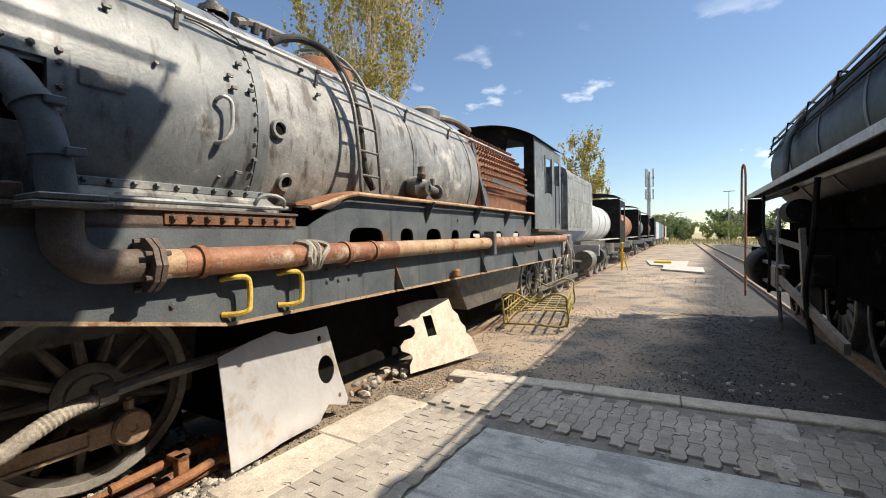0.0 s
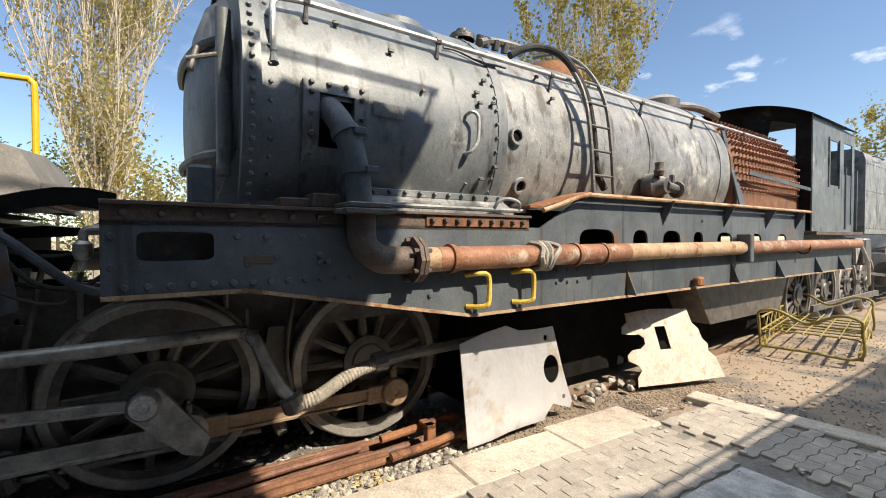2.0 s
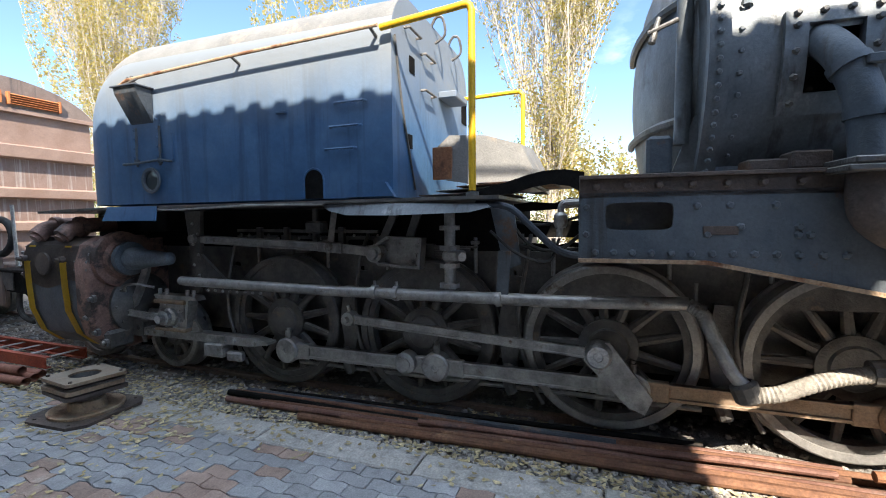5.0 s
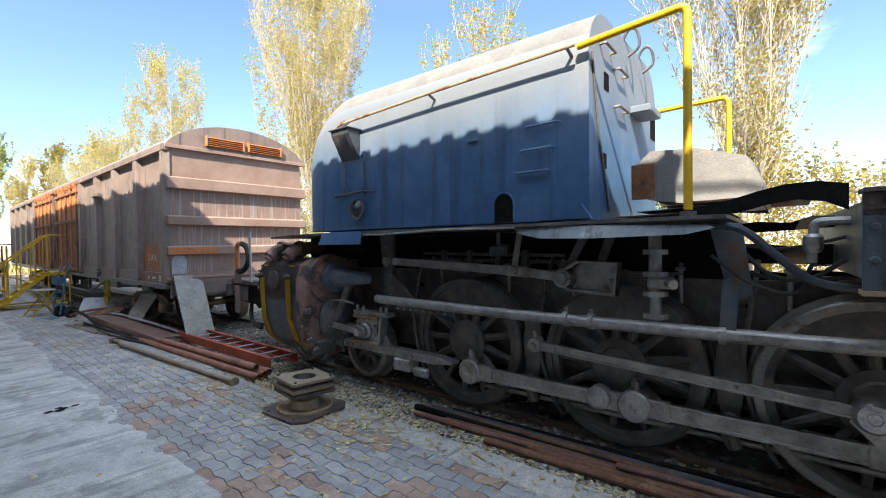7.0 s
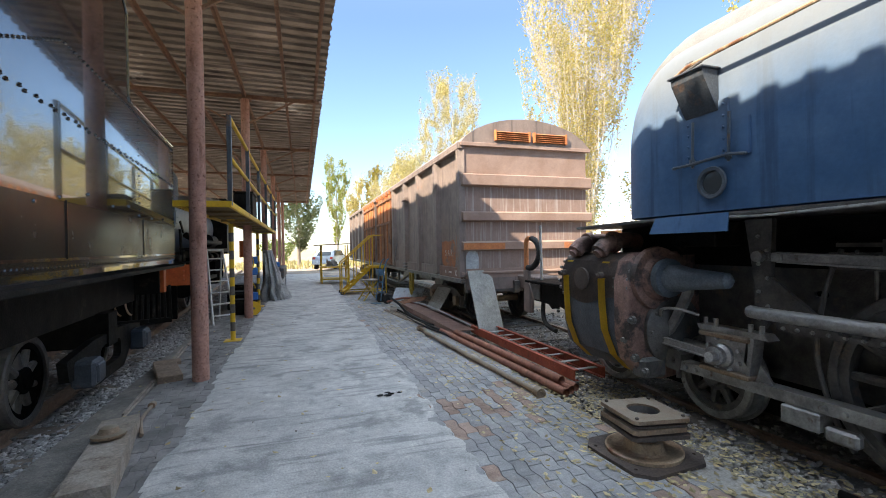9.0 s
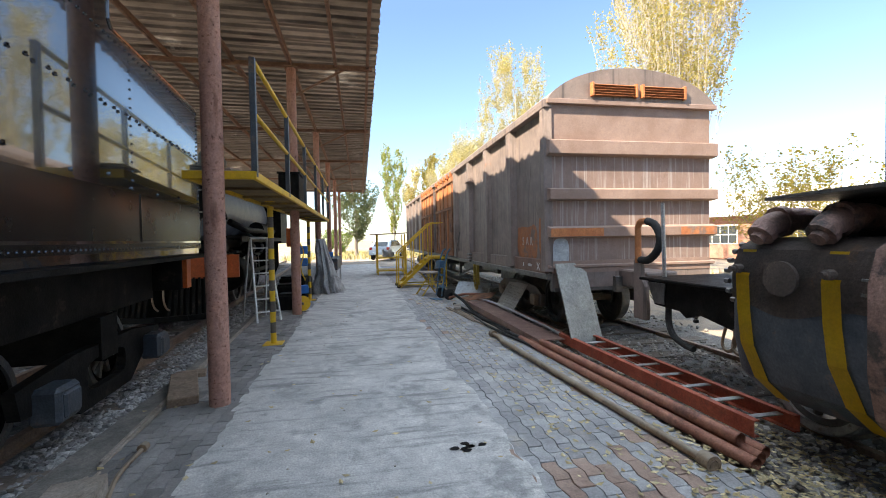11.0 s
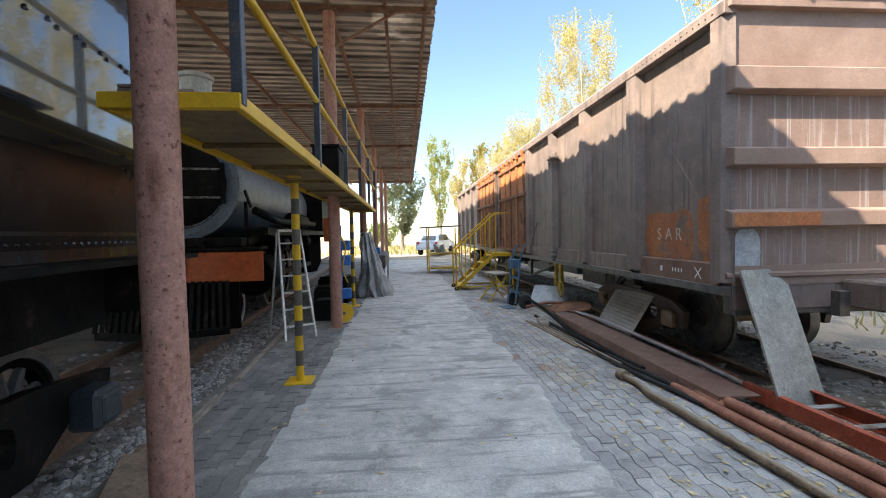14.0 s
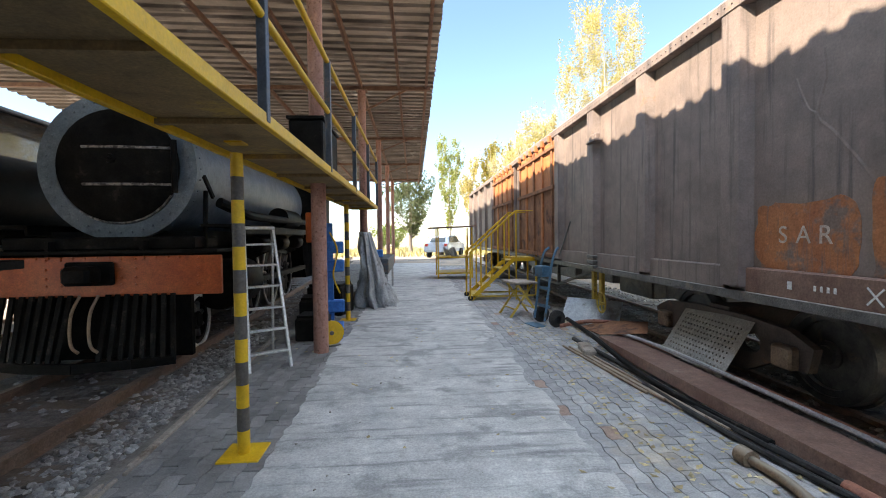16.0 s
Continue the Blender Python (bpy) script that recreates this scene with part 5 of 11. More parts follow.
def wheel_meshes(r, spokes, counter=True):
    """Meshes of a spoked wheel about the x axis: tyre, rim with spokes and boss, counterweight."""
    bt = B()
    lathe(bt, [(-0.07, r - 0.075), (-0.07, r), (0.06, r - 0.006), (0.075, r - 0.02), (0.075, r - 0.075), (-0.07, r - 0.075)], (0, 0, 0), (1, 0, 0), 48)
    lathe(bt, [(-0.10, r - 0.02), (-0.10, r + 0.026), (-0.07, r + 0.026), (-0.07, r - 0.02)], (0, 0, 0), (1, 0, 0), 48)
    bs = B()
    lathe(bs, [(-0.05, r - 0.13), (-0.05, r - 0.075), (0.05, r - 0.075), (0.05, r - 0.13), (-0.05, r - 0.13)], (0, 0, 0), (1, 0, 0), 48)
    k_ = 1.45 if r > 0.5 else 0.8
    lathe(bs, [(-0.08, 0.0), (-0.08, 0.16 * k_), (0.055, 0.155 * k_), (0.065, 0.135 * k_), (0.065, 0.11 * k_), (0.085, 0.10 * k_), (0.085, 0.0)], (0, 0, 0), (1, 0, 0), 28)
    for k in range(spokes):
        a = math.tau * (k + 0.5) / spokes
        d = Vector((0, math.cos(a), math.sin(a)))
        rod(bs, d * 0.12, d * (r - 0.10), 0.036, 8, 0.024)
    bc = None
    if counter:
        bc = B()
        pts = [((r - 0.12) * math.cos(a), (r - 0.12) * math.sin(a)) for a in lin(math.radians(75), math.radians(165), 12)]
        plate(bc, pts, 0.09, lambda a_, b_, d: (-0.04 + d, a_, b_))
    return bt, bs, bc


def make_wheel(parent, m, r, spokes, label, tyre="tyre", body="grime", counter=True):
    bt, bs, bc = wheel_meshes(r, 0, counter)
    w = part("wheel", bs, body, parent, label)
    w.matrix_local = m
    for k in range(spokes):
        s = new("spoke", spoke_mesh(r))
        s.parent = w
        s.matrix_local = pose(0, 0, 0, 360 * (k + 0.5) / spokes, 0, 0)
    part("tyre", bt, tyre, w)
    if bc:
        part("counterweight", bc, body, w, smooth=False)
    return w


eng = thing("engine_unit", E1, "front engine unit of the stripped locomotive with its blue-grey water tank", "locomotive")
# tank: a long shell with rounded top and rounded front
TW_ = 2.05


def tank_section(y):
    """Cross-section at y: half-plan inset and top height fall away at the rounded front."""
    t = max(0.0, (-4.02 - y) / 0.86)
    top = 3.55 - 1.10 * (1 - math.sqrt(max(0.0, 1 - t * t))) if t < 1 else 2.45
    tp = max(0.0, (-4.45 - y) / 0.43)
    inset = 0.28 * (1 - math.sqrt(max(0.0, 1 - tp * tp)))
    return top, inset


bm = B()
rows = []
for y in [-4.88, -4.865, -4.84, -4.80, -4.74, -4.66, -4.56, -4.44, -4.3, -4.15, -4.02, -3.7, -3.2, -2.6, -2.0, -1.5, -1.09]:
    top, inset = tank_section(y)
    sh = min(0.42, (top - 1.87) * 0.45)
    pts = [(-inset, 1.87), (-inset, top - sh)]
    for k in range(1, 9):
        a = k / 8 * math.pi / 2
        pts.append((-inset - 0.40 * (1 - math.cos(a)), top - sh + sh * math.sin(a)))
    pts = pts + [(-TW_ - x, z) for x, z in pts[::-1]]
    dent = 0.006
    rows.append([bm.verts.new((x + dent * noise.noise((y * 1.3, z * 1.3, 1.0)), y, z)) for x, z in pts])
for a, b in zip(rows, rows[1:]):
    for k in range(len(a) - 1):
        f = bm.faces.new((a[k], b[k], b[k + 1], a[k + 1]))
        if 3 <= k <= len(a) - 5:
            f.material_index = 1
bm.faces.new(rows[0])
bm.faces.new(rows[-1][::-1])
bmesh.ops.recalc_face_normals(bm, faces=bm.faces[:])
tank = part("water_tank", bm, ["tank", "tank_top"], eng, "blue-grey water tank with paler rounded top", smooth=38)
# arched recess, ports, plates
# near-black plate on the side, painted shade of the arched recess
bm = B()
arch = [(-1.93, 1.875), (-1.93, 2.03)] + [(-1.84 + 0.09 * math.cos(a), 2.03 + 0.09 * math.sin(a)) for a in lin(math.pi, 0, 9)][1:-1] + [(-1.75, 2.03), (-1.75, 1.875)]
plate(bm, arch, 0.006, lambda a, b, d: (0.002 + d, a, b))
part("arched_opening", bm, "dark_hole", tank, smooth=False)
bm = B()
tube(bm, [(0.006, -1.94, 1.875), (0.006, -1.94, 2.03)] + [(0.006, -1.84 + 0.10 * math.cos(a), 2.03 + 0.10 * math.sin(a)) for a in lin(math.pi, 0, 9)] + [(0.006, -1.74, 2.03), (0.006, -1.74, 1.875)], 0.009, 6)
part("arch_rim", bm, "tank", tank)
bm = B()
lathe(bm, [(0.0, 0.10), (0.02, 0.13), (0.035, 0.125), (0.035, 0.10), (0.004, 0.095), (0.004, 0)], (0.0, -3.76, 2.10), (1, 0, 0), 24)
prt = part("porthole", bm, "girder", tank, "round steel-rimmed port")
bm = B()
lathe(bm, [(0.0, 0), (0.0, 0.092), (0.004, 0)], (0.008, -3.76, 2.10), (1, 0, 0), 20)
part("port_cover", bm, "glass", prt, "dark port glass")
bm = B()
tube(bm, curve_points([(0.01, -4.12, 2.27), (0.05, -4.10, 2.27), (0.055, -3.95, 2.27), (0.055, -3.62, 2.29), (0.05, -3.50, 2.28), (0.01, -3.48, 2.28)], 4), 0.012, 8)
part("grab_rod", bm, "girder", tank)
for y_ in (-3.92, -3.60):
    bm = B()
    rod(bm, (0.04, y_, 2.24), (0.04, y_ + 0.01, 2.62), 0.011, 8)
    lathe(bm, [(0, 0), (0, 0.022), (0.05, 0.022), (0.05, 0)], (0.04, y_, 2.26), (0, 0, 1), 8)
    part("linkage_rod", bm, "girder", tank)
bm = B()
plate(bm, [(-4.02, 2.30), (-3.62, 2.30), (-3.62, 2.74), (-4.02, 2.74)], 0.012, lambda a, b, d: (0.002 + d, a, b))
bkp = part("backing_plate", bm, "tank", tank, smooth=False)
bm = B()
studs(bm, [(0.014, y, z) for y in (-3.98, -3.66) for z in lin(2.34, 2.7, 5)], (1, 0, 0), 0.014, 0.012)
part("bolts", bm, "tank", bkp)
bm = B()
plate(bm, [(0, 2.98), (0.17, 2.99), (0.16, 2.93), (0.02, 2.68), (0, 2.66)], 0.30, lambda a, b, d: (0.01 + a, -4.0 + d, b))
box(bm, 0.0, 0.20, -4.02, -3.68, 2.985, 3.0, 0.003)
lamp = part("lamp_bracket", bm, "hazard_dark", tank, "dark sheet-metal lamp housing", smooth=False)
bm = B()
rod(bm, (0.06, -3.9, 3.0), (0.06, -3.9, 3.12), 0.016, 8)
rod(bm, (0.12, -3.95, 3.02), (0.12, -3.75, 3.06), 0.012, 6)
part("lamp_fitting", bm, "grime", lamp)
bm = B()
plate(bm, [(-3.55, 2.28), (-3.45, 2.28), (-3.45, 2.55), (-3.55, 2.55)], 0.012, lambda a, b, d: (0.001 + d, a, b))
part("small_door", bm, "tank", tank, smooth=False)
for z, y0 in ((2.28, -1.55), (2.46, -1.5), (2.65, -1.45)):
    bm = B()
    tube(bm, [(0.0, y0 - 0.16, z), (0.03, y0 - 0.15, z), (0.03, y0 + 0.12, z), (0.0, y0 + 0.13, z)], 0.012, 6)
    part("foot_rung", bm, "tank", tank)
bm = B()
box(bm, 0.0, 0.03, -2.2, -2.1, 2.615, 2.635, 0.003)
part("foot_rung", bm, "tank", tank)
bm = B()
plate(bm, [(-1.50, 1.875), (-1.06, 1.875), (-1.14, 1.99), (-1.42, 1.99)], 0.05, lambda a, b, d: (0.004 + d, a, b))
part("foot_plate", bm, "tank", tank, smooth=False)
# handrail along the tank and the yellow posts
bm = B()
tube(bm, [(0.10, -4.05, 3.02), (0.11, -3.9, 3.07), (0.11, -2.5, 3.13), (0.11, -1.15, 3.17)], 0.015, 8)
hr = part("tank_handrail", bm, "rust_edge", eng, "thin rusty handrail")
for y in (-3.9, -2.6, -1.22):
    bm = B()
    rod(bm, (0.0, y, 3.05 + 0.03 * (y + 4)), (0.11, y, 3.09 + 0.03 * (y + 4)), 0.014, 6)
    part("stanchion", bm, "grime", hr)
bm = B()
tube(bm, curve_points([(0.06, -1.15, 3.17), (0.06, -0.6, 3.215), (0.06, -0.46, 3.225), (0.055, -0.425, 3.19), (0.055, -0.42, 3.1), (0.055, -0.42, 2.5), (0.055, -0.42, 1.9)], 6), 0.027, 12)
part("yellow_rail", bm, "yellow", eng, "bright yellow handrail post")
bm = B()
lathe(bm, [(0, 0.05), (0.03, 0.05), (0.03, 0)], (0.055, -0.42, 1.86), (0, 0, 1), 12)
part("post_foot", bm, "grime", eng)
bm = B()
tube(bm, curve_points([(-1.9, -1.10, 3.10), (-1.9, -0.5, 3.12), (-1.9, -0.40, 3.10), (-1.9, -0.38, 3.0), (-1.9, -0.38, 2.45)], 6), 0.025, 10)
part("yellow_rail", bm, "yellow", eng, "bright yellow handrail post")
# rear face fittings
# flat black panels in place of shaded openings
bm = B()
for x, z, w, h in ((-0.36, 3.02, 0.09, 0.14), (-0.30, 2.36, 0.08, 0.12), (-1.86, 2.96, 0.16, 0.30)):
    box(bm, x - w, x + w * 0.2, -1.092, -1.084, z - h / 2, z + h / 2)
part("end_opening", bm, "dark_hole", tank, smooth=False)
for x, z in ((-0.7, 3.18), (-0.7, 2.86), (-0.35, 3.28)):
    bm = B()
    tube(bm, [(x - 0.15, -1.09, z), (x - 0.15, -1.04, z), (x + 0.1, -1.04, z), (x + 0.1, -1.09, z)], 0.012, 6)
    part("end_rung", bm, "grime", tank)
bm = B()
box(bm, -1.45, -1.05, -1.09, -0.90, 2.90, 2.97, 0.01)
part("end_box", bm, "tank", tank)
for x in (-0.9, -1.4):
    bm = B()
    tube(bm, curve_points([(x, -1.12, 3.5), (x, -1.05, 3.62), (x, -0.98, 3.6), (x, -0.96, 3.45), (x, -1.06, 3.38)], 4), 0.014, 6)
    part("end_handle", bm, "grime", tank)
bm = B()
tube(bm, curve_points([(-0.05, -1.08, 3.15), (-0.18, -1.08, 2.6), (-0.42, -1.08, 1.95)], 5), 0.009, 6)
part("end_wire", bm, "grime", tank)
# battered sheet box behind the tank
bm = B()
rows = []
for y, z0, z1 in ((-0.86, 2.06, 2.30), (-0.76, 2.0, 2.38), (-0.45, 1.97, 2.38), (-0.16, 1.94, 2.28), (-0.06, 1.94, 2.08)):
    rows.append([bm.verts.new((x, y + 0.05 * noise.noise((x, y, z)), z + 0.04 * noise.noise((x * 2, y * 2, 3)))) for x, z in ((-0.30, z0), (-0.36, z1), (-1.0, z1 + 0.05), (-1.6, z1), (-1.7, z0))])
for a, b in zip(rows, rows[1:]):
    for k in range(4):
        bm.faces.new((a[k], b[k], b[k + 1], a[k + 1]))
bm.faces.new(rows[0])
bm.faces.new(rows[-1][::-1])
bmesh.ops.recalc_face_normals(bm, faces=bm.faces[:])
part("sand_box", bm, "tank_top", eng, "battered pale sheet-metal box", smooth=False)
bm = B()
box(bm, -0.33, -0.30, -0.87, -0.70, 2.02, 2.29, 0.004, pose(0, 0, 0.0, 0, 0, 0))
part("rust_end", bm, "rust", eng)
for y0, y1, x0, z, tx, rz, mk in ((-0.95, -0.25, -1.5, 1.88, 2, 2, "beam"), (-0.80, -0.02, -1.3, 1.915, 5, -5, "light_grey"), (-0.62, 0.10, -1.2, 1.945, 3, 7, "rust"), (-0.45, 0.22, -1.4, 1.965, 2, -3, "beam")):
    bm = B()
    box(bm, x0, -0.18, y0, y1, z, z + 0.008, 0.002, pose(0, 0, 0, 0, 0, 0))
    for v in bm.verts:
        v.co.z += math.radians(tx) * (v.co.y - y0) * 0.6
        v.co.x += math.radians(rz) * (v.co.y - y0)
    part("loose_sheet", bm, mk, eng, "loose rusty sheet lying on the deck", smooth=False)
# arched end plate, crossing bars, elbow valve and wires where the two units meet
bm = B()
plate(bm, [(-0.62, 1.865), (-0.2, 1.955), (-0.05, 2.0), (0.08, 2.03), (0.22, 2.035), (0.36, 2.01), (0.36, 1.86), (0.26, 1.915), (0.14, 1.935), (0.0, 1.915), (-0.16, 1.87), (-0.6, 1.845)], 0.02, lambda a, b, d: (-0.06 + d, a, b))
part("arched_plate", bm, "semi_black", eng, "dark arched plate over the pivot", smooth=False)
for x, z0, z1, dz in ((-0.72, 1.735, 1.80, 0.05), (-0.80, 1.52, 1.655, 0.0), (-0.9, 1.30, 1.44, 0.02)):
    bm = B()
    plate(bm, [(-0.36, z0), (0.45, z0 + dz), (0.45, z1 + dz), (0.22, z1 + dz + 0.012), (0.1, z1 + 0.5 * dz - 0.008), (-0.1, z1 + 0.3 * dz + 0.015), (-0.36, z1)], 0.05, lambda a, b, d: (x + d, a, b))
    part("pivot_bar", bm, "semi_black", eng, smooth=False)
bm = B()
tube(bm, curve_points([(-0.04, 0.40, 1.80), (-0.03, 0.27, 1.80), (-0.02, 0.215, 1.785), (-0.02, 0.205, 1.72), (-0.02, 0.20, 1.56)], 5), 0.024, 10)
lathe(bm, [(0, 0), (0, 0.035), (0.03, 0.048), (0.09, 0.048), (0.11, 0.03), (0.11, 0)], (-0.02, 0.205, 1.62), (0, 0, 1), 12)
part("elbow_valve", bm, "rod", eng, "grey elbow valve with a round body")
for k, pts in enumerate(([(0.0, -0.30, 1.60), (0.02, -0.1, 1.44), (0.0, 0.12, 1.38), (-0.02, 0.2, 1.55)], [(-0.1, -0.22, 1.74), (-0.06, -0.02, 1.50), (-0.08, 0.18, 1.46), (-0.1, 0.35, 1.58)], [(-0.2, -0.3, 1.70), (-0.16, 0.05, 1.64), (-0.2, 0.4, 1.72)], [(-0.3, -0.25, 1.50), (-0.25, 0.1, 1.44), (-0.3, 0.42, 1.47)])):
    bm = B()
    tube(bm, curve_points(pts, 6), 0.011 + 0.003 * (k % 2), 6)
    part("loose_wire", bm, "rubber", eng)
# running plate and valance
bm = B()
pl = [(-5.35, 1.80), (-4.9, 1.815), (-4.0, 1.83), (-3.0, 1.832), (-2.0, 1.835), (-1.2, 1.84), (-0.2, 1.845)]
plate(bm, pl + [(a, za - 0.025) for a, za in pl[::-1]], 2.22, lambda a, b, d: (-2.06 + d, a, b + 0.0125))
part("running_plate", bm, "grime", eng)
bm = B()
plate(bm, [(-1.70, 1.825), (-1.0, 1.815), (-0.30, 1.80), (-0.26, 1.775), (-0.42, 1.738), (-1.0, 1.722), (-1.42, 1.728), (-1.60, 1.765)], 0.008, lambda a, b, d: (0.13 + d + (1.82 - b) * 0.6 + 0.02 * math.sin(a * 5), a, b))
part("bent_valance", bm, "smokebox", eng, "bent grey valance strip", smooth=False)
bm = B()
tube(bm, [(0.17, -4.15, 1.81), (0.16, -3.2, 1.80), (0.17, -2.4, 1.825), (0.15, -1.65, 1.82)], 0.010, 6)
part("plate_edge", bm, "rod", eng)
bm = B()
plate(bm, [(-4.18, 1.84), (-3.50, 1.84), (-3.48, 1.70), (-4.22, 1.70)], 0.012, lambda a, b, d: (0.17 + d + (1.84 - b) * 0.25, a, b))
part("hanging_sheet", bm, "tank", eng, "blue-grey sheet hanging from the running plate", smooth=False)
bm = B()
tube(bm, curve_points([(0.02, -0.4, 1.80), (0.05, -0.15, 1.77), (0.03, 0.02, 1.62), (0.0, 0.2, 1.46), (-0.05, 0.42, 1.42), (-0.2, 0.6, 1.45)], 6), 0.026, 10)
part("brake_hose", bm, "hazard_dark", eng, "sagging blue-black hose")
bm = B()
plate(bm, [(-0.32, 1.80), (-0.14, 1.80), (-0.08, 1.35), (-0.2, 1.30)], 0.02, lambda a, b, d: (-0.08 + d, a, b))
plate(bm, [(-0.24, 1.45), (-0.15, 1.45), (-0.17, 1.08), (-0.26, 1.08)], 0.016, lambda a, b, d: (-0.03 + d, a, b))
part("hanger_bracket", bm, "girder", eng, smooth=False)
# frames
for x in (-0.70, -1.58):
    bm = B()
    hl = [oval(y, 1.2, 0.10, 0.05, 10, 3) for y in (-3.4, -1.77, -0.2)]
    plate(bm, [(-5.4, 0.6), (-4.6, 0.45), (-3.2, 0.45), (-3.0, 0.42), (2.9, 0.42), (3.0, 1.25), (2.2, 1.38), (-0.2, 1.40), (-0.4, 1.62), (-5.3, 1.62)], 0.03, lambda a, b, d: (x + d, a, b), hl)
    part("main_frame", bm, "grime", eng, smooth=False)
bm = B()
for y in (-4.7, -3.2, -1.75, -0.2, 1.3, 2.7):
    box(bm, -1.56, -0.70, y - 0.03, y + 0.03, 0.6, 1.55)
part("frame_stay", bm, "grime", eng, smooth=False)
# black filler added behind the wheels to close bright gaps as shade
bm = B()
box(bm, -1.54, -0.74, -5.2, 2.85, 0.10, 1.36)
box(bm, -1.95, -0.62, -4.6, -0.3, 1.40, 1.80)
part("inner_frame", bm, "dark_hole", eng, "near-black filler boxes added for shade under the tank", smooth=False)
bm = B()
for y0, y1 in ((-3.3, -2.75), (-2.7, -2.05), (-2.0, -1.5)):
    plate(bm, [(y0, 1.40), (y1, 1.40), (y1, 1.53), (y0, 1.53)], 0.02, lambda a, b, d: (-0.60 + d, a, b), [oval((y0 + y1) / 2, 1.465, 0.30, 0.06, 12, 4)])
part("weigh_shaft_bracket", bm, "grime", eng, smooth=False)
# coupled wheels
WX = -0.50
WY = [-2.58, -1.02, 0.54, 2.09]
for i, y in enumerate(WY):
    for x, f in ((WX, 1), (-1.62, -1)):
        m = pose(x, y, 0.665, 0, 0, 0 if f > 0 else 180) @ pose(0, 0, 0, -28 if f > 0 else 40, 0, 0)
        make_wheel(eng, m, 0.665, 13, "grimy spoked driving wheel", ("grime", "grime", "tyre", "tyre")[i])
for y in WY:
    bm = B()
    rod(bm, (WX, y, 0.665), (-1.62, y, 0.665), 0.09, 12)
    part("axle", bm, "grime", eng)
PIN = (0.17, -0.25)
PX = -0.30
pins = [(y + PIN[0], 0.665 + PIN[1]) for y in WY]
for k, (y, z) in enumerate(pins):
    bm = B()
    lathe(bm, [(-0.14, 0.06), (0.0, 0.06), (0.0, 0.125), (0.10, 0.125), (0.115, 0.11), (0.115, 0.03), (0.105, 0.025), (0.105, 0)], (PX - 0.05, y, z), (1, 0, 0), 28)
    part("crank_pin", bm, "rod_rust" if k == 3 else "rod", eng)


def fluted(bm, p, q, h, w=0.055, web=0.022, lip=0.024):
    """A rod of I-section: thin web with a lip along both edges."""
    p, q = Vector(p), Vector(q)
    bar(bm, p, q, web, h)
    for s in (-1, 1):
        bar(bm, p + Vector((0, 0, s * (h / 2 - lip / 2))), q + Vector((0, 0, s * (h / 2 - lip / 2))), w, lip, (0, 0, 1), 0, 0.003)


for k in range(3):
    (ya, za), (yb, zb) = pins[k], pins[k + 1]
    bm = B()
    fluted(bm, (PX + 0.005, ya + 0.22, za), (PX + 0.005, yb - 0.22, zb), 0.125)
    for y, z, s in ((ya, za, 1), (yb, zb, -1)):
        bar(bm, (PX + 0.005, y + s * 0.08, z), (PX + 0.005, y + s * 0.25, z), 0.06, 0.15, (0, 0, 1), 0, 0.008)
        rod(bm, (PX + 0.005, y, z + 0.10), (PX + 0.005, y, z + 0.19), 0.032, 10)
        rod(bm, (PX + 0.005, y, z + 0.19), (PX + 0.005, y, z + 0.215), 0.02, 8)
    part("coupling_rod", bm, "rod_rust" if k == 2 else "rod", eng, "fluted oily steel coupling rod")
bm = B()
lathe(bm, [(-0.05, 0.0), (-0.05, 0.095), (0.06, 0.095), (0.075, 0.06), (0.09, 0.06), (0.09, 0)], (PX + 0.03, pins[1][0] - 0.27, pins[1][1] + 0.02), (1, 0, 0), 20)
part("knuckle_pin", bm, "rod", eng)
# return crank and eccentric rod
ry, rz = 0.47, 0.69
bm = B()
plate(bm, [(ry - 0.06, rz + 0.08), (ry + 0.08, rz + 0.09), (pins[2][0] + 0.13, pins[2][1] - 0.02), (pins[2][0] + 0.08, pins[2][1] - 0.14), (pins[2][0] - 0.03, pins[2][1] - 0.10), (ry - 0.10, rz - 0.06)], 0.06, lambda a, b, d: (PX + 0.08 + d, a, b))
part("return_crank", bm, "rod", eng, smooth=False)
bm = B()
lathe(bm, [(0, 0), (0, 0.10), (0.10, 0.095), (0.13, 0.075), (0.135, 0.035), (0.125, 0.03), (0.125, 0)], (PX + 0.09, ry, rz), (1, 0, 0), 24)
part("return_pin", bm, "pin", eng, "bright worn steel pin cap")
bm = B()
fluted(bm, (PX + 0.13, ry - 0.08, rz), (PX + 0.11, -1.52, 0.795), 0.075, 0.04, 0.016, 0.016)
bar(bm, (PX + 0.11, -1.64, 0.805), (PX + 0.11, -1.46, 0.79), 0.05, 0.08, (0, 0, 1), 0, 0.006)
rod(bm, (PX + 0.11, -1.62, 0.80), (PX + 0.11, -1.66, 0.92), 0.016, 8)
rod(bm, (PX + 0.14, -1.645, 0.80), (PX + 0.21, -1.645, 0.80), 0.03, 8)
lathe(bm, [(-0.04, 0), (-0.04, 0.07), (0.05, 0.06), (0.05, 0)], (PX + 0.11, -1.64, 0.805), (1, 0, 0), 14)
part("eccentric_rod", bm, "rod", eng)
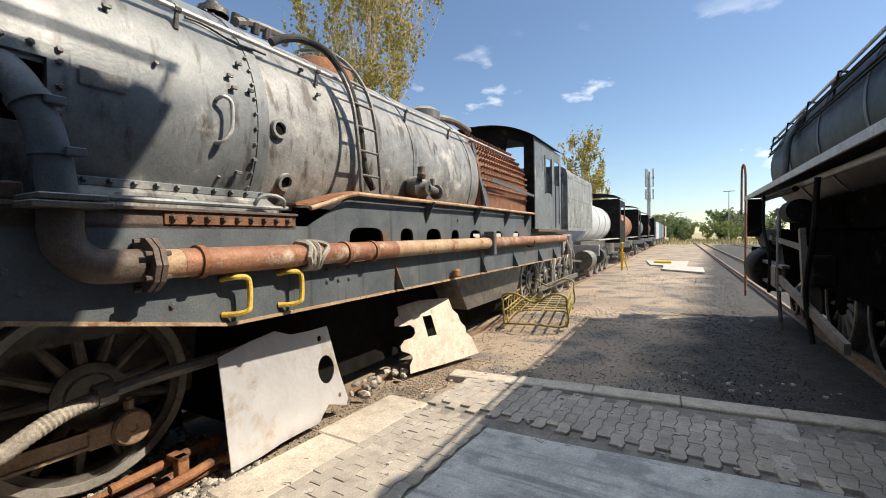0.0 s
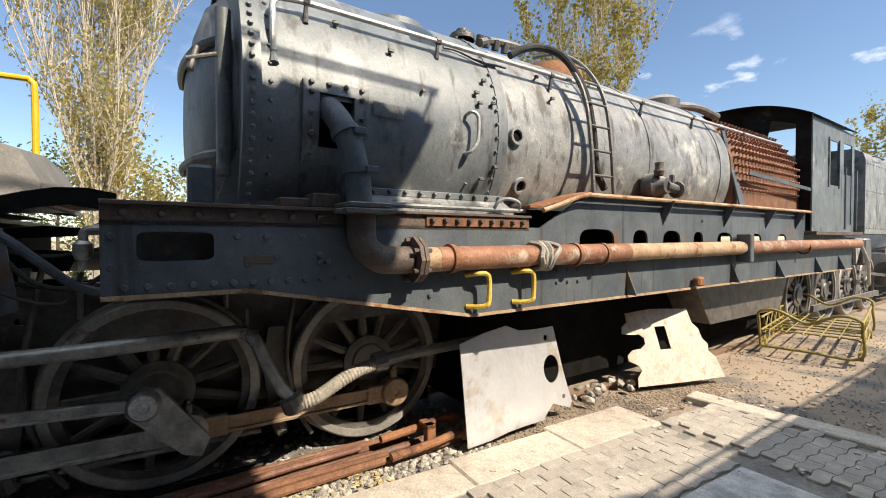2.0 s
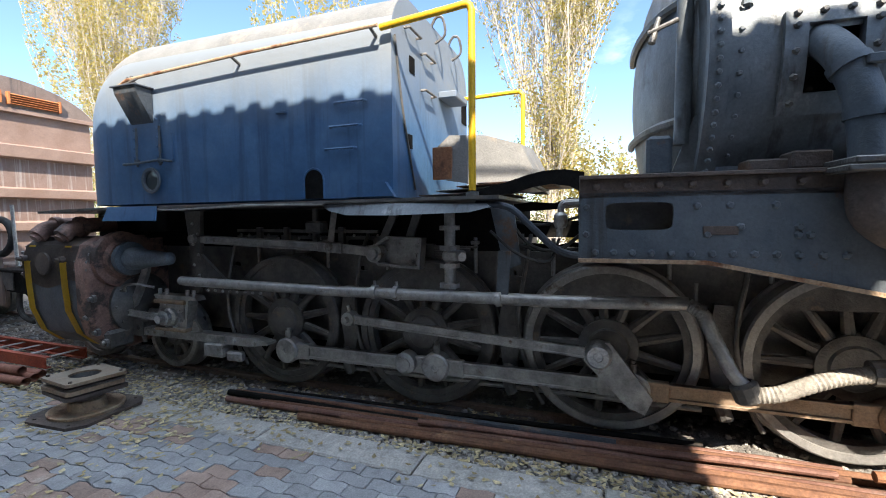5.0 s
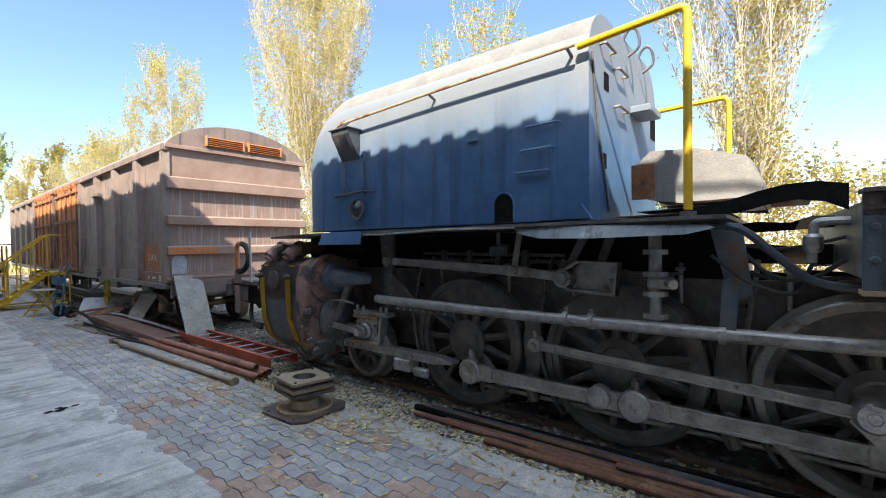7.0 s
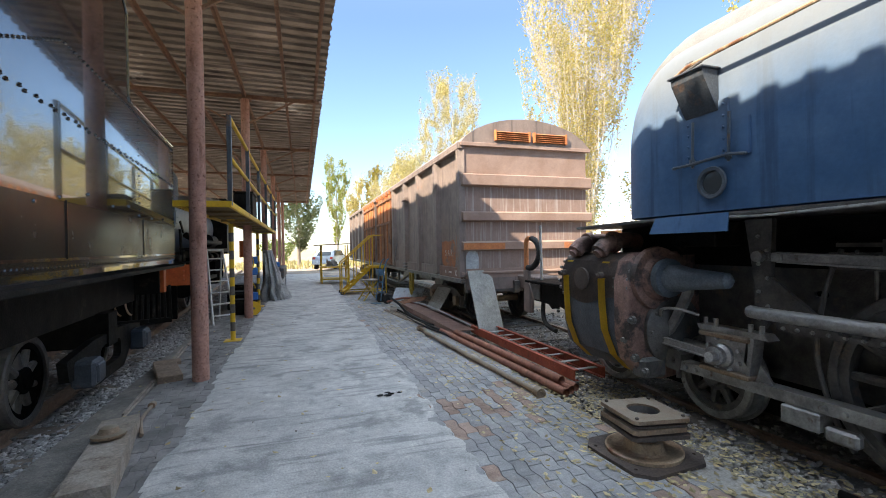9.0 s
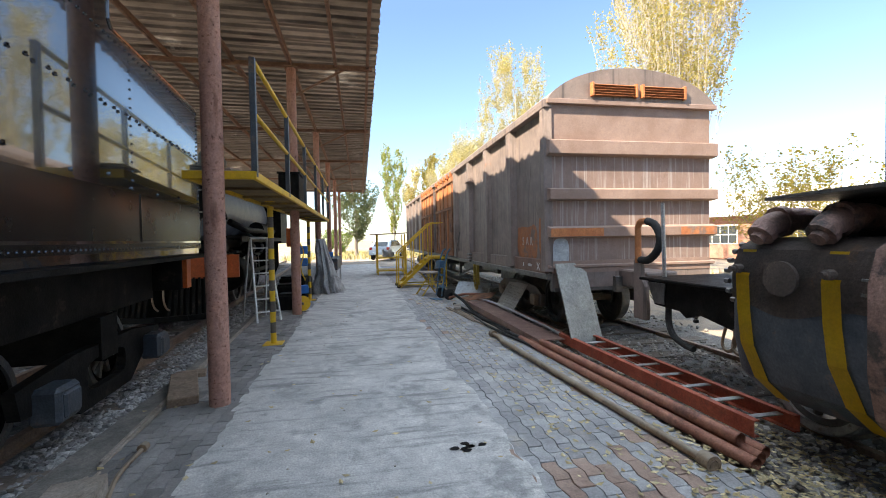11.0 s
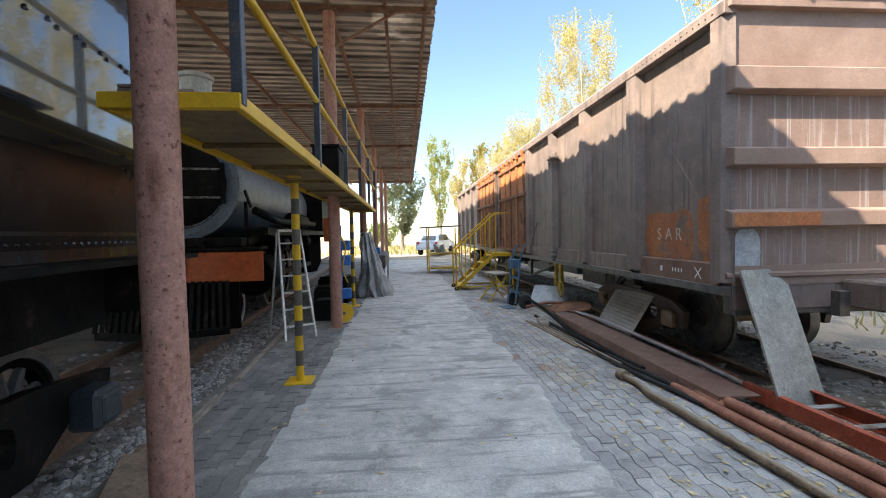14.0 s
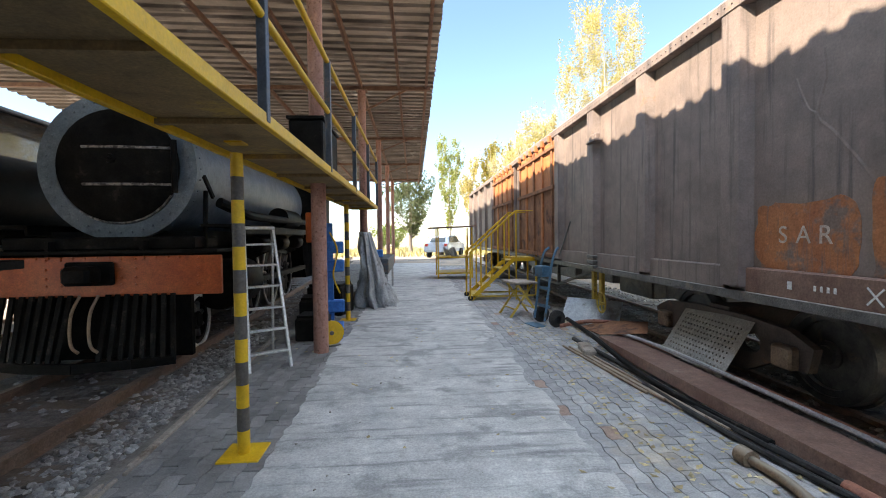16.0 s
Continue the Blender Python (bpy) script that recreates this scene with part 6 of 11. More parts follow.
# expansion link bracket
bm = B()
lb = [(-1.50, 1.37), (-1.40, 1.275), (-1.0, 1.255), (-0.975, 1.525), (-1.32, 1.54), (-1.47, 1.44)]
cy_, cz_ = -1.2, 1.40
inner_ = [(cy_ + (a - cy_) * 0.91, cz_ + (b - cz_) * 0.82) for a, b in lb]
plate(bm, lb, 0.11, lambda a, b, d: (-0.40 + d, a, b), [inner_])
plate(bm, [(cy_ + (a - cy_) * 0.99, cz_ + (b - cz_) * 0.98) for a, b in lb], 0.014, lambda a, b, d: (-0.415 + d, a, b))
link = part("link_bracket", bm, "rod", eng, "open cast link bracket", smooth=False)
bm = B()
lathe(bm, [(0, 0), (0, 0.085), (0.10, 0.08), (0.11, 0.055), (0.14, 0.05), (0.14, 0.025), (0.13, 0)], (-0.38, -1.44, 1.385), (1, 0, 0), 20)
part("link_trunnion", bm, "rod", link)
for y, z in ((-1.10, 1.31), (-1.03, 1.31), (-1.06, 1.37), (-1.03, 1.46)):
    bm = B()
    rod(bm, (-0.40, y, z), (-0.32, y, z), 0.022, 6)
    rod(bm, (-0.36, y, z), (-0.345, y, z), 0.03, 8)
    part("bracket_bolt", bm, "rod", link)
bm = B()
fluted(bm, (-0.34, -3.50, 1.495), (-0.34, -2.02, 1.437), 0.085, 0.05, 0.018, 0.018)
bar(bm, (-0.34, -3.66, 1.50), (-0.34, -3.46, 1.493), 0.06, 0.075, (0, 0, 1), 0, 0.008)
bar(bm, (-0.34, -2.06, 1.44), (-0.34, -1.80, 1.425), 0.055, 0.10, (0, 0, 1), 0, 0.008)
bar(bm, (-0.36, -1.84, 1.425), (-0.36, -1.46, 1.39), 0.035, 0.085, (0, 0, 1), 0, 0.006)
lathe(bm, [(0, 0), (0, 0.045), (0.05, 0.04), (0.05, 0.02), (0.06, 0)], (-0.33, -1.93, 1.435), (1, 0, 0), 12)
lathe(bm, [(0, 0), (0, 0.05), (0.07, 0.045), (0.07, 0)], (-0.34, -3.62, 1.50), (1, 0, 0), 12)
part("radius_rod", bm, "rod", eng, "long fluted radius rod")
bm = B()
bar(bm, (-0.34, -1.93, 1.48), (-0.38, -1.90, 1.80), 0.03, 0.05)
part("lifting_link", bm, "rod", eng, smooth=False)
for ya_, yb_ in ((-1.45, -1.28), (-1.18, -1.06)):
    bm = B()
    bar(bm, (-0.44, ya_, 1.45), (-0.46, yb_, 1.80), 0.04, 0.07)
    part("bracket_arm", bm, "grime", eng, smooth=False)
bm = B()
bar(bm, (-0.5, -3.2, 1.585), (-0.5, -1.5, 1.575), 0.03, 0.03)
for y in (-2.9, -2.55, -2.2, -1.9):
    box(bm, -0.52, -0.47, y - 0.03, y + 0.03, 1.45, 1.62, 0.004)
box(bm, -0.50, -0.38, -2.25, -2.05, 1.56, 1.68, 0.02)
rod(bm, (-0.42, -2.15, 1.5), (-0.42, -2.15, 1.8), 0.03, 8)
part("reversing_linkage", bm, "grime", eng, smooth=False)
# long lubricating pipe in front of the wheels
bm = B()
tube(bm, [(-0.06, -3.52, 1.09), (-0.04, -3.45, 1.09), (-0.04, -1.8, 1.075), (-0.04, 0.2, 1.09), (-0.03, 1.02, 1.12)], 0.046, 14)
lp = part("long_pipe", bm, "rod", eng, "long grey pipe along the running gear")
for y in (-1.30, -1.10, -0.24):
    bm = B()
    lathe(bm, [(-0.02, 0.04), (-0.02, 0.062), (0.02, 0.062), (0.02, 0.04)], (-0.04, y, 1.085), (0, 1, 0), 12)
    rod(bm, (-0.04, y, 1.12), (-0.04, y, 1.18), 0.014, 6)
    part("pipe_collar", bm, "rod", lp)
bm = B()
rod(bm, (-0.12, -0.66, 1.12), (-0.12, -0.66, 1.80), 0.045, 12)
for z in (1.16, 1.32, 1.46, 1.62):
    lathe(bm, [(-0.018, 0.04), (-0.018, 0.085), (0.018, 0.085), (0.018, 0.04)], (-0.12, -0.66, z), (0, 0, 1), 10)
box(bm, -0.18, -0.04, -0.70, -0.54, 1.36, 1.44, 0.015)
rod(bm, (-0.05, -0.56, 1.40), (0.0, -0.52, 1.40), 0.035, 10)
part("riser_valve", bm, "rod", eng, "grimy flanged valve riser")
# bandaged hoses hanging at the joint
bm = B()
tube(bm, curve_points([(-0.03, 1.02, 1.12), (0.02, 1.10, 1.06), (0.03, 1.16, 0.92), (0.05, 1.26, 0.72), (0.06, 1.36, 0.60)], 12), 0.042, 12, ridges=0.09)
part("dark_hose", bm, "rod", eng, "ribbed dark hose")
bm = B()
tube(bm, curve_points([(0.06, 1.36, 0.585), (0.08, 1.50, 0.62), (0.08, 1.66, 0.70), (0.07, 1.80, 0.755), (0.04, 1.94, 0.775), (0.02, 2.02, 0.79)], 12), 0.046, 12, ridges=0.10)
part("bandaged_hose", bm, "lagging", eng, "pale bandaged flexible hose")
bm = B()
tube(bm, [(0.02, 1.98, 0.785), (0.0, 2.2, 0.80), (-0.05, 3.3, 0.83)], 0.045, 10)
lathe(bm, [(-0.05, 0.05), (-0.05, 0.075), (0.05, 0.075), (0.05, 0.05)], (0.02, 2.0, 0.785), (0, 1, 0.1), 10)
part("tail_pipe", bm, "grime", eng)
bm = B()
lathe(bm, [(-0.07, 0.05), (-0.05, 0.08), (0.05, 0.08), (0.07, 0.05)], (0.05, 1.34, 0.60), (0, 0.4, -1), 10)
part("hose_clamp", bm, "grime", eng)
bm = B()
rod(bm, (-0.02, 1.06, 1.12), (-0.02, 1.06, 1.26), 0.012, 6)
rod(bm, (-0.02, 1.0, 1.12), (0.02, 1.12, 1.10), 0.03, 8)
part("hose_clamp", bm, "grime", eng)
# brake blocks between the wheels
for y in (-1.80, -0.24, 1.32):
    bm = B()
    plate(bm, [(y - 0.06, 1.05), (y + 0.06, 1.05), (y + 0.10, 0.75), (y + 0.05, 0.38), (y - 0.05, 0.38), (y - 0.10, 0.75)], 0.08, lambda a, b, d: (-0.52 + d, a, b))
    rod(bm, (-0.40, y, 0.42), (-0.30, y, 0.40), 0.06, 10)
    rod(bm, (-0.40, y - 0.02, 0.36), (-0.40, y + 0.03, 0.22), 0.05, 8)
    part("brake_hanger", bm, "grime", eng, smooth=False)
# crosshead, slide bars, valve levers
bm = B()
plate(bm, [(-4.36, 0.455), (-4.28, 0.525), (-2.75, 0.525), (-2.56, 0.50), (-2.56, 0.475), (-2.78, 0.44), (-4.28, 0.44)], 0.12, lambda a, b, d: (-0.29 + d, a, b))
lower = part("slide_bar", bm, "rod", eng, "long lower slide bar", smooth=False)
bm = B()
plate(bm, [(-4.42, 0.43), (-4.27, 0.42), (-4.25, 0.58), (-4.30, 0.63), (-4.42, 0.60)], 0.15, lambda a, b, d: (-0.31 + d, a, b), [oval(-4.34, 0.515, 0.05, 0.06, 10, 3)])
rod(bm, (-0.23, -4.34, 0.34), (-0.23, -4.34, 0.66), 0.024, 8)
part("bar_clevis", bm, "grime", lower, smooth=False)
for y in (-4.2, -4.1, -3.1, -2.98, -2.72):
    bm = B()
    rod(bm, (-0.17, y, 0.482), (-0.145, y, 0.482), 0.02, 6)
    part("bar_bolt", bm, "rod", lower)
bm = B()
plate(bm, [(-4.08, 0.905), (-3.50, 0.905), (-3.46, 0.86), (-4.06, 0.86)], 0.12, lambda a, b, d: (-0.29 + d, a, b))
upper = part("slide_bar", bm, "rod", eng, "short upper slide bar", smooth=False)
for y in (-4.02, -3.92, -3.62, -3.53):
    bm = B()
    rod(bm, (-0.20, y, 0.90), (-0.20, y, 0.965), 0.020, 6)
    part("bar_bolt", bm, "rod", upper)
bm = B()
plate(bm, [(-3.99, 0.535), (-3.62, 0.535), (-3.60, 0.60), (-3.66, 0.66), (-3.64, 0.80), (-3.66, 0.855), (-3.98, 0.855), (-4.00, 0.80), (-3.97, 0.66), (-4.02, 0.60)], 0.05, lambda a, b, d: (-0.22 + d, a, b))
xh = part("crosshead", bm, "rod", eng, "cast steel crosshead", smooth=False)
bm = B()
lathe(bm, [(0, 0.0), (0, 0.098), (0.03, 0.098), (0.05, 0.075), (0.09, 0.07), (0.09, 0.042), (0.16, 0.042), (0.16, 0)], (-0.17, -3.836, 0.675), (1, 0, 0), 20)
part("gudgeon_pin", bm, "pin", xh, "worn bright crosshead pin")
for a in range(8):
    bm = B()
    p = Vector((-0.17, -3.82 + 0.145 * math.cos(a * math.tau / 8 + 0.4), 0.69 + 0.135 * math.sin(a * math.tau / 8 + 0.4)))
    rod(bm, p, p + Vector((0.035, 0, 0)), 0.017, 6)
    part("crosshead_bolt", bm, "pin", xh)
for z0, z1 in ((0.525, 0.565), (0.82, 0.86)):
    bm = B()
    box(bm, -0.31, -0.12, -4.03, -3.59, z0, z1, 0.008)
    part("slipper", bm, "rod_rust", xh)
bm = B()
plate(bm, [(-3.63, 0.55), (-3.60, 0.55), (-3.56, 0.86), (-3.60, 0.86)], 0.12, lambda a, b, d: (-0.27 + d, a, b))
plate(bm, [(-3.58, 0.53), (-3.45, 0.53), (-3.54, 0.66)], 0.03, lambda a, b, d: (-0.22 + d, a, b))
part("crosshead_rib", bm, "rod", xh, smooth=False)
bm = B()
fluted(bm, (-0.11, -4.40, 0.695), (-0.10, -3.92, 0.675), 0.07, 0.035, 0.016, 0.016)
for y, z, r in ((-4.45, 0.70, 0.05), (-3.86, 0.675, 0.075)):
    lathe(bm, [(-0.03, 0), (-0.03, r), (0.03, r), (0.045, r * 0.6), (0.045, 0)], (-0.11, y, z), (1, 0, 0), 16)
part("union_link", bm, "rod", eng, "forged union link")
bm = B()
plate(bm, [(-4.49, 0.68), (-4.41, 0.67), (-4.24, 0.93), (-4.12, 1.16), (-4.10, 1.30), (-4.18, 1.30), (-4.22, 1.15), (-4.34, 0.93)], 0.04, lambda a, b, d: (-0.185 + d, a, b))
part("combination_lever", bm, "rod", eng, "curved combination lever", smooth=False)
bm = B()
rod(bm, (-0.32, -4.5, 0.675), (-0.32, -3.9, 0.675), 0.035, 12)
part("piston_rod", bm, "pin", eng)
bm = B()
tube(bm, curve_points([(-0.10, -4.42, 0.92), (-0.06, -4.36, 1.0), (-0.08, -4.2, 1.02), (-0.16, -4.05, 0.98)], 5), 0.014, 6)
part("oil_pipe", bm, "rod", eng)
bm = B()
plate(bm, [(-3.74, 1.80), (-3.52, 1.80), (-3.54, 1.30), (-3.50, 1.08), (-3.60, 0.92), (-3.68, 0.92), (-3.66, 1.25)], 0.05, lambda a, b, d: (-0.36 + d, a, b))
plate(bm, [(-3.54, 1.34), (-3.20, 1.06), (-2.62, 0.99), (-2.62, 0.93), (-3.50, 0.93)], 0.04, lambda a, b, d: (-0.35 + d, a, b), [oval(-3.34, 1.05, 0.16, 0.08, 10, 3), oval(-3.0, 0.985, 0.2, 0.05, 10, 3)])
gb2 = part("guide_bracket", bm, "grime", eng, "cast guide bracket behind the crosshead", smooth=False)
bm = B()
studs(bm, [(-0.31, -3.63 + 0.07 * (k % 2), 1.0 + 0.11 * k) for k in range(7)] + [(-0.31, -3.45 + 0.1 * k, 0.955) for k in range(8)], (1, 0, 0), 0.018, 0.018)
part("bolts", bm, "rod", gb2)
bm = B()
box(bm, -0.30, -0.14, -3.37, -3.12, 0.30, 0.435, 0.012)
box(bm, -0.26, -0.18, -3.12, -2.92, 0.26, 0.36, 0.02)
part("bar_block", bm, "rod", eng)
# sand pipes, spring hangers and pull rods about the coupled wheels
for y in WY:
    bm = B()
    tube(bm, curve_points([(-0.55, y - 0.62, 1.55), (-0.42, y - 0.64, 1.3), (-0.40, y - 0.70, 0.8), (-0.42, y - 0.60, 0.35), (-0.45, y - 0.50, 0.14)], 5), 0.018, 8)
    part("sand_pipe", bm, "grime", eng, "thin bent sand pipe")
    bm = B()
    for k in range(5):
        w_ = 0.46 - 0.07 * k
        box(bm, -0.66, -0.57, y - w_, y + w_, 1.425 - 0.022 * k, 1.444 - 0.022 * k)
    box(bm, -0.67, -0.56, y - 0.05, y + 0.05, 1.30, 1.46, 0.006)
    part("leaf_spring", bm, "grime", eng, "stack of grimy spring leaves", smooth=False)
    for s_ in (-1, 1):
        bm = B()
        rod(bm, (-0.60, y + s_ * 0.44, 1.20), (-0.60, y + s_ * 0.44, 1.52), 0.018, 8)
        box(bm, -0.64, -0.56, y + s_ * 0.44 - 0.035, y + s_ * 0.44 + 0.035, 1.46, 1.49, 0.004)
        part("spring_hanger", bm, "rod", eng)
bm = B()
rod(bm, (-0.46, -2.4, 0.24), (-0.46, 1.2, 0.25), 0.022, 8)
part("brake_pull_rod", bm, "rod", eng, "long thin brake pull rod")
bm = B()
studs(bm, [(-0.575, y, 1.50 + 0.035 * (k % 2)) for k, y in enumerate(lin(-3.25, -1.55, 14))] + [(-0.66, y, 1.56) for y in lin(-5.1, -0.5, 30)], (1, 0, 0), 0.016, 0.016)
part("rivets", bm, "rod", eng)
# cylinder block with casing
bm = B()
sec = [(-0.85, 1.52), (0.02, 1.52), (0.16, 1.44), (0.22, 1.25), (0.22, 0.75), (0.16, 0.50), (0.02, 0.36), (-0.20, 0.30), (-0.60, 0.34), (-0.85, 0.5)]
st = [(-5.62, 0.86), (-5.56, 0.95), (-5.46, 1.0), (-4.62, 1.0)]
rows = [[bm.verts.new(((x + 0.3) * s - 0.3, y, (z - 0.93) * s + 0.93)) for x, z in sec] for y, s in st]
for a, b in zip(rows, rows[1:]):
    for k in range(len(sec)):
        bm.faces.new((a[k], a[(k + 1) % 10], b[(k + 1) % 10], b[k]))
bm.faces.new(rows[0])
bm.faces.new(rows[-1][::-1])
bmesh.ops.recalc_face_normals(bm, faces=bm.faces[:])
cyl = part("cylinder_casing", bm, "hazard_dark", eng, "dark cylinder casing with yellow stripes", smooth=30)
for y0 in (-5.47, -4.86):
    bm = B()
    pts = [(0.10, 1.475, 0.02), (0.165, 1.44, 0.01), (0.225, 1.25, 0.0), (0.225, 1.0, 0.01), (0.225, 0.75, 0.04), (0.165, 0.50, 0.10), (0.03, 0.355, 0.15)]
    rows = [[bm.verts.new((x + 0.004, y0 + dy + w, z)) for w in (-0.055, 0.055)] for x, z, dy in pts]
    for a, b in zip(rows, rows[1:]):
        bm.faces.new((a[0], a[1], b[1], b[0]))
    bmesh.ops.solidify(bm, geom=bm.faces[:], thickness=0.004)
    part("yellow_stripe", bm, "yellow", cyl, "curved yellow warning stripe", smooth=False)
bm = B()
lathe(bm, [(0, 0), (0, 0.12), (0.025, 0.12), (0.03, 0.085), (0.03, 0)], (0.222, -5.17, 1.25), (1, 0, 0), 20)
for y in (-5.5, -4.86):
    lathe(bm, [(0, 0), (0, 0.035), (0.05, 0.032), (0.055, 0.02), (0.09, 0.02), (0.09, 0)], (0.215, y, 1.30), (1, 0, 0), 10)
part("inspection_cover", bm, "beam", cyl)
bm = B()
rows = [[bm.verts.new((x + 0.006, y, z + 0.004)) for x, z in ((-0.30, 1.52), (0.02, 1.52), (0.11, 1.475), (0.16, 1.44), (0.20, 1.34), (0.22, 1.25), (0.22, 1.03 - 0.05 * math.sin(y * 7)))] for y in lin(-5.56, -4.66, 12)]
for a, b in zip(rows, rows[1:]):
    for k in range(6):
        bm.faces.new((a[k], b[k], b[k + 1], a[k + 1]))
bmesh.ops.solidify(bm, geom=bm.faces[:], thickness=0.012)
part("chest_cover", bm, "beam", cyl, "rust-brown valve chest cover", smooth=30)
for y in (-5.60, -4.70):
    for k in range(9):
        bm = B()
        a_ = -1.2 + 0.28 * k
        rod(bm, (-0.08 + 0.29 * math.cos(a_), y, 1.22 + 0.29 * math.sin(a_)), (-0.08 + 0.29 * math.cos(a_), y + 0.2 * (1 if y > -5 else -0.2), 1.22 + 0.29 * math.sin(a_)), 0.02, 6)
        part("flange_bolt", bm, "grime", cyl)
bm = B()
for k, (y0, y1) in enumerate(((-4.66, -4.52),)):
    rows = [[bm.verts.new(((x + 0.3) * s - 0.3, y, (z - 0.93) * s + 0.93)) for x, z in sec] for y, s in ((y0, 1.03), (y1, 1.03), (y1 + 0.03, 0.98))]
    for a, b in zip(rows, rows[1:]):
        for q in range(10):
            bm.faces.new((a[q], a[(q + 1) % 10], b[(q + 1) % 10], b[q]))
    bm.faces.new(rows[0])
    bm.faces.new(rows[-1][::-1])
bmesh.ops.recalc_face_normals(bm, faces=bm.faces[:])
part("casing_band", bm, "pink_rust", eng, "rusty pinkish band round the cylinder", smooth=30)
bm = B()
lathe(bm, [(0, 0.30), (0.03, 0.31), (0.08, 0.30), (0.08, 0.22), (0.14, 0.20), (0.14, 0)], (-0.12, -4.52, 1.28), (0, 1, 0), 26)
part("valve_cover", bm, "pink_rust", eng)
bm = B()
lathe(bm, [(0, 0.17), (0.05, 0.185), (0.09, 0.18), (0.10, 0.125), (0.22, 0.12), (0.30, 0.10), (0.60, 0.07), (0.66, 0.065), (0.68, 0.04), (0.72, 0.0)], (-0.12, -4.40, 1.29), (0, 1, 0.02), 20)
part("valve_guide", bm, "grey_blue", eng, "blue-grey valve spindle guide")
bm = B()
lathe(bm, [(0, 0.34), (0.05, 0.34), (0.10, 0.24), (0.16, 0.10), (0.16, 0)], (-0.30, -4.50, 0.77), (0, 1, 0), 24)
for a in range(10):
    studs(bm, [(-0.30 + 0.29 * math.cos(a * 0.628), -4.45, 0.77 + 0.29 * math.sin(a * 0.628))], (0, 1, 0), 0.024, 0.03)
part("cylinder_cover", bm, "grime", eng)
for y in (-5.42, -5.0):
    bm = B()
    tube(bm, curve_points([(-0.45, y - 0.05, 1.64), (-0.20, y, 1.66), (0.05, y + 0.02, 1.62), (0.14, y + 0.03, 1.56)], 4), 0.085, 12)
    lathe(bm, [(-0.03, 0.07), (-0.03, 0.115), (0.03, 0.115), (0.03, 0.07)], (-0.05, y, 1.64), (1, 0, -0.1), 12)
    lathe(bm, [(0, 0.09), (0.05, 0.09), (0.05, 0.05), (0.09, 0.05), (0.09, 0)], (0.12, y + 0.03, 1.57), (0.6, 0, -0.5), 10)
    part("relief_valve", bm, "pink_rust", eng, "grimy relief valve on the cylinder")
bm = B()
box(bm, -0.2, 0.10, -4.60, -4.44, 0.32, 0.52, 0.03)
for y, z in ((-4.55, 0.70), (-4.42, 0.55), (-4.30, 0.45), (-4.45, 0.9)):
    lathe(bm, [(0, 0.04), (0.03, 0.04), (0.035, 0.025), (0.06, 0.022), (0.06, 0)], (0.19, y, z), (1, 0, 0), 8)
part("drain_cock", bm, "grime", eng)
# filler added so no sky shows under the running plate
bm = B()
box(bm, -1.9, -0.42, -5.30, -4.45, 1.50, 1.79, 0.01)
box(bm, -1.9, -0.30, -4.45, -4.0, 1.58, 1.80, 0.01)
part("saddle_block", bm, "semi_black", eng, "black filler block added between cylinder and tank", smooth=False)
# leading bogie
for y in (-4.15, -5.45):
    for x in (-0.50, -1.62):
        m = pose(x, y, 0.385)
        make_wheel(eng, m, 0.385, 9, "small grimy bogie wheel", "rod", "grime", False)
bm = B()
box(bm, -0.62, -0.55, -5.9, -3.8, 0.42, 0.60, 0.01)
box(bm, -1.55, -1.48, -5.9, -3.8, 0.42, 0.60, 0.01)
box(bm, -1.5, -0.6, -4.9, -4.6, 0.42, 0.62, 0.01)
part("bogie_truck", bm, "grime", eng)
# front beam, draw gear platform
bm = B()
box(bm, -1.9, -0.35, -7.48, -5.4, 1.02, 1.055, 0.01)
plate(bm, [(-5.5, 1.02), (-7.42, 1.02), (-7.30, 0.74), (-6.9, 0.72), (-6.8, 0.66), (-6.6, 0.72), (-6.2, 0.64), (-5.5, 0.62)], 0.05, lambda a, b, d: (-0.48 + d, a, b))
plate(bm, [(-5.5, 1.02), (-7.42, 1.02), (-7.30, 0.74), (-6.6, 0.72), (-5.5, 0.62)], 0.05, lambda a, b, d: (-1.8 + d, a, b))
fp = part("front_platform", bm, "semi_black", eng, "black front platform over the coupling", smooth=False)
bm = B()
box(bm, -1.3, -0.9, -7.9, -7.4, 0.74, 1.0, 0.03)
box(bm, -1.25, -0.95, -8.1, -7.8, 0.72, 0.98, 0.05)
part("coupler", bm, "grime", fp)
bm = B()
plate(bm, [(-7.86, 0.48), (-7.62, 0.48), (-7.60, 0.62), (-7.64, 0.9), (-7.70, 1.0), (-7.72, 1.24), (-7.86, 1.24)], 0.05, lambda a, b, d: (-0.60 + d, a, b))
part("hose_stand", bm, "wagon", fp, smooth=False)
bm = B()
tube(bm, curve_points([(-0.575, -7.80, 1.20), (-0.575, -7.80, 1.60), (-0.575, -7.79, 1.68), (-0.575, -7.74, 1.735), (-0.575, -7.62, 1.74)], 4), 0.04, 10)
part("orange_elbow", bm, "orange", fp)
bm = B()
tube(bm, curve_points([(-0.575, -7.62, 1.74), (-0.575, -7.47, 1.68), (-0.575, -7.38, 1.52), (-0.575, -7.44, 1.36), (-0.575, -7.60, 1.25), (-0.575, -7.76, 1.24)], 6), 0.045, 12, ridges=0.12)
part("air_hose", bm, "rubber", fp, "ribbed black air hose")
bm = B()
rod(bm, (-0.575, -7.31, 1.06), (-0.57, -7.33, 1.94), 0.022, 8)
part("uncoupling_lever", bm, "galv", fp)
bm = B()
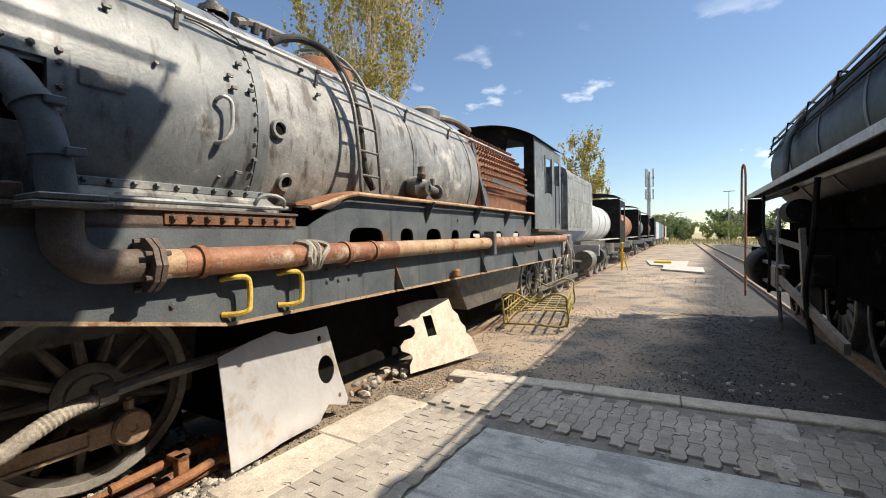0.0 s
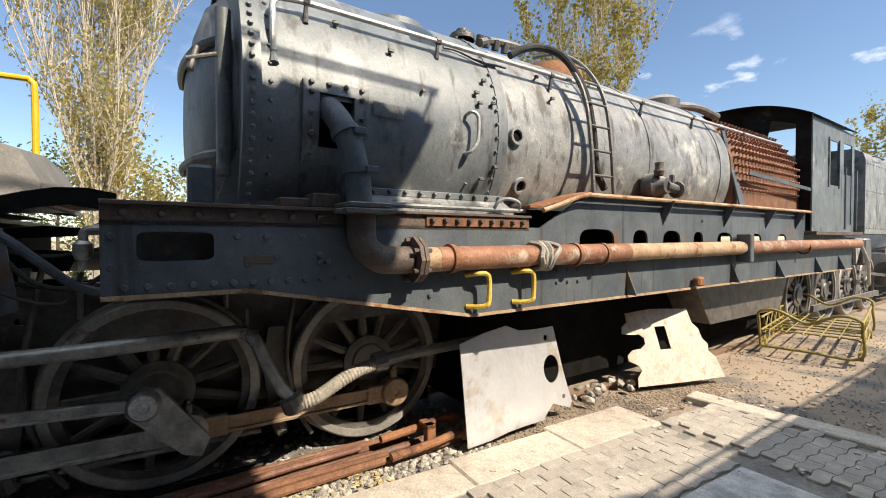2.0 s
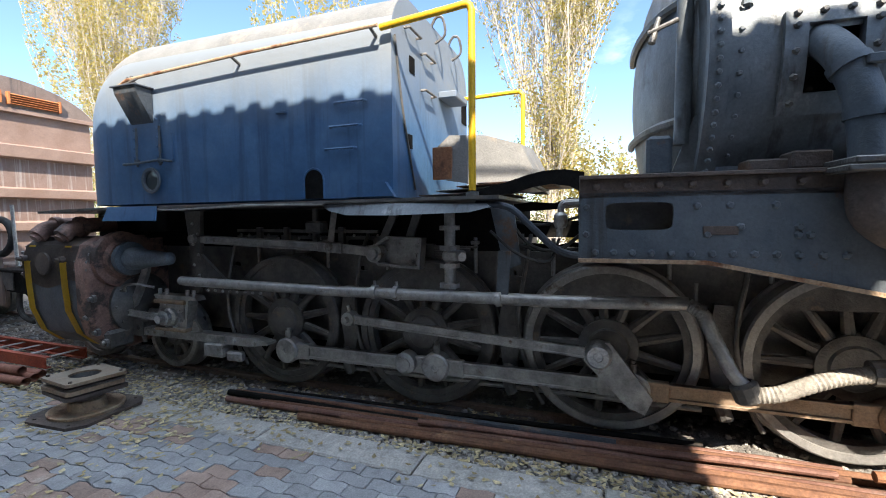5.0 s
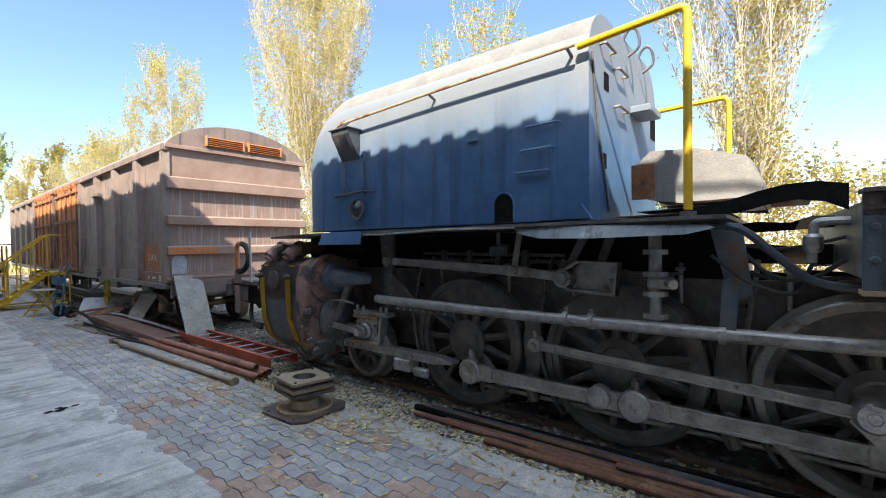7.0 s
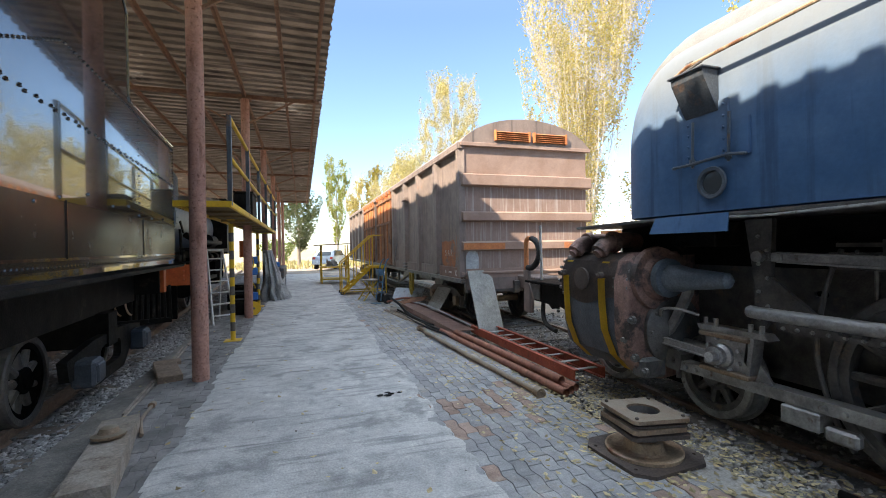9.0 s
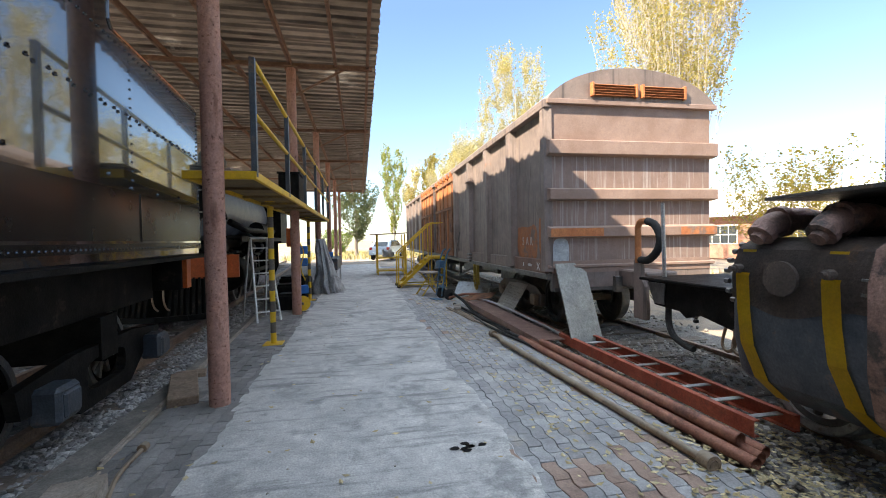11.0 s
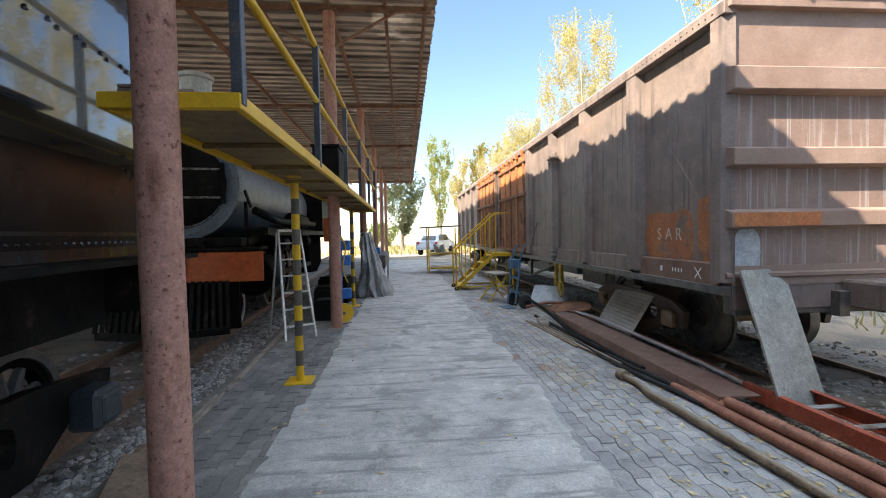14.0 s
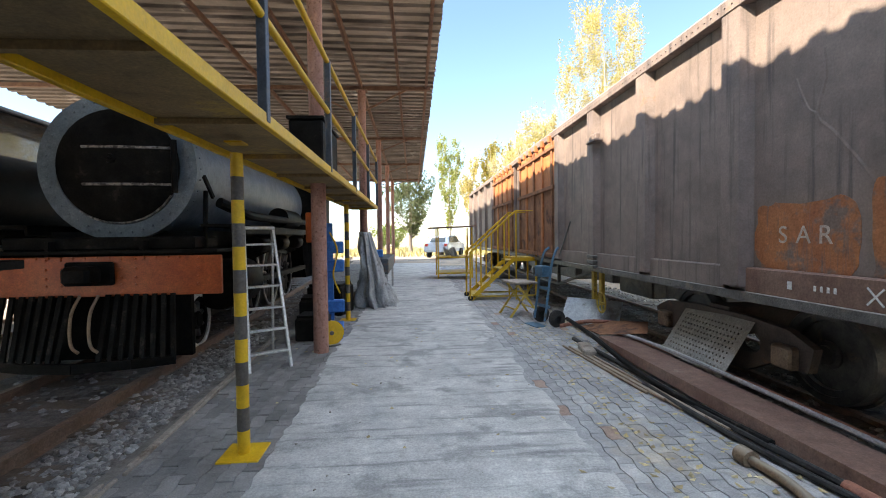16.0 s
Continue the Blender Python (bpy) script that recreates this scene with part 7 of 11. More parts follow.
for k in range(8):
    lathe(bm, [(-0.018, 0.006), (-0.018, 0.022), (0.018, 0.022), (0.018, 0.006)], (-0.5, -6.75 + 0.01 * (k % 2), 0.95 - 0.045 * k), (1 if k % 2 else 0, 0 if k % 2 else 1, 0), 8)
part("hanging_chain", bm, "grime", fp)
bm = B()
tube(bm, curve_points([(-0.50, -7.15, 0.74), (-0.46, -7.10, 0.56), (-0.42, -6.98, 0.44), (-0.40, -6.80, 0.38), (-0.40, -6.66, 0.36)], 6), 0.035, 10)
part("lower_hose", bm, "rubber", fp, "bent black brake hose")
bm = B()
for k in range(2):
    tube(bm, curve_points([(-0.44, -6.30 + 0.12 * k, 0.66), (-0.42, -6.32 + 0.12 * k, 0.5), (-0.42, -6.26 + 0.12 * k, 0.44), (-0.44, -6.20 + 0.12 * k, 0.5), (-0.44, -6.20 + 0.12 * k, 0.66)], 5), 0.016, 6)
part("hanging_loop", bm, "rod_rust", fp)
bm = B()
plate(bm, [(-7.40, 1.0), (-7.28, 0.76), (-7.12, 0.76), (-7.10, 1.0)], 0.014, lambda a, b, d: (-0.425 + d, a, b))
part("end_gusset", bm, "grime", fp, smooth=False)

# ---- brown goods wagon ----
wag = thing("goods_wagon", pose(-3.98, -8.71, 0), "weathered brown steel covered goods wagon with orange doors", "wagon")
HW, WL = 1.36, 19.6
bm = B()
box(bm, -HW + 0.03, HW - 0.03, -WL, 0.0, 1.02, 3.53)
body = part("body", bm, ["wagon"], wag, "brown steel side sheets", smooth=False)
bm = B()
ridge = 4.06
arc = [(HW * 1.03 * math.sin(t), 3.55 + (ridge - 3.55) * (math.cos(t) - math.cos(1.25)) / (1 - math.cos(1.25))) for t in lin(-1.25, 1.25, 25)]
arc = [(x / math.sin(1.25), z) for x, z in arc]
a = [bm.verts.new((x, 0.06, z)) for x, z in arc]
b = [bm.verts.new((x, -WL - 0.06, z)) for x, z in arc]
for k in range(24):
    bm.faces.new((a[k], a[k + 1], b[k + 1], b[k]))
bm.faces.new(a[::-1])
bm.faces.new(b)
bmesh.ops.recalc_face_normals(bm, faces=bm.faces[:])
part("roof", bm, "wagon", wag, "curved brown wagon roof", smooth=30)
bm = B()
box(bm, -HW - 0.05, HW + 0.05, 0.0, 0.085, 3.49, 3.56, 0.006)
part("end_cornice", bm, "wagon_end", wag)
bm = B()
box(bm, HW - 0.03, HW + 0.085, -WL, 0.05, 3.44, 3.56, 0.006)
studs(bm, [(HW + 0.085, -0.1 - 0.09 * k, 3.50) for k in range(200)], (1, 0, 0), 0.012, 0.01)
part("eaves_rail", bm, "wagon", wag)
# end panels between the ribs
bands = [(2.97, 3.49, "wagon_end"), (2.26, 2.74, "wagon_runs"), (1.70, 2.09, "wagon_runs"), (1.20, 1.54, "wagon_runs"), (1.02, 1.20, "wagon_end"), (0.80, 1.02, "wagon")]
for z0, z1, k in bands:
    bm = B()
    box(bm, -HW + 0.03, HW - 0.03, -0.01, 0.012 if k != "wagon_end" else 0.02, z0, z1)
    part("end_sheet", bm, k, wag, smooth=False)
for z0, z1, k, d in ((2.76, 2.96, "wagon_end", 0.12), (2.10, 2.25, "wagon_end", 0.12), (1.55, 1.69, "orange", 0.10), (1.10, 1.13, "wagon", 0.04)):
    bm = B()
    rows = [[bm.verts.new((x, y, z)) for y, z in ((0.0, z0 - 0.02), (d, z0), (d, z1), (0.0, z1 + 0.03))] for x in (-HW - 0.04, HW + 0.04)]
    for q in range(3):
        bm.faces.new((rows[0][q], rows[1][q], rows[1][q + 1], rows[0][q + 1]))
    bm.faces.new(rows[0])
    bm.faces.new(rows[1][::-1])
    bmesh.ops.recalc_face_normals(bm, faces=bm.faces[:])
    if d > 0.05:
        bmesh.ops.bevel(bm, geom=bm.edges[:], offset=0.008, segments=1, affect="EDGES")
    part("end_rib", bm, "wagon_end" if k != "orange" else "wagon_end", wag, smooth=False)
bm = B()
box(bm, 0.55, HW + 0.02, 0.098, 0.106, 1.56, 1.68)
part("paint_patch", bm, "orange", wag, "patch of orange primer", smooth=False)
bm = B()
box(bm, -HW - 0.02, -0.75, 0.098, 0.106, 1.56, 1.68)
part("paint_patch", bm, "orange_worn", wag, "patch of orange primer", smooth=False)
bm = B()
plate(bm, oval(HW - 0.17, 1.32, 0.26, 0.44, 16, 3), 0.004, lambda a_, b_, d: (a_, 0.013 + d, b_))
part("paint_patch", bm, "light_grey", wag, "patch of pale blue paint", smooth=False)
for xa, xb in ((-0.02, 0.72), (-0.84, -0.10)):
    lv = part("louvre", box(B(), xa, xb, 0.055, 0.075, 3.62, 3.80), "rust", wag, "rusty orange ventilator louvre", smooth=False)
    for z in lin(3.635, 3.785, 5):
        bm = B()
        bar(bm, (xa + 0.03, 0.095, z), (xb - 0.03, 0.095, z), 0.05, 0.006, (0, 0.5, 1))
        part("slat", bm, "orange", lv, smooth=False)
    for x in (xa + 0.015, xb - 0.015):
        bm = B()
        box(bm, x - 0.018, x + 0.018, 0.05, 0.125, 3.61, 3.81, 0.004)
        part("louvre_cheek", bm, "orange", lv, smooth=False)
# side ribs
ribs = [0.0, 1.57, 3.09, 4.62, 6.25, 9.35, 10.35, 13.4, 14.9, 16.4, 17.9, 19.4]
for y in ribs:
    if 6.5 < y < 13.0:
        continue
    w = 0.11 if y else 0.07
    bm = B()
    sec = [(HW - 0.03, -w - 0.045), (HW + 0.075, -w), (HW + 0.075, w), (HW - 0.03, w + 0.045)]
    lo = [bm.verts.new((x, -y + dy - (0.07 if y == 0 else 0), 1.05)) for x, dy in sec]
    hi = [bm.verts.new((x, -y + dy - (0.07 if y == 0 else 0), 3.44)) for x, dy in sec]
    for q in range(3):
        bm.faces.new((lo[q], lo[q + 1], hi[q + 1], hi[q]))
    bm.faces.new(hi)
    bm.faces.new(lo[::-1])
    bmesh.ops.recalc_face_normals(bm, faces=bm.faces[:])
    part("side_rib", bm, "wagon", wag, smooth=False)
bm = B()
studs(bm, [(HW - 0.02, -0.02, z) for z in lin(1.1, 3.4, 34)], (1, 0.2, 0), 0.016, 0.014)
part("corner_rivets", bm, "wagon", wag)
for a0, a1 in ((0.1, 1.45), (1.7, 2.97), (3.2, 4.5), (4.75, 6.1)):
    bm = B()
    box(bm, HW - 0.03, HW + 0.022, -a1, -a0, 1.00, 1.22, 0.012)
    part("lower_sill", bm, "brown_sheet" if a0 < 0.2 else "wagon", wag, smooth=False)
bm = B()
box(bm, HW - 0.05, HW + 0.05, -WL, 0.0, 0.93, 1.01, 0.004)
part("solebar", bm, "grime", wag, smooth=False)
# orange sliding doors
for d0, d1 in ((6.35, 9.25), (9.9, 12.9)):
    bm = B()
    box(bm, HW - 0.02, HW + 0.06, -d1, -d0, 1.08, 3.40, 0.008)
    dr = part("door", bm, "wagon", wag, "corrugated door, orange primer above brown", smooth=False)
    bm = B()
    box(bm, HW + 0.058, HW + 0.066, -d1 + 0.02, -d0 - 0.02, 2.48, 3.38)
    part("door_panel", bm, "orange", dr, smooth=False)
    bm = B()
    box(bm, HW + 0.058, HW + 0.064, -d1 + 0.02, -d0 - 0.02, 1.12, 2.46)
    part("door_panel", bm, "rust", dr, smooth=False)
    for k in range(5):
        y = -d0 - 0.15 - k * (d1 - d0 - 0.3) / 4
        bm = B()
        box(bm, HW + 0.06, HW + 0.10, y - 0.05, y + 0.05, 1.12, 3.38, 0.01)
        part("door_stile", bm, "orange" if k % 2 else "rust", dr, smooth=False)
    bm = B()
    box(bm, HW + 0.06, HW + 0.12, -d1, -d0, 2.42, 2.50, 0.01)
    box(bm, HW + 0.06, HW + 0.12, -d1, -d0, 1.06, 1.14, 0.01)
    box(bm, HW + 0.06, HW + 0.12, -d1, -d0, 3.2, 3.28, 0.01)
    part("door_rail", bm, "rust", dr, smooth=False)
    for k in range(6):
        bm = B()
        y = -d0 - 0.2 - k * 0.5
        box(bm, HW + 0.06, HW + 0.14, y - 0.04, y + 0.04, 3.36, 3.50, 0.01)
        part("door_hanger", bm, "orange", dr, smooth=False)
bm = B()
rod(bm, (HW + 0.1, -6.0, 1.12), (HW + 0.12, -5.35, 1.75), 0.012, 6)
part("brake_lever", bm, "grime", wag)
bm = B()
box(bm, HW, HW + 0.14, -4.62, -4.30, 2.92, 2.95, 0.003)
box(bm, HW + 0.02, HW + 0.1, -4.6, -4.36, 2.95, 3.05, 0.01)
part("lamp_iron", bm, "wagon", wag)
for z in (0.98, 1.06, 1.14):
    bm = B()
    box(bm, HW + 0.02, HW + 0.10, -4.7, -4.45, z, z + 0.05, 0.008)
    part("step_bracket", bm, "grime", wag)
for pts in ([(-0.80, 2.80), (-0.78, 2.60), (-0.84, 2.35), (-0.72, 2.20), (-0.55, 1.98), (-0.44, 1.82)], [(-1.02, 2.66), (-0.92, 2.42), (-0.84, 2.36)]):
    bm = B()
    tube(bm, curve_points([(HW - 0.058, y, z) for y, z in pts], 6), 0.034, 10)
    part("weld_scar", bm, "wagon", wag, "raised bent seam in the side sheet")
# lettering
for txt, y, z, h, gap in (("S", 1.16, 1.43, 0.14, 0), ("A", 1.00, 1.43, 0.14, 0), ("R", 0.82, 1.43, 0.14, 0)):
    cu = bpy.data.curves.new("letter", "FONT")
    cu.body, cu.size, cu.extrude = txt, 0.19, 0.0015
    cu.materials.append(M["letter"])
    lt = new("letter", cu)
    lt.parent = wag
    lt.matrix_local = pose(HW - 0.024, -y, z, 90, 0, 90)
bm = B()
plate(bm, [(a_ * (1 + 0.05 * noise.noise((a_ * 9, b_ * 9, 1))), b_ + 0.05 * noise.noise((a_ * 7, b_ * 7, 4))) for a_, b_ in oval(-0.95, 1.47, 0.86, 0.56, 60, 5)], 0.003, lambda a_, b_, d: (HW - 0.0295 + d, a_, b_))
part("paint_patch", bm, "orange_worn", wag, "patch of worn orange primer under the letters", smooth=False)
bm = B()
plate(bm, [(a_ * (1 + 0.10 * noise.noise((a_ * 9, b_ * 9, 1))), b_ + 0.06 * noise.noise((a_ * 7, b_ * 7, 4))) for a_, b_ in oval(-0.30, 1.46, 0.30, 0.85, 60, 5)], 0.003, lambda a_, b_, d: (HW - 0.0295 + d, a_, b_))
part("paint_patch", bm, "orange_worn", wag, "patch of worn orange primer on the corner", smooth=False)
bm = B()
box(bm, HW + 0.0225, HW + 0.024, -1.02, -0.98, 1.08, 1.14)
for k in range(4):
    box(bm, HW + 0.0225, HW + 0.024, -0.80 + 0.05 * k, -0.78 + 0.05 * k, 1.09, 1.13)
part("white_marks", bm, "white", wag, "small white stencil bars", smooth=False)
bm = B()
for s in (1, -1):
    bar(bm, (HW + 0.024, -0.38 - 0.05, 1.05), (HW + 0.024, -0.38 + 0.05, 1.05 + 0.11), 0.012, 0.003, (1, 0, 0)) if s > 0 else bar(bm, (HW + 0.024, -0.38 + 0.05, 1.05), (HW + 0.024, -0.38 - 0.05, 1.16), 0.012, 0.003, (1, 0, 0))
part("white_cross", bm, "white", wag, "small white painted cross", smooth=False)
# underframe and bogies
bm = B()
for x in (-0.35, 0.25):
    box(bm, x, x + 0.1, -WL, 0.1, 0.72, 0.95)
box(bm, -1.3, 1.3, -0.15, 0.0, 0.74, 0.98, 0.01)
box(bm, -1.2, 1.2, -8.9, -8.6, 0.7, 0.95)
part("underframe", bm, "grime", wag, smooth=False)
# filler boxes added to keep the space under the floor dark
for y0, y1, z0 in ((-14.6, -12.2, 0.36), (-11.8, -9.4, 0.30), (-9.0, -7.2, 0.42), (-6.9, -5.6, 0.30), (-5.2, -4.0, 0.40)):
    bm = B()
    box(bm, -0.75, -0.15, y0, y1, z0, 0.93, 0.03)
    part("brake_gear_box", bm, "grime", wag, "grimy filler box added under the floor to hide bright ground")
for x in (-1.0, 1.0):
    bm = B()
    for p, q in (((-13.6, 0.93), (-11.4, 0.42)), ((-11.4, 0.42), (-7.4, 0.42)), ((-7.4, 0.42), (-5.2, 0.93))):
        bar(bm, (x, p[0], p[1]), (x, q[0], q[1]), 0.05, 0.05)
    for y in (-11.4, -9.4, -7.4):
        box(bm, x - 0.03, x + 0.03, y - 0.04, y + 0.04, 0.42, 0.93)
    part("truss_rod", bm, "grime", wag, "dark truss under the side", smooth=False)
bm = B()
box(bm, -0.25, 0.25, 0.0, 0.65, 0.80, 1.05, 0.02)
part("draw_box", bm, "wagon", wag)
for yb in (-2.35, -16.8):
    bm = B()
    for x in (-0.98, 0.90):
        pr = [(yb - 1.15, 0.55), (yb - 0.9, 0.66), (yb - 0.4, 0.70), (yb + 0.4, 0.70), (yb + 0.9, 0.66), (yb + 1.15, 0.55), (yb + 1.1, 0.34), (yb + 0.75, 0.34), (yb + 0.4, 0.16), (yb - 0.4, 0.16), (yb - 0.75, 0.34), (yb - 1.1, 0.34)]
        plate(bm, pr, 0.08, lambda a_, b_, d: (x + d, a_, b_), [oval(yb - 0.45, 0.46, 0.30, 0.2), oval(yb + 0.45, 0.46, 0.30, 0.2), oval(yb, 0.42, 0.36, 0.3, 16, 5)])
    box(bm, -0.95, 0.95, yb - 0.15, yb + 0.15, 0.45, 0.74)
    bg = part("bogie", bm, "beam", wag, "dark rusty cast bogie frame", smooth=False)
    bm = B()
    for x in (0.94,):
        for dy in (-0.12, 0.0, 0.12):
            tube(bm, [(x + 0.03 * math.cos(q), yb + dy + 0.045 * math.sin(q), 0.24 + 0.012 * q) for q in lin(0, 25, 50)], 0.012, 6)
    part("springs", bm, "grime", bg)
    for y in (yb - 0.9, yb + 0.9):
        for x in (-0.56, 0.56):
            w_ = make_wheel(wag, pose(x, y, 0.43, 0, 0, 0 if x > 0 else 180), 0.43, 0, "dark rusty solid bogie wheel", "grime", "grime", False)
            part("disc", lathe(B(), [(-0.03, 0.1), (-0.03, 0.31), (0.0, 0.31), (0.02, 0.22), (0.035, 0.12), (0.035, 0.1)], (0, 0, 0), (1, 0, 0), 32), "grime", w_)
        bm = B()
        rod(bm, (-0.56, y, 0.43), (0.56, y, 0.43), 0.07, 10)
        box(bm, 0.90, 1.06, y - 0.11, y + 0.11, 0.33, 0.53, 0.02)
        part("axle_box", bm, "rod_rust", bg)
# hand wheel and yellow brake gear under the side
bm = B()
for y in (-4.85, -5.15):
    box(bm, HW - 0.25, HW - 0.19, y - 0.05, y + 0.05, 0.35, 0.95, 0.006)
part("yellow_bracket", bm, "yellow_worn", wag, smooth=False)
bm = B()
lathe(bm, [(-0.015, 0.155), (0, 0.175), (0.015, 0.155), (0, 0.14), (-0.015, 0.155)], (HW - 0.12, -4.65, 0.42), (1, 0, 0), 24)
for a_ in range(5):
    rod(bm, (HW - 0.12, -4.65, 0.42), (HW - 0.12, -4.65 + 0.155 * math.cos(a_ * 1.2566), 0.42 + 0.155 * math.sin(a_ * 1.2566)), 0.012, 6)
part("hand_wheel", bm, "yellow_worn", wag, "small worn yellow hand wheel")

# ---- raised yellow work platform ----
PX0, PX1, PY0, PY1, PZ = 1.11, 1.735, -7.24, -17.2, 2.25
plat = thing("work_platform", pose(0, 0, 0), "raised timber work platform with yellow edges and handrails", "platform")
for x in (PX0, PX1):
    bm = B()
    box(bm, x - 0.022, x + 0.022, PY1, PY0, PZ - 0.075, PZ + 0.004, 0.005)
    part("edge_channel", bm, "yellow", plat, "yellow steel edge channel")
for y in (PY0, PY1):
    bm = B()
    box(bm, PX0 - 0.02, PX1 + 0.02, y - 0.022, y + 0.022, PZ - 0.075, PZ + 0.004, 0.005)
    part("end_channel", bm, "yellow", plat, "yellow steel end channel")
y = PY0 - 0.03
while y > PY1 + 0.4:
    bm = B()
    w = random.uniform(0.95, 1.25)
    box(bm, PX0 + 0.025, PX1 - 0.025, y - w + 0.012, y, PZ - 0.035 + random.uniform(-.004, .004), PZ - 0.005, 0.003)
    part("deck_board", bm, "deck", plat, "plywood deck board")
    bm = B()
    box(bm, PX0 + 0.02, PX1 - 0.02, y - w - 0.02, y - w + 0.02, PZ - 0.07, PZ - 0.04)
    part("joist", bm, "deck", plat)
    y -= w
posts = [PY0 - 0.02 - 2.0 * k for k in range(6)]
for y in posts:
    bm = B()
    box(bm, PX0 - 0.028, PX0 + 0.028, y - 0.03, y + 0.03, PZ - 0.05, 3.36, 0.004)
    part("rail_post", bm, "hazard_dark", plat, "dark steel rail post")
for z in (2.82, 3.34):
    bm = B()
    rod(bm, (PX0, PY0 + 0.0, z), (PX0, PY1, z), 0.026, 12)
    part("handrail", bm, "yellow", plat, "yellow tube handrail")
for k in range(3):
    bm = B()
    box(bm, 1.25 + 0.1 * k, 1.72, PY0 - 0.35 - 0.1 * k, PY0 - 0.08, PZ + 0.012 + 0.022 * k, PZ + 0.03 + 0.022 * k, 0.003)
    single("loose_board", bm, "wood", "short weathered board on the platform end", "board", "boards on the platform")
bm = B()
box(bm, 1.3, 1.7, -12.9, -11.9, PZ + 0.01, 2.92, 0.02)
part("lid", box(B(), 1.28, 1.72, -12.92, -11.88, 2.92, 2.96, 0.006), "semi_black", single("tool_chest", bm, "semi_black", "black chest standing on the work platform", "chest"))
for y0 in (-9.70, -14.6):
    pole = thing("prop_pole", pose(1.447, y0, 0), "yellow and black striped steel prop under the platform", "pole", "platform props")
    n = 13
    z = 0.02
    for k in range(n):
        h = 0.16
        bm = B()
        rod(bm, (0, 0, z), (0, 0, min(z + h, PZ - 0.078)), 0.042, 18)
        part("band", bm, "yellow" if k % 2 == 0 else "pole_black", pole, "painted band")
        z += h
    bm = B()
    box(bm, -0.14, 0.14, -0.14, 0.14, 0.004, 0.02, 0.004)
    part("foot_plate", bm, "yellow", pole, "yellow foot plate")
    bm = B()
    box(bm, -0.06, 0.06, -0.06, 0.06, PZ - 0.085, PZ - 0.073, 0.002)
    part("head_plate", bm, "yellow", pole)

# ---- aluminium step ladder ----
lad2 = thing("step_ladder", pose(2.05, -11.93, 0, 0, 0, 32), "aluminium folding step ladder, paint-spotted", "ladder")
for x in (-0.23, 0.23):
    bm = B()
    bar(bm, (x, 0.30, 0.0), (x * 0.72, -0.14, 1.64), 0.028, 0.06, (0, 1, 0), 0, 0.004)
    part("stile", bm, "alu", lad2)
    bm = B()
    bar(bm, (x, -0.50, 0.0), (x * 0.74, -0.18, 1.60), 0.025, 0.04, (0, 1, 0), 0, 0.004)
    part("back_leg", bm, "alu", lad2)
for k in range(6):
    t = (k + 0.8) / 6.6
    yy, w = 0.30 - 0.44 * t, 0.23 - 0.065 * t
    bm = B()
    box(bm, -w, w, yy - 0.05, yy + 0.04, 1.64 * t - 0.012, 1.64 * t + 0.012, 0.004)
    part("tread", bm, "alu", lad2)
bm = B()
box(bm, -0.18, 0.18, -0.21, -0.09, 1.62, 1.66, 0.006)
part("top_cap", bm, "alu", lad2)

# ---- clutter at the second column ----
press = thing("hydraulic_press", pose(1.62, -13.9, 0, 0, 0, 8), "blue hydraulic workshop jack stand", "jack")
bm = B()
box(bm, -0.05, 0.05, -0.05, 0.05, 0.0, 1.75, 0.006)
part("mast", bm, "blue", press)
for z in (0.28, 0.95, 1.25):
    bm = B()
    box(bm, -0.22, 0.10, -0.09, 0.09, z, z + 0.2, 0.02)
    part("bracket", bm, "blue", press)
bm = B()
box(bm, -0.2, 0.2, -0.25, 0.25, 0.0, 0.08, 0.01)
part("base", bm, "blue", press)
bm = B()
tube(bm, curve_points([(0.0, 0.06, 1.6), (-0.12, 0.1, 1.3), (-0.05, 0.1, 0.9), (-0.15, 0.1, 0.6)], 6), 0.014, 6)
part("hose", bm, "yellow", press)
bm = B()
box(bm, 1.53, 1.67, -12.62, -12.50, 1.45, 1.85, 0.012)
single("switch_box", bm, "orange_plastic", "orange-red switch box fixed beside the column", "box")
bm = B()
for k in range(3):
    tube(bm, curve_points([(1.50, -12.46, 1.98 - 0.05 * k), (1.52, -12.6, 1.8), (1.55, -12.85, 1.7), (1.62, -13.0, 1.45 + 0.1 * k), (1.58, -13.2, 1.75)], 6), 0.012, 6)
single("hanging_cables", bm, "light_grey", "loops of pale cable hanging by the column", "cable")
bm = B()
rows = []
for j, z in enumerate(lin(1.95, 0.0, 22)):
    t = j / 21
    row = []
    for k in range(72):
        a = k * math.tau / 72
        w = 0.17 + 0.34 * t ** 1.2
        w2 = 3 * noise.noise((t * 2.5, math.cos(a), math.sin(a)))
        rr = w * (0.92 + 0.26 * (0.5 - abs(math.sin(a * 4.5 + w2))) * (0.5 + t) + 0.16 * (0.5 - abs(math.sin(a * 10 + 4 * t + w2))) * (0.4 + t) + 0.38 * noise.noise((math.cos(a) * 2, math.sin(a) * 2, t * 3)))
        row.append(bm.verts.new((rr * math.cos(a) * 0.8 - 0.25 * t, rr * math.sin(a) * 1.0 - 0.1 * t, max(0.01, z + 0.05 * noise.noise((a, t * 5, 3))))))
    rows.append(row)
for a, b in zip(rows, rows[1:]):
    for k in range(72):
        bm.faces.new((a[k], a[(k + 1) % 72], b[(k + 1) % 72], b[k]))
bm.faces.new(rows[0])
bmesh.ops.recalc_face_normals(bm, faces=bm.faces[:])
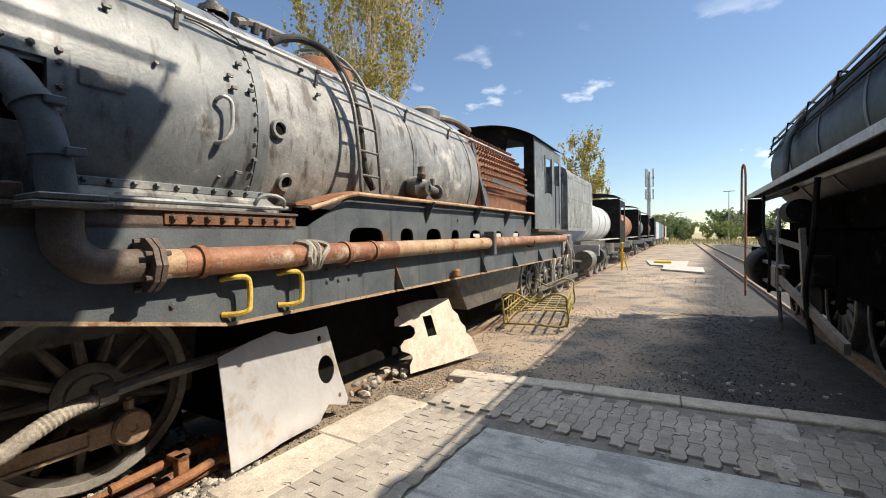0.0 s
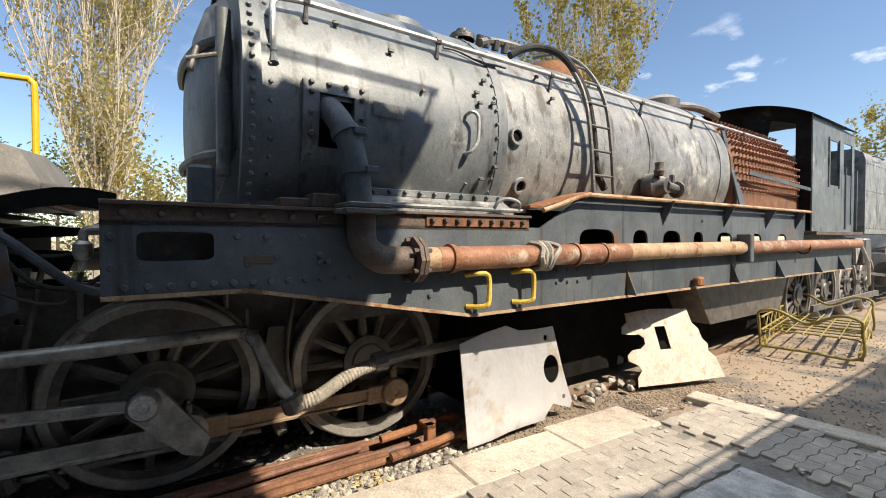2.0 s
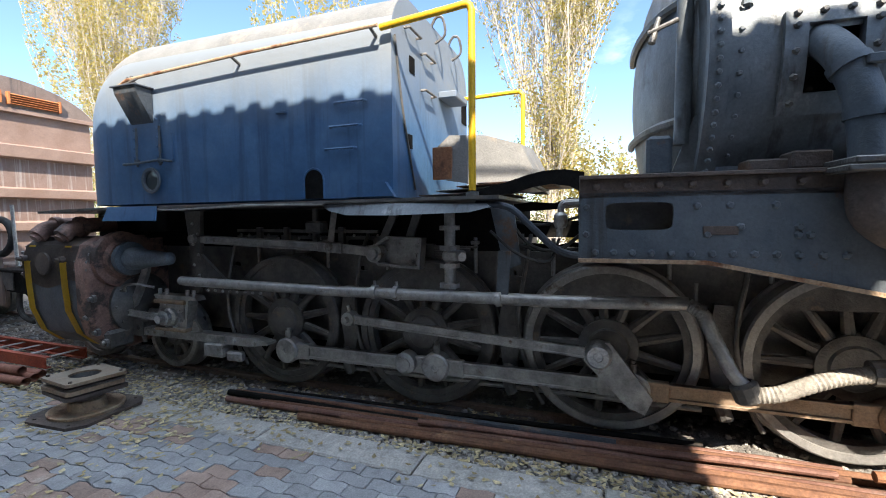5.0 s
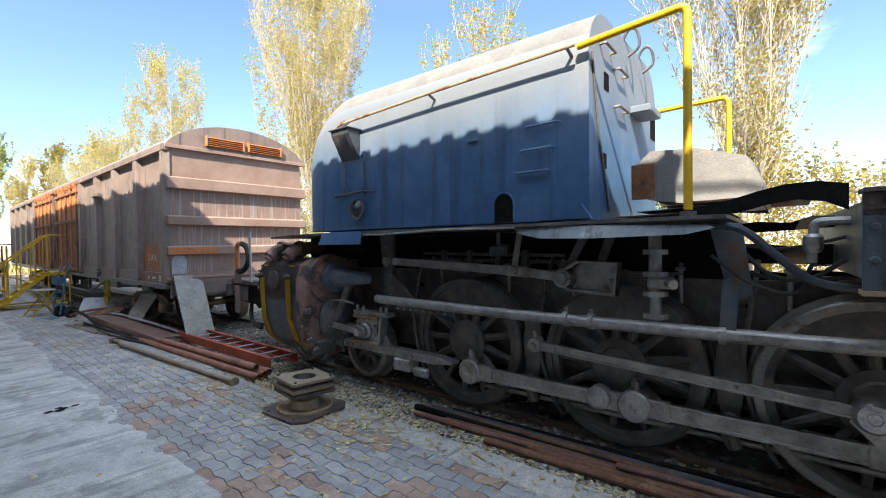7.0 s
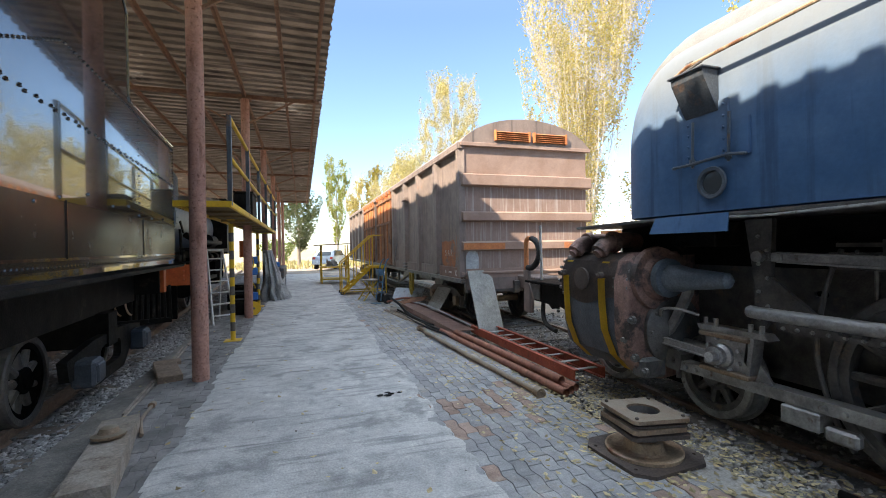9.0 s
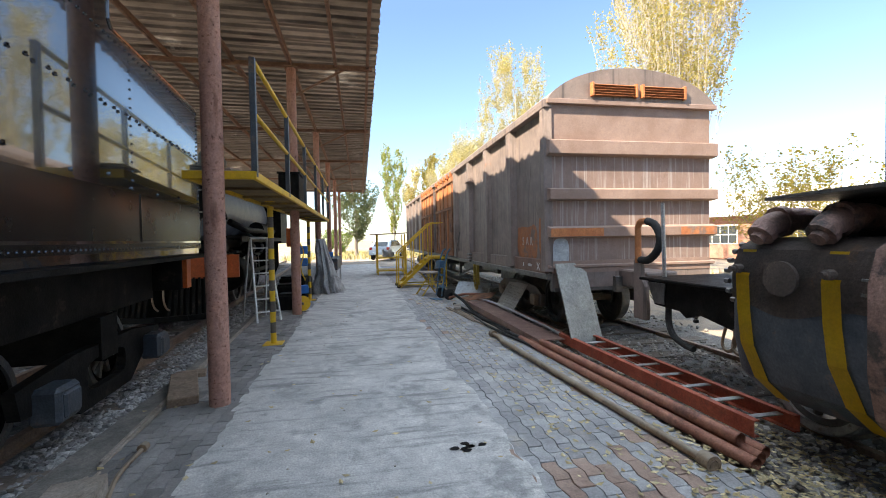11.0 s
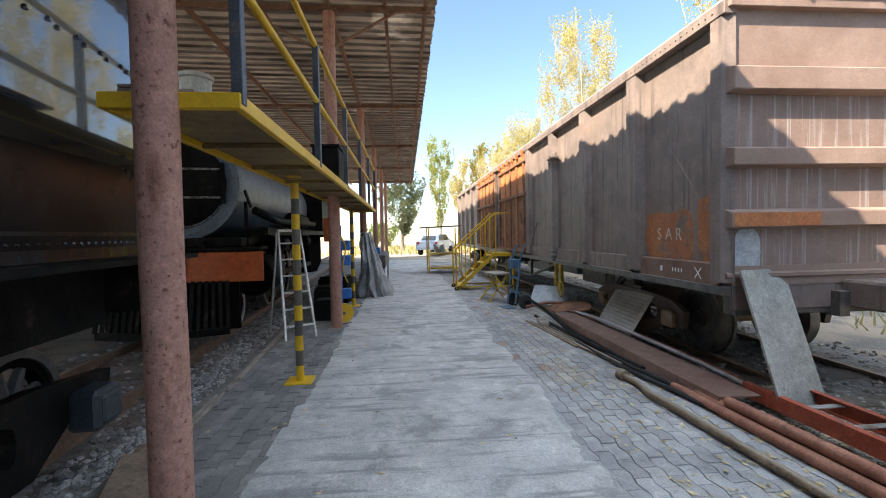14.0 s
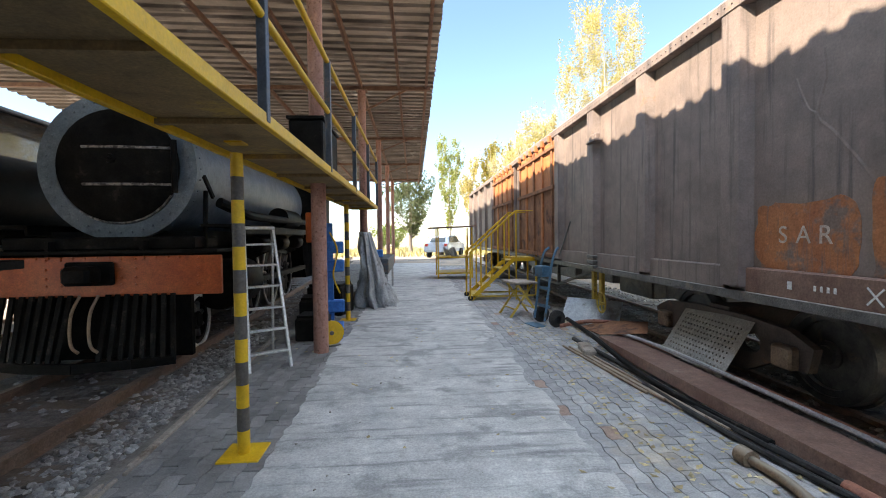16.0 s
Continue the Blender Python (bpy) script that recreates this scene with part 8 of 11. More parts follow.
single("tarpaulin", bm, "tarp", "grey tarpaulin draped in folds over a stand", "tarpaulin", smooth=True, m=pose(1.30, -16.2, 0) @ Matrix.Diagonal((1, 1.25, 0.83, 1)))
reel = thing("hose_reel", pose(1.42, -12.78, 0, 0, 0, 20), "yellow and orange hose reel on the ground", "hose reel")
bm = B()
lathe(bm, [(-0.01, 0.0), (-0.01, 0.17), (0.01, 0.17), (0.01, 0.0)], (0.0, 0.07, 0.19), (0, 1, 0), 24)
part("disc", bm, "yellow", reel)
bm = B()
for k in range(4):
    tube(bm, [(0.12 * math.cos(a), -0.06 + 0.03 * k, 0.19 + 0.12 * math.sin(a)) for a in lin(0, math.tau, 24)], 0.02, 8)
part("coil", bm, "orange_plastic", reel)
bm = B()
rod(bm, (0, -0.15, 0.19), (0, 0.1, 0.19), 0.03, 8)
box(bm, -0.12, 0.12, -0.16, 0.12, 0.0, 0.03, 0.005)
box(bm, -0.02, 0.02, -0.16, -0.12, 0.02, 0.22, 0.004)
part("stand", bm, "grime", reel)
bm = B()
box(bm, 1.30, 1.44, -13.2, -13.0, 0.0, 0.16, 0.03)
single("blue_can", bm, "blue", "small blue can beside the hose reel", "can")
for x, y, s in ((1.75, -13.2, 0.22), (1.95, -14.4, 0.28), (1.9, -15.4, 0.35)):
    bm = B()
    box(bm, -s, s, -s, s, 0, s * 1.6, 0.03)
    box(bm, -s * 0.9, s * 0.9, -s * 0.9, s * 0.9, s * 1.6, s * 1.75, 0.01)
    single("tool_bin", bm, "semi_black", "dark bin of tools under the platform", "bin", m=pose(x, y, 0, 0, 0, random.uniform(-20, 20)))
bm = B()
box(bm, -0.18, 0.18, -0.12, 0.12, 0, 0.18, 0.02)
single("blue_crate", bm, "blue", "blue plastic crate on a bench", "crate", m=pose(1.18, -17.3, 1.02, 0, 0, 10))
bench = thing("work_bench", pose(1.15, -18.6, 0), "dark steel workbench by the columns", "bench")
bm = B()
box(bm, -0.3, 0.3, -1.5, 1.5, 0.62, 0.98, 0.02)
part("top", bm, "hazard_dark", bench)
for x in (-0.25, 0.25):
    for y in (-1.4, 1.4):
        bm = B()
        box(bm, x - 0.03, x + 0.03, y - 0.03, y + 0.03, 0, 0.62, 0.004)
        part("leg", bm, "galv", bench)

# ---- baulks and bits beside the walk ----
bm = B()
box(bm, -0.135, 0.135, -0.68, 0.68, 0.0, 0.15)
bmesh.ops.subdivide_edges(bm, edges=bm.edges[:], cuts=7, use_grid_fill=True)
for v in bm.verts:
    v.co += Vector((0.012 * noise.noise(v.co * 5), 0, 0.015 * noise.noise(v.co * 3)))
single("timber_baulk", bm, "wood", "old squared timber lying beside the track", "timber", m=pose(1.68, -5.0, 0.008, 0, 0, 10.6))
bm = B()
lathe(bm, [(0, 0.115), (0.02, 0.12), (0.03, 0.075), (0.07, 0.06), (0.085, 0.03), (0.085, 0)], (0, 0, 0), (0, 0, 1), 18)
single("round_casting", bm, "rod_rust", "round rusty cast cap lying on the timber", "cap", m=pose(1.73, -5.2, 0.165, 3, 0, 0))
bm = B()
box(bm, -0.135, 0.135, -0.45, 0.45, 0.0, 0.085, 0.008)
for v in bm.verts:
    v.co += Vector((0.01 * noise.noise(v.co * 5), 0.012 * noise.noise(v.co * 4 + Vector((3, 1, 0))), 0.02 * (0.45 - v.co.y) if v.co.z > 0.05 else 0))
single("timber_block", bm, "brown_timber", "brown timber block lying at the column foot", "timber", m=pose(1.96, -7.66, 0.004, 0, 0, 19.0))
bm = B()
box(bm, -0.16, 0.16, -0.10, 0.10, 0.0, 0.05, 0.006)
single("timber_offcut", bm, "brown_timber", "short brown board lying behind the timber block", "timber", m=pose(2.10, -8.25, 0.004, 0, 0, 15.0))
bm = B()
tube(bm, curve_points([(1.75, -6.3, 0.03), (1.72, -5.9, 0.035), (1.60, -5.5, 0.03)], 6), 0.016, 6)
lathe(bm, [(-0.03, 0), (-0.03, 0.035), (0.03, 0.035), (0.03, 0)], (1.75, -6.32, 0.035), (0, 1, 0), 8)
single("iron_bar", bm, "rod_rust", "short rusty iron bar on the paving", "bar")
bm = B()
for k in range(7):
    ang, rr = random.uniform(0, 6.28), random.uniform(0.02, 0.09)
    x, y = rr * math.cos(ang) * 1.6, rr * math.sin(ang)
    plate(bm, [(x + random.uniform(0.02, 0.05) * math.cos(q), y + random.uniform(0.015, 0.03) * math.sin(q)) for q in lin(0, 5.5, 8)], 0.003, lambda a, b, d: (a, b, d))
single("oil_spot", bm, "semi_black", "splash of black tar on the concrete", "spot", kind="structure", smooth=False, m=pose(-0.64, -5.84, 0.021))

# ---- black locomotive and tender on the shed track (axes: x across, y along, centre line at x = 1.65) ----
CU = 1.65
ten = thing("tender", R, "glossy black riveted locomotive tender", "tender")
sideL, sideR = 0.24, 2 * CU - 0.24
V0, V1, VS = -13.66, -6.2, -11.45        # tank end, front, foot of the raised coal side
bm = B()
plate(bm, [(V0, 1.50), (V1, 1.50), (V1, 4.36), (VS + 0.22, 4.34), (VS, 4.1), (VS - 0.012, 3.26), (VS - 0.06, 3.21), (V0, 3.2)], 0.02, lambda a, b, d: (sideL - d, a, b))
tside = part("side_sheet", bm, "gloss_black", ten, "glossy black side sheet", smooth=False)
bm = B()
plate(bm, [(V0, 1.50), (V1, 1.50), (V1, 4.36), (VS + 0.22, 4.34), (VS, 4.1), (VS - 0.012, 3.26), (VS - 0.06, 3.21), (V0, 3.2)], 0.02, lambda a, b, d: (sideR + d, a, b))
part("side_sheet", bm, "gloss_black", ten, smooth=False)
bm = B()
box(bm, sideL + 0.001, sideR, V0, V1, 1.44, 3.14)
part("tank", bm, "gloss_black", ten, "black water tank", smooth=False)
bm = B()
box(bm, sideL, sideR, VS, V1, 3.14, 4.0)
part("coal_space", bm, "semi_black", ten, smooth=False)
bm = B()
pts = [(sideL - 0.02, V1, 4.36), (sideL - 0.02, VS + 0.22, 4.34), (sideL - 0.02, VS, 4.1), (sideL - 0.02, VS - 0.012, 3.26), (sideL - 0.02, VS - 0.06, 3.21), (sideL - 0.02, V0, 3.2)]
for p, q in zip(pts, pts[1:]):
    rod(bm, p, q, 0.014, 8)
part("beading", bm, "gloss_black", ten)
bm = B()
studs(bm, [(sideL - 0.02, V0 + 0.05 + 0.085 * k, 3.14) for k in range(44)] + [(sideL - 0.02, V0 + 3.8 + 0.06 * k, 3.12 - 0.025 * k) for k in range(13)], (-1, 0, 0), 0.014, 0.012)
studs(bm, [(sideL - 0.02, V0 + 0.08 + 0.20 * k + 0.06 * j, 2.60 + 0.015 * j) for k in range(34) for j in range(2)], (-1, 0, 0), 0.016, 0.013)
studs(bm, [(sideL - 0.02, V0 + 0.04, 1.55 + 0.05 * k) for k in range(33)], (-1, 0, 0), 0.013, 0.012)
studs(bm, [(sideL - 0.02, -11.8, 2.02 + 0.075 * k) for k in range(15)], (-1, 0, 0), 0.012, 0.01)
studs(bm, [(sideL - 0.02, V0 + 0.3 + 0.5 * k + random.uniform(-.1, .1), 2.0 + random.uniform(-.06, .12)) for k in range(14)], (-1, 0, 0), 0.018, 0.014)
studs(bm, [(sideL - 0.02, V0 + 0.04 + 0.06 * k, 1.53) for k in range(120)], (-1, 0, 0), 0.012, 0.01)
tagged(part("rivets", bm, "gloss_black", tside), kind="stuff")
# panel added to paint the dark reflection low on the glossy side
bm = B()
box(bm, sideL - 0.0235, sideL - 0.0205, V0 + 0.002, V1, 1.505, 1.99)
part("lower_panel", bm, "dull_black", tside, "added black panel for the dark reflection low on the side", smooth=False)
bm = B()
for z in (1.58, 2.0):
    bar(bm, (sideL - 0.023, V0, z), (sideL - 0.023, V1, z), 0.006, 0.02)
for v in (-11.92, -9.9):
    bar(bm, (sideL - 0.023, v, 1.58), (sideL - 0.023, v, 2.0), 0.006, 0.02, (1, 0, 0))
part("side_beading", bm, "gloss_black", tside)
bm = B()
box(bm, sideL - 0.14, sideR + 0.14, V0 - 0.02, V1 + 0.1, 1.395, 1.435, 0.005)
part("footboard", bm, "semi_black", ten)
bm = B()
for x in (0.72, 2.5):
    box(bm, x, x + 0.08, V0 + 0.1, V1, 0.92, 1.40)
box(bm, 0.4, 2.9, V0 - 0.03, V0 + 0.12, 1.0, 1.40, 0.01)
part("frame_channel", bm, "semi_black", ten, "black frame channel", smooth=False)
bm = B()
box(bm, 0.35, 0.41, V0 - 0.06, V0 + 0.1, 1.02, 1.38)
part("beam_end", bm, "orange_beam", ten, "orange painted end of the rear beam", smooth=False)
bm = B()
box(bm, 0.415, 2.95, V0 - 0.09, V0 - 0.04, 1.04, 1.38, 0.008)
part("rear_beam", bm, "semi_black", ten, "black rear buffer beam", smooth=False)
for v in (-13.2,):
    bm = B()
    tube(bm, curve_points([(CU - 0.5, v, 3.15), (CU - 0.5, v, 3.5), (CU - 0.5, v + 0.05, 3.56), (CU - 0.5, v + 0.28, 3.56), (CU - 0.5, v + 0.32, 3.5), (CU - 0.5, v + 0.32, 3.15)], 4), 0.014, 6)
    part("top_handrail", bm, "galv", ten)
for yb in (-12.2, -8.2):
    bm = B()
    for x in (0.62, 2.6):
        pr = [(yb - 1.2, 0.62), (yb - 0.5, 0.70), (yb + 0.5, 0.70), (yb + 1.2, 0.62), (yb + 1.15, 0.42), (yb + 0.75, 0.40), (yb + 0.45, 0.20), (yb - 0.45, 0.20), (yb - 0.75, 0.40), (yb - 1.15, 0.42)]
        plate(bm, pr, 0.08, lambda a_, b_, d: (x + d, a_, b_), [oval(yb, 0.46, 0.7, 0.26, 16, 4)])
    box(bm, 0.6, 2.7, yb - 0.15, yb + 0.15, 0.55, 0.93)
    bg = part("bogie", bm, "semi_black", ten, "black cast tender bogie", smooth=False)
    for y in (yb - 0.9, yb + 0.9):
        bm = B()
        box(bm, 0.46, 0.66, y - 0.14, y + 0.14, 0.32, 0.58, 0.03)
        box(bm, 0.44, 0.48, y - 0.10, y + 0.10, 0.36, 0.54, 0.015)
        part("axle_box", bm, "hazard_dark", bg)
        for x in (CU - 0.56, CU + 0.56):
            make_wheel(ten, pose(x, y, 0.43, 0, 0, 180 if x < CU else 0), 0.43, 9, "black tender wheel", "grime", "sooty", False)

bl = thing("black_locomotive", R, "black steam locomotive with long running board and handrails", "locomotive")
BZ, BRR, VF = 3.0, 1.05, 7.0
bm = B()
lathe(bm, [(-5.6, 0.0), (-5.6, BRR + 0.02), (VF - 1.9, BRR), (VF - 1.9, BRR - 0.02), (VF, BRR - 0.02), (VF, 0.93), (VF + 0.06, 0.82), (VF + 0.16, 0.5), (VF + 0.18, 0.0)], (CU, 0, BZ), (0, 1, 0), 56)
bar_ = part("boiler", bm, "dark_steel", bl, "dark grey lagged boiler and smokebox")
for v in (-4, -2, 0, 1.7, 3.4, 5.1):
    bm = B()
    lathe(bm, [(v - 0.035, BRR), (v - 0.035, BRR + 0.014), (v + 0.035, BRR + 0.014), (v + 0.035, BRR)], (CU, 0, BZ), (0, 1, 0), 56)
    part("boiler_band", bm, "girder", bar_)
for v, r, h in ((VF - 0.9, 0.3, 0.35), (3.0, 0.42, 0.32), (0.0, 0.4, 0.3)):
    bm = B()
    lathe(bm, [(-0.2, r + 0.06), (0.05, r), (h, r * 0.95), (h + 0.06, r * 0.6), (h + 0.06, 0)], (CU, v, BZ + BRR - 0.02), (0, 0, 1), 24)
    part("dome" if v < 4 else "chimney", bm, "semi_black", bl)
bm = B()
pl = [(-5.7, 2.46), (7.2, 2.46)]
box(bm, 0.22, 0.95, -5.7, 7.35, 2.44, 2.47, 0.004)
box(bm, 2 * CU - 0.95, 2 * CU - 0.22, -5.7, 7.35, 2.44, 2.47, 0.004)
part("running_board", bm, "semi_black", bl, "black running board")
bm = B()
box(bm, 0.205, 0.235, -5.7, 7.37, 2.39, 2.475, 0.004)
part("running_board_edge", bm, "galv", bl, "pale edge strip of the running board")
for s, z in ((0.0, 3.62), (0.05, 3.48), (0.08, 3.42), (0.10, 3.30), (0.12, 3.24)):
    bm = B()
    rod(bm, (0.70 - s, -5.0, z), (0.70 - s, 7.3 - 3 * s, z), 0.02 if s == 0 else 0.013, 8)
    part("side_rail", bm, "galv" if s == 0 else "semi_black", bl, "thin rail along the boiler")
for v in (6.9, 5.6, 4.2, 2.8, 1.2):
    bm = B()
    rod(bm, (0.92, v, 3.55), (0.66, v, 3.62), 0.014, 6)
    rod(bm, (0.66, v, 3.62), (0.60, v, 3.25), 0.012, 6)
    part("rail_stanchion", bm, "semi_black", bl)
bm = B()
tube(bm, curve_points([(0.75, 4.8, 3.6), (0.52, 4.75, 3.2), (0.48, 4.7, 2.8), (0.45, 4.7, 2.48)], 6), 0.05, 10)
part("feed_pipe", bm, "girder", bl, "curved blue-grey feed pipe")
bm = B()
rod(bm, (0.42, 6.2, 2.36), (0.45, -3.0, 2.34), 0.035, 10)
lathe(bm, [(-0.05, 0), (-0.05, 0.06), (0.05, 0.06), (0.05, 0)], (0.42, 6.2, 2.36), (0, 1, 0), 12)
part("delivery_pipe", bm, "light_grey", bl, "dull pale pipe under the running board")
bm = B()
tube(bm, curve_points([(0.38, 4.75, 2.0), (0.40, 4.85, 2.08), (0.38, 4.6, 1.9), (0.34, 4.4, 1.4), (0.33, 4.3, 0.8), (0.36, 4.25, 0.2)], 6), 0.028, 8)
part("drain_pipe", bm, "grime", bl, "grimy hanging drain pipe")
bm = B()
plate(bm, [(7.32, 2.42), (7.34, 1.62), (7.28, 1.62), (7.26, 2.42)], 0.28, lambda a, b, d: (0.26 + d, a, b))
part("front_plate", bm, "semi_black", bl, smooth=False)
bm = B()
box(bm, 0.36, 0.62, 2.55, 2.95, 1.05, 1.42, 0.03)
part("gear_block", bm, "semi_black", bl)
bm = B()
box(bm, 0.34, 0.5, 4.55, 5.0, 1.5, 1.75, 0.03)
part("gear_block", bm, "semi_black", bl)
bm = B()
lathe(bm, [(0, 0), (0, 0.36), (0.06, 0.40), (1.1, 0.40), (1.16, 0.36), (1.2, 0)], (0.55, 5.75, 1.02), (0, 1, 0), 28)
cyl_ = part("cylinder", bm, "semi_black", bl, "rounded black cylinder")
for v in (5.80, 6.86):
    bm = B()
    studs(bm, [(0.55 + 0.35 * math.cos(a), v, 1.02 + 0.35 * math.sin(a)) for a in lin(0, math.tau * 11 / 12, 12)], (0, 1 if v > 6 else -1, 0), 0.022, 0.03)
    tagged(part("cover_nuts", bm, "grime", cyl_), kind="stuff")
bm = B()
lathe(bm, [(0, 0), (0, 0.22), (1.2, 0.22), (1.25, 0)], (0.62, 5.7, 1.55), (0, 1, 0), 20)
part("valve_chest", bm, "semi_black", bl)
bm = B()
box(bm, 0.32, 0.42, 4.0, 5.8, 1.16, 1.21, 0.004)
box(bm, 0.32, 0.42, 4.0, 5.8, 0.82, 0.87, 0.004)
box(bm, 0.30, 0.46, 4.4, 4.8, 0.85, 1.18, 0.02)
bar(bm, (0.35, 4.6, 1.02), (0.35, 1.2, 0.62), 0.05, 0.11)
bar(bm, (0.40, 4.9, 1.9), (0.40, 4.3, 0.98), 0.04, 0.06)
bar(bm, (0.36, 5.2, 1.62), (0.36, 2.8, 1.50), 0.04, 0.07)
bar(bm, (0.34, 2.9, 1.75), (0.34, 2.7, 0.9), 0.06, 0.10)
part("valve_gear", bm, "grime", bl, "oily dark steel valve gear", smooth=False)
for v in (4.2, 2.4, 0.6, -1.2):
    for x in (CU - 0.56, CU + 0.56):
        make_wheel(bl, pose(x, v, 0.72, 0, 0, 180 if x < CU else 0), 0.72, 14, "black spoked driving wheel", "grime", "sooty")
for v in (6.2, 7.1):
    for x in (CU - 0.56, CU + 0.56):
        make_wheel(bl, pose(x, v, 0.38, 0, 0, 180 if x < CU else 0), 0.38, 9, "small black pony wheel", "grime", "sooty", False)
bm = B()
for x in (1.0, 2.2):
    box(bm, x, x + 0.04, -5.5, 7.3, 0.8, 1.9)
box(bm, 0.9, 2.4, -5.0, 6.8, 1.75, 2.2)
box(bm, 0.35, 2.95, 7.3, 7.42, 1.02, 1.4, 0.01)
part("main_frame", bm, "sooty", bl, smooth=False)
bm = B()
box(bm, 0.5, 2.8, -2.2, -1.9, 0.4, 2.4)
part("cross_stay", bm, "semi_black", bl)
bm = B()
tube(bm, curve_points([(0.3, 2.0, 2.3), (0.28, 2.1, 1.6), (0.3, 2.5, 1.0), (0.35, 2.4, 0.4)], 6), 0.03, 8)
part("under_pipe", bm, "semi_black", bl)
bm = B()
tube(bm, curve_points([(0.28, 5.3, 2.35), (0.26, 5.2, 1.8), (0.3, 4.9, 1.3), (0.3, 4.95, 0.7)], 6), 0.025, 8)
part("under_pipe", bm, "semi_black", bl)
bm = B()
rod(bm, (0.33, 5.3, 2.3), (0.33, 3.2, 2.28), 0.04, 8)
lathe(bm, [(0, 0), (0, 0.16), (0.5, 0.16), (0.5, 0)], (0.42, 3.4, 2.0), (0, 1, 0), 16)
part("under_pipe", bm, "semi_black", bl)
# filler added so the space behind the driving wheels looks shaded
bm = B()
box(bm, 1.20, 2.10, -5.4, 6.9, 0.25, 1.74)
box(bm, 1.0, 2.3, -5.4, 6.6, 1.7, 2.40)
part("inner_frame", bm, "sooty", bl, "near-black filler added for shade inside the black frames", smooth=False)
# cab of the black locomotive
bm = B()
plate(bm, [(-5.9, 1.5), (-3.6, 1.5), (-3.6, 3.9), (-5.9, 3.9)], 0.03, lambda a, b, d: (0.25 + d, a, b), [[(-5.2, 2.7), (-4.3, 2.7), (-4.3, 3.5), (-5.2, 3.5)]])
plate(bm, [(-5.9, 1.5), (-3.6, 1.5), (-3.6, 3.9), (-5.9, 3.9)], 0.03, lambda a, b, d: (3.02 + d, a, b), [[(-5.2, 2.7), (-4.3, 2.7), (-4.3, 3.5), (-5.2, 3.5)]])
box(bm, 0.2, 3.1, -3.65, -3.6, 1.5, 3.95)
box(bm, 0.15, 3.15, -6.1, -3.4, 3.9, 3.98)
part("cab", bm, "gloss_black", bl, "black cab", smooth=False)

# ---- second locomotive: smokebox front with orange beam ----
L2 = pose(*(R @ Vector((CU + 0.06, -17.3, 0))), 0, 0, 3.6)
sl = thing("shed_locomotive", L2, "black steam locomotive with grey smokebox ring and orange buffer beam", "locomotive")
bm = B()
lathe(bm, [(-7.0, 0.0), (-7.0, 0.86), (-1.6, 0.86), (-1.6, 0.875), (-0.06, 0.875), (-0.06, 0.89), (0.0, 0.89), (0.0, 0.70), (-0.02, 0.68), (-0.02, 0.0)], (0, 0, 2.40), (0, 1, 0), 56)
sb = part("smokebox", bm, "grey_blue", sl, "blue-grey smokebox ring")
bm = B()
lathe(bm, [(0.0, 0.69), (0.03, 0.68), (0.07, 0.60), (0.12, 0.36), (0.135, 0.0)], (0, -0.01, 2.41), (0, 1, 0), 48)
sd = part("smokebox_door", bm, "semi_black", sl, "domed black smokebox door")
bm = B()
tube(bm, [(0.69 * math.cos(a), 0.02, 2.41 + 0.69 * math.sin(a)) for a in lin(-2.6, -0.9, 24)], 0.012, 6)
part("door_seal", bm, "silver", sd)
for z in (2.62, 2.18):
    bm = B()
    xs = lin(-0.62, 0.34, 8)
    tube(bm, [(a, 0.14 - 0.12 * a * a - 0.02, z) for a in xs], 0.017, 8)
    part("hinge_strap", bm, "silver", sd, "worn silver hinge strap")
bm = B()
rod(bm, (-0.66, 0.07, 2.08), (-0.66, 0.07, 2.72), 0.035, 10)
part("hinge_post", bm, "semi_black", sd)
bm = B()
lathe(bm, [(0, 0), (0, 0.06), (0.03, 0.05), (0.03, 0.02), (0.08, 0.02), (0.08, 0)], (0.02, 0.12, 2.48), (0, 1, 0), 14)
part("door_boss", bm, "semi_black", sd)
bm = B()
for k in range(40):
    a = k * math.tau / 40
    studs(bm, [(0.80 * math.cos(a), 0.0, 2.40 + 0.80 * math.sin(a))], (0, 1, 0), 0.018, 0.015)
    studs(bm, [(0.878 * math.cos(a), -0.14, 2.40 + 0.878 * math.sin(a))], (math.cos(a), 0, math.sin(a)), 0.016, 0.014)
tagged(part("ring_rivets", bm, "grey_blue", sb), kind="stuff")
bm = B()
lathe(bm, [(-0.2, 0.46), (0, 0.40), (0.5, 0.38), (0.72, 0.26), (0.78, 0)], (0, -3.2, 3.25), (0, 0, 1), 24)
part("dome", bm, "grime", sl)
bm = B()
lathe(bm, [(-0.2, 0.40), (0, 0.27), (0.12, 0.235), (0.98, 0.25), (1.0, 0.29), (1.06, 0.29), (1.06, 0.2)], (0, -0.8, 3.28), (0, 0, 1), 24)
part("chimney", bm, "light_grey", sl, "pale grey chimney")
bm = B()
box(bm, -1.34, 1.34, 0.50, 0.56, 0.895, 1.335, 0.008)
ob_ = part("buffer_beam", bm, "orange_beam", sl, "orange-red painted buffer beam", smooth=False)
bm = B()
studs(bm, [(x, 0.56, z) for x in (-1.1, -0.45, -0.30, 0.30, 0.45, 0.95) for z in (1.02, 1.10, 1.2, 1.3)] + [(-0.9 + 0.12 * k, 0.56, 1.32) for k in range(16)], (0, 1, 0), 0.018, 0.016)
part("beam_rivets", bm, "orange_beam", ob_)
bm = B()
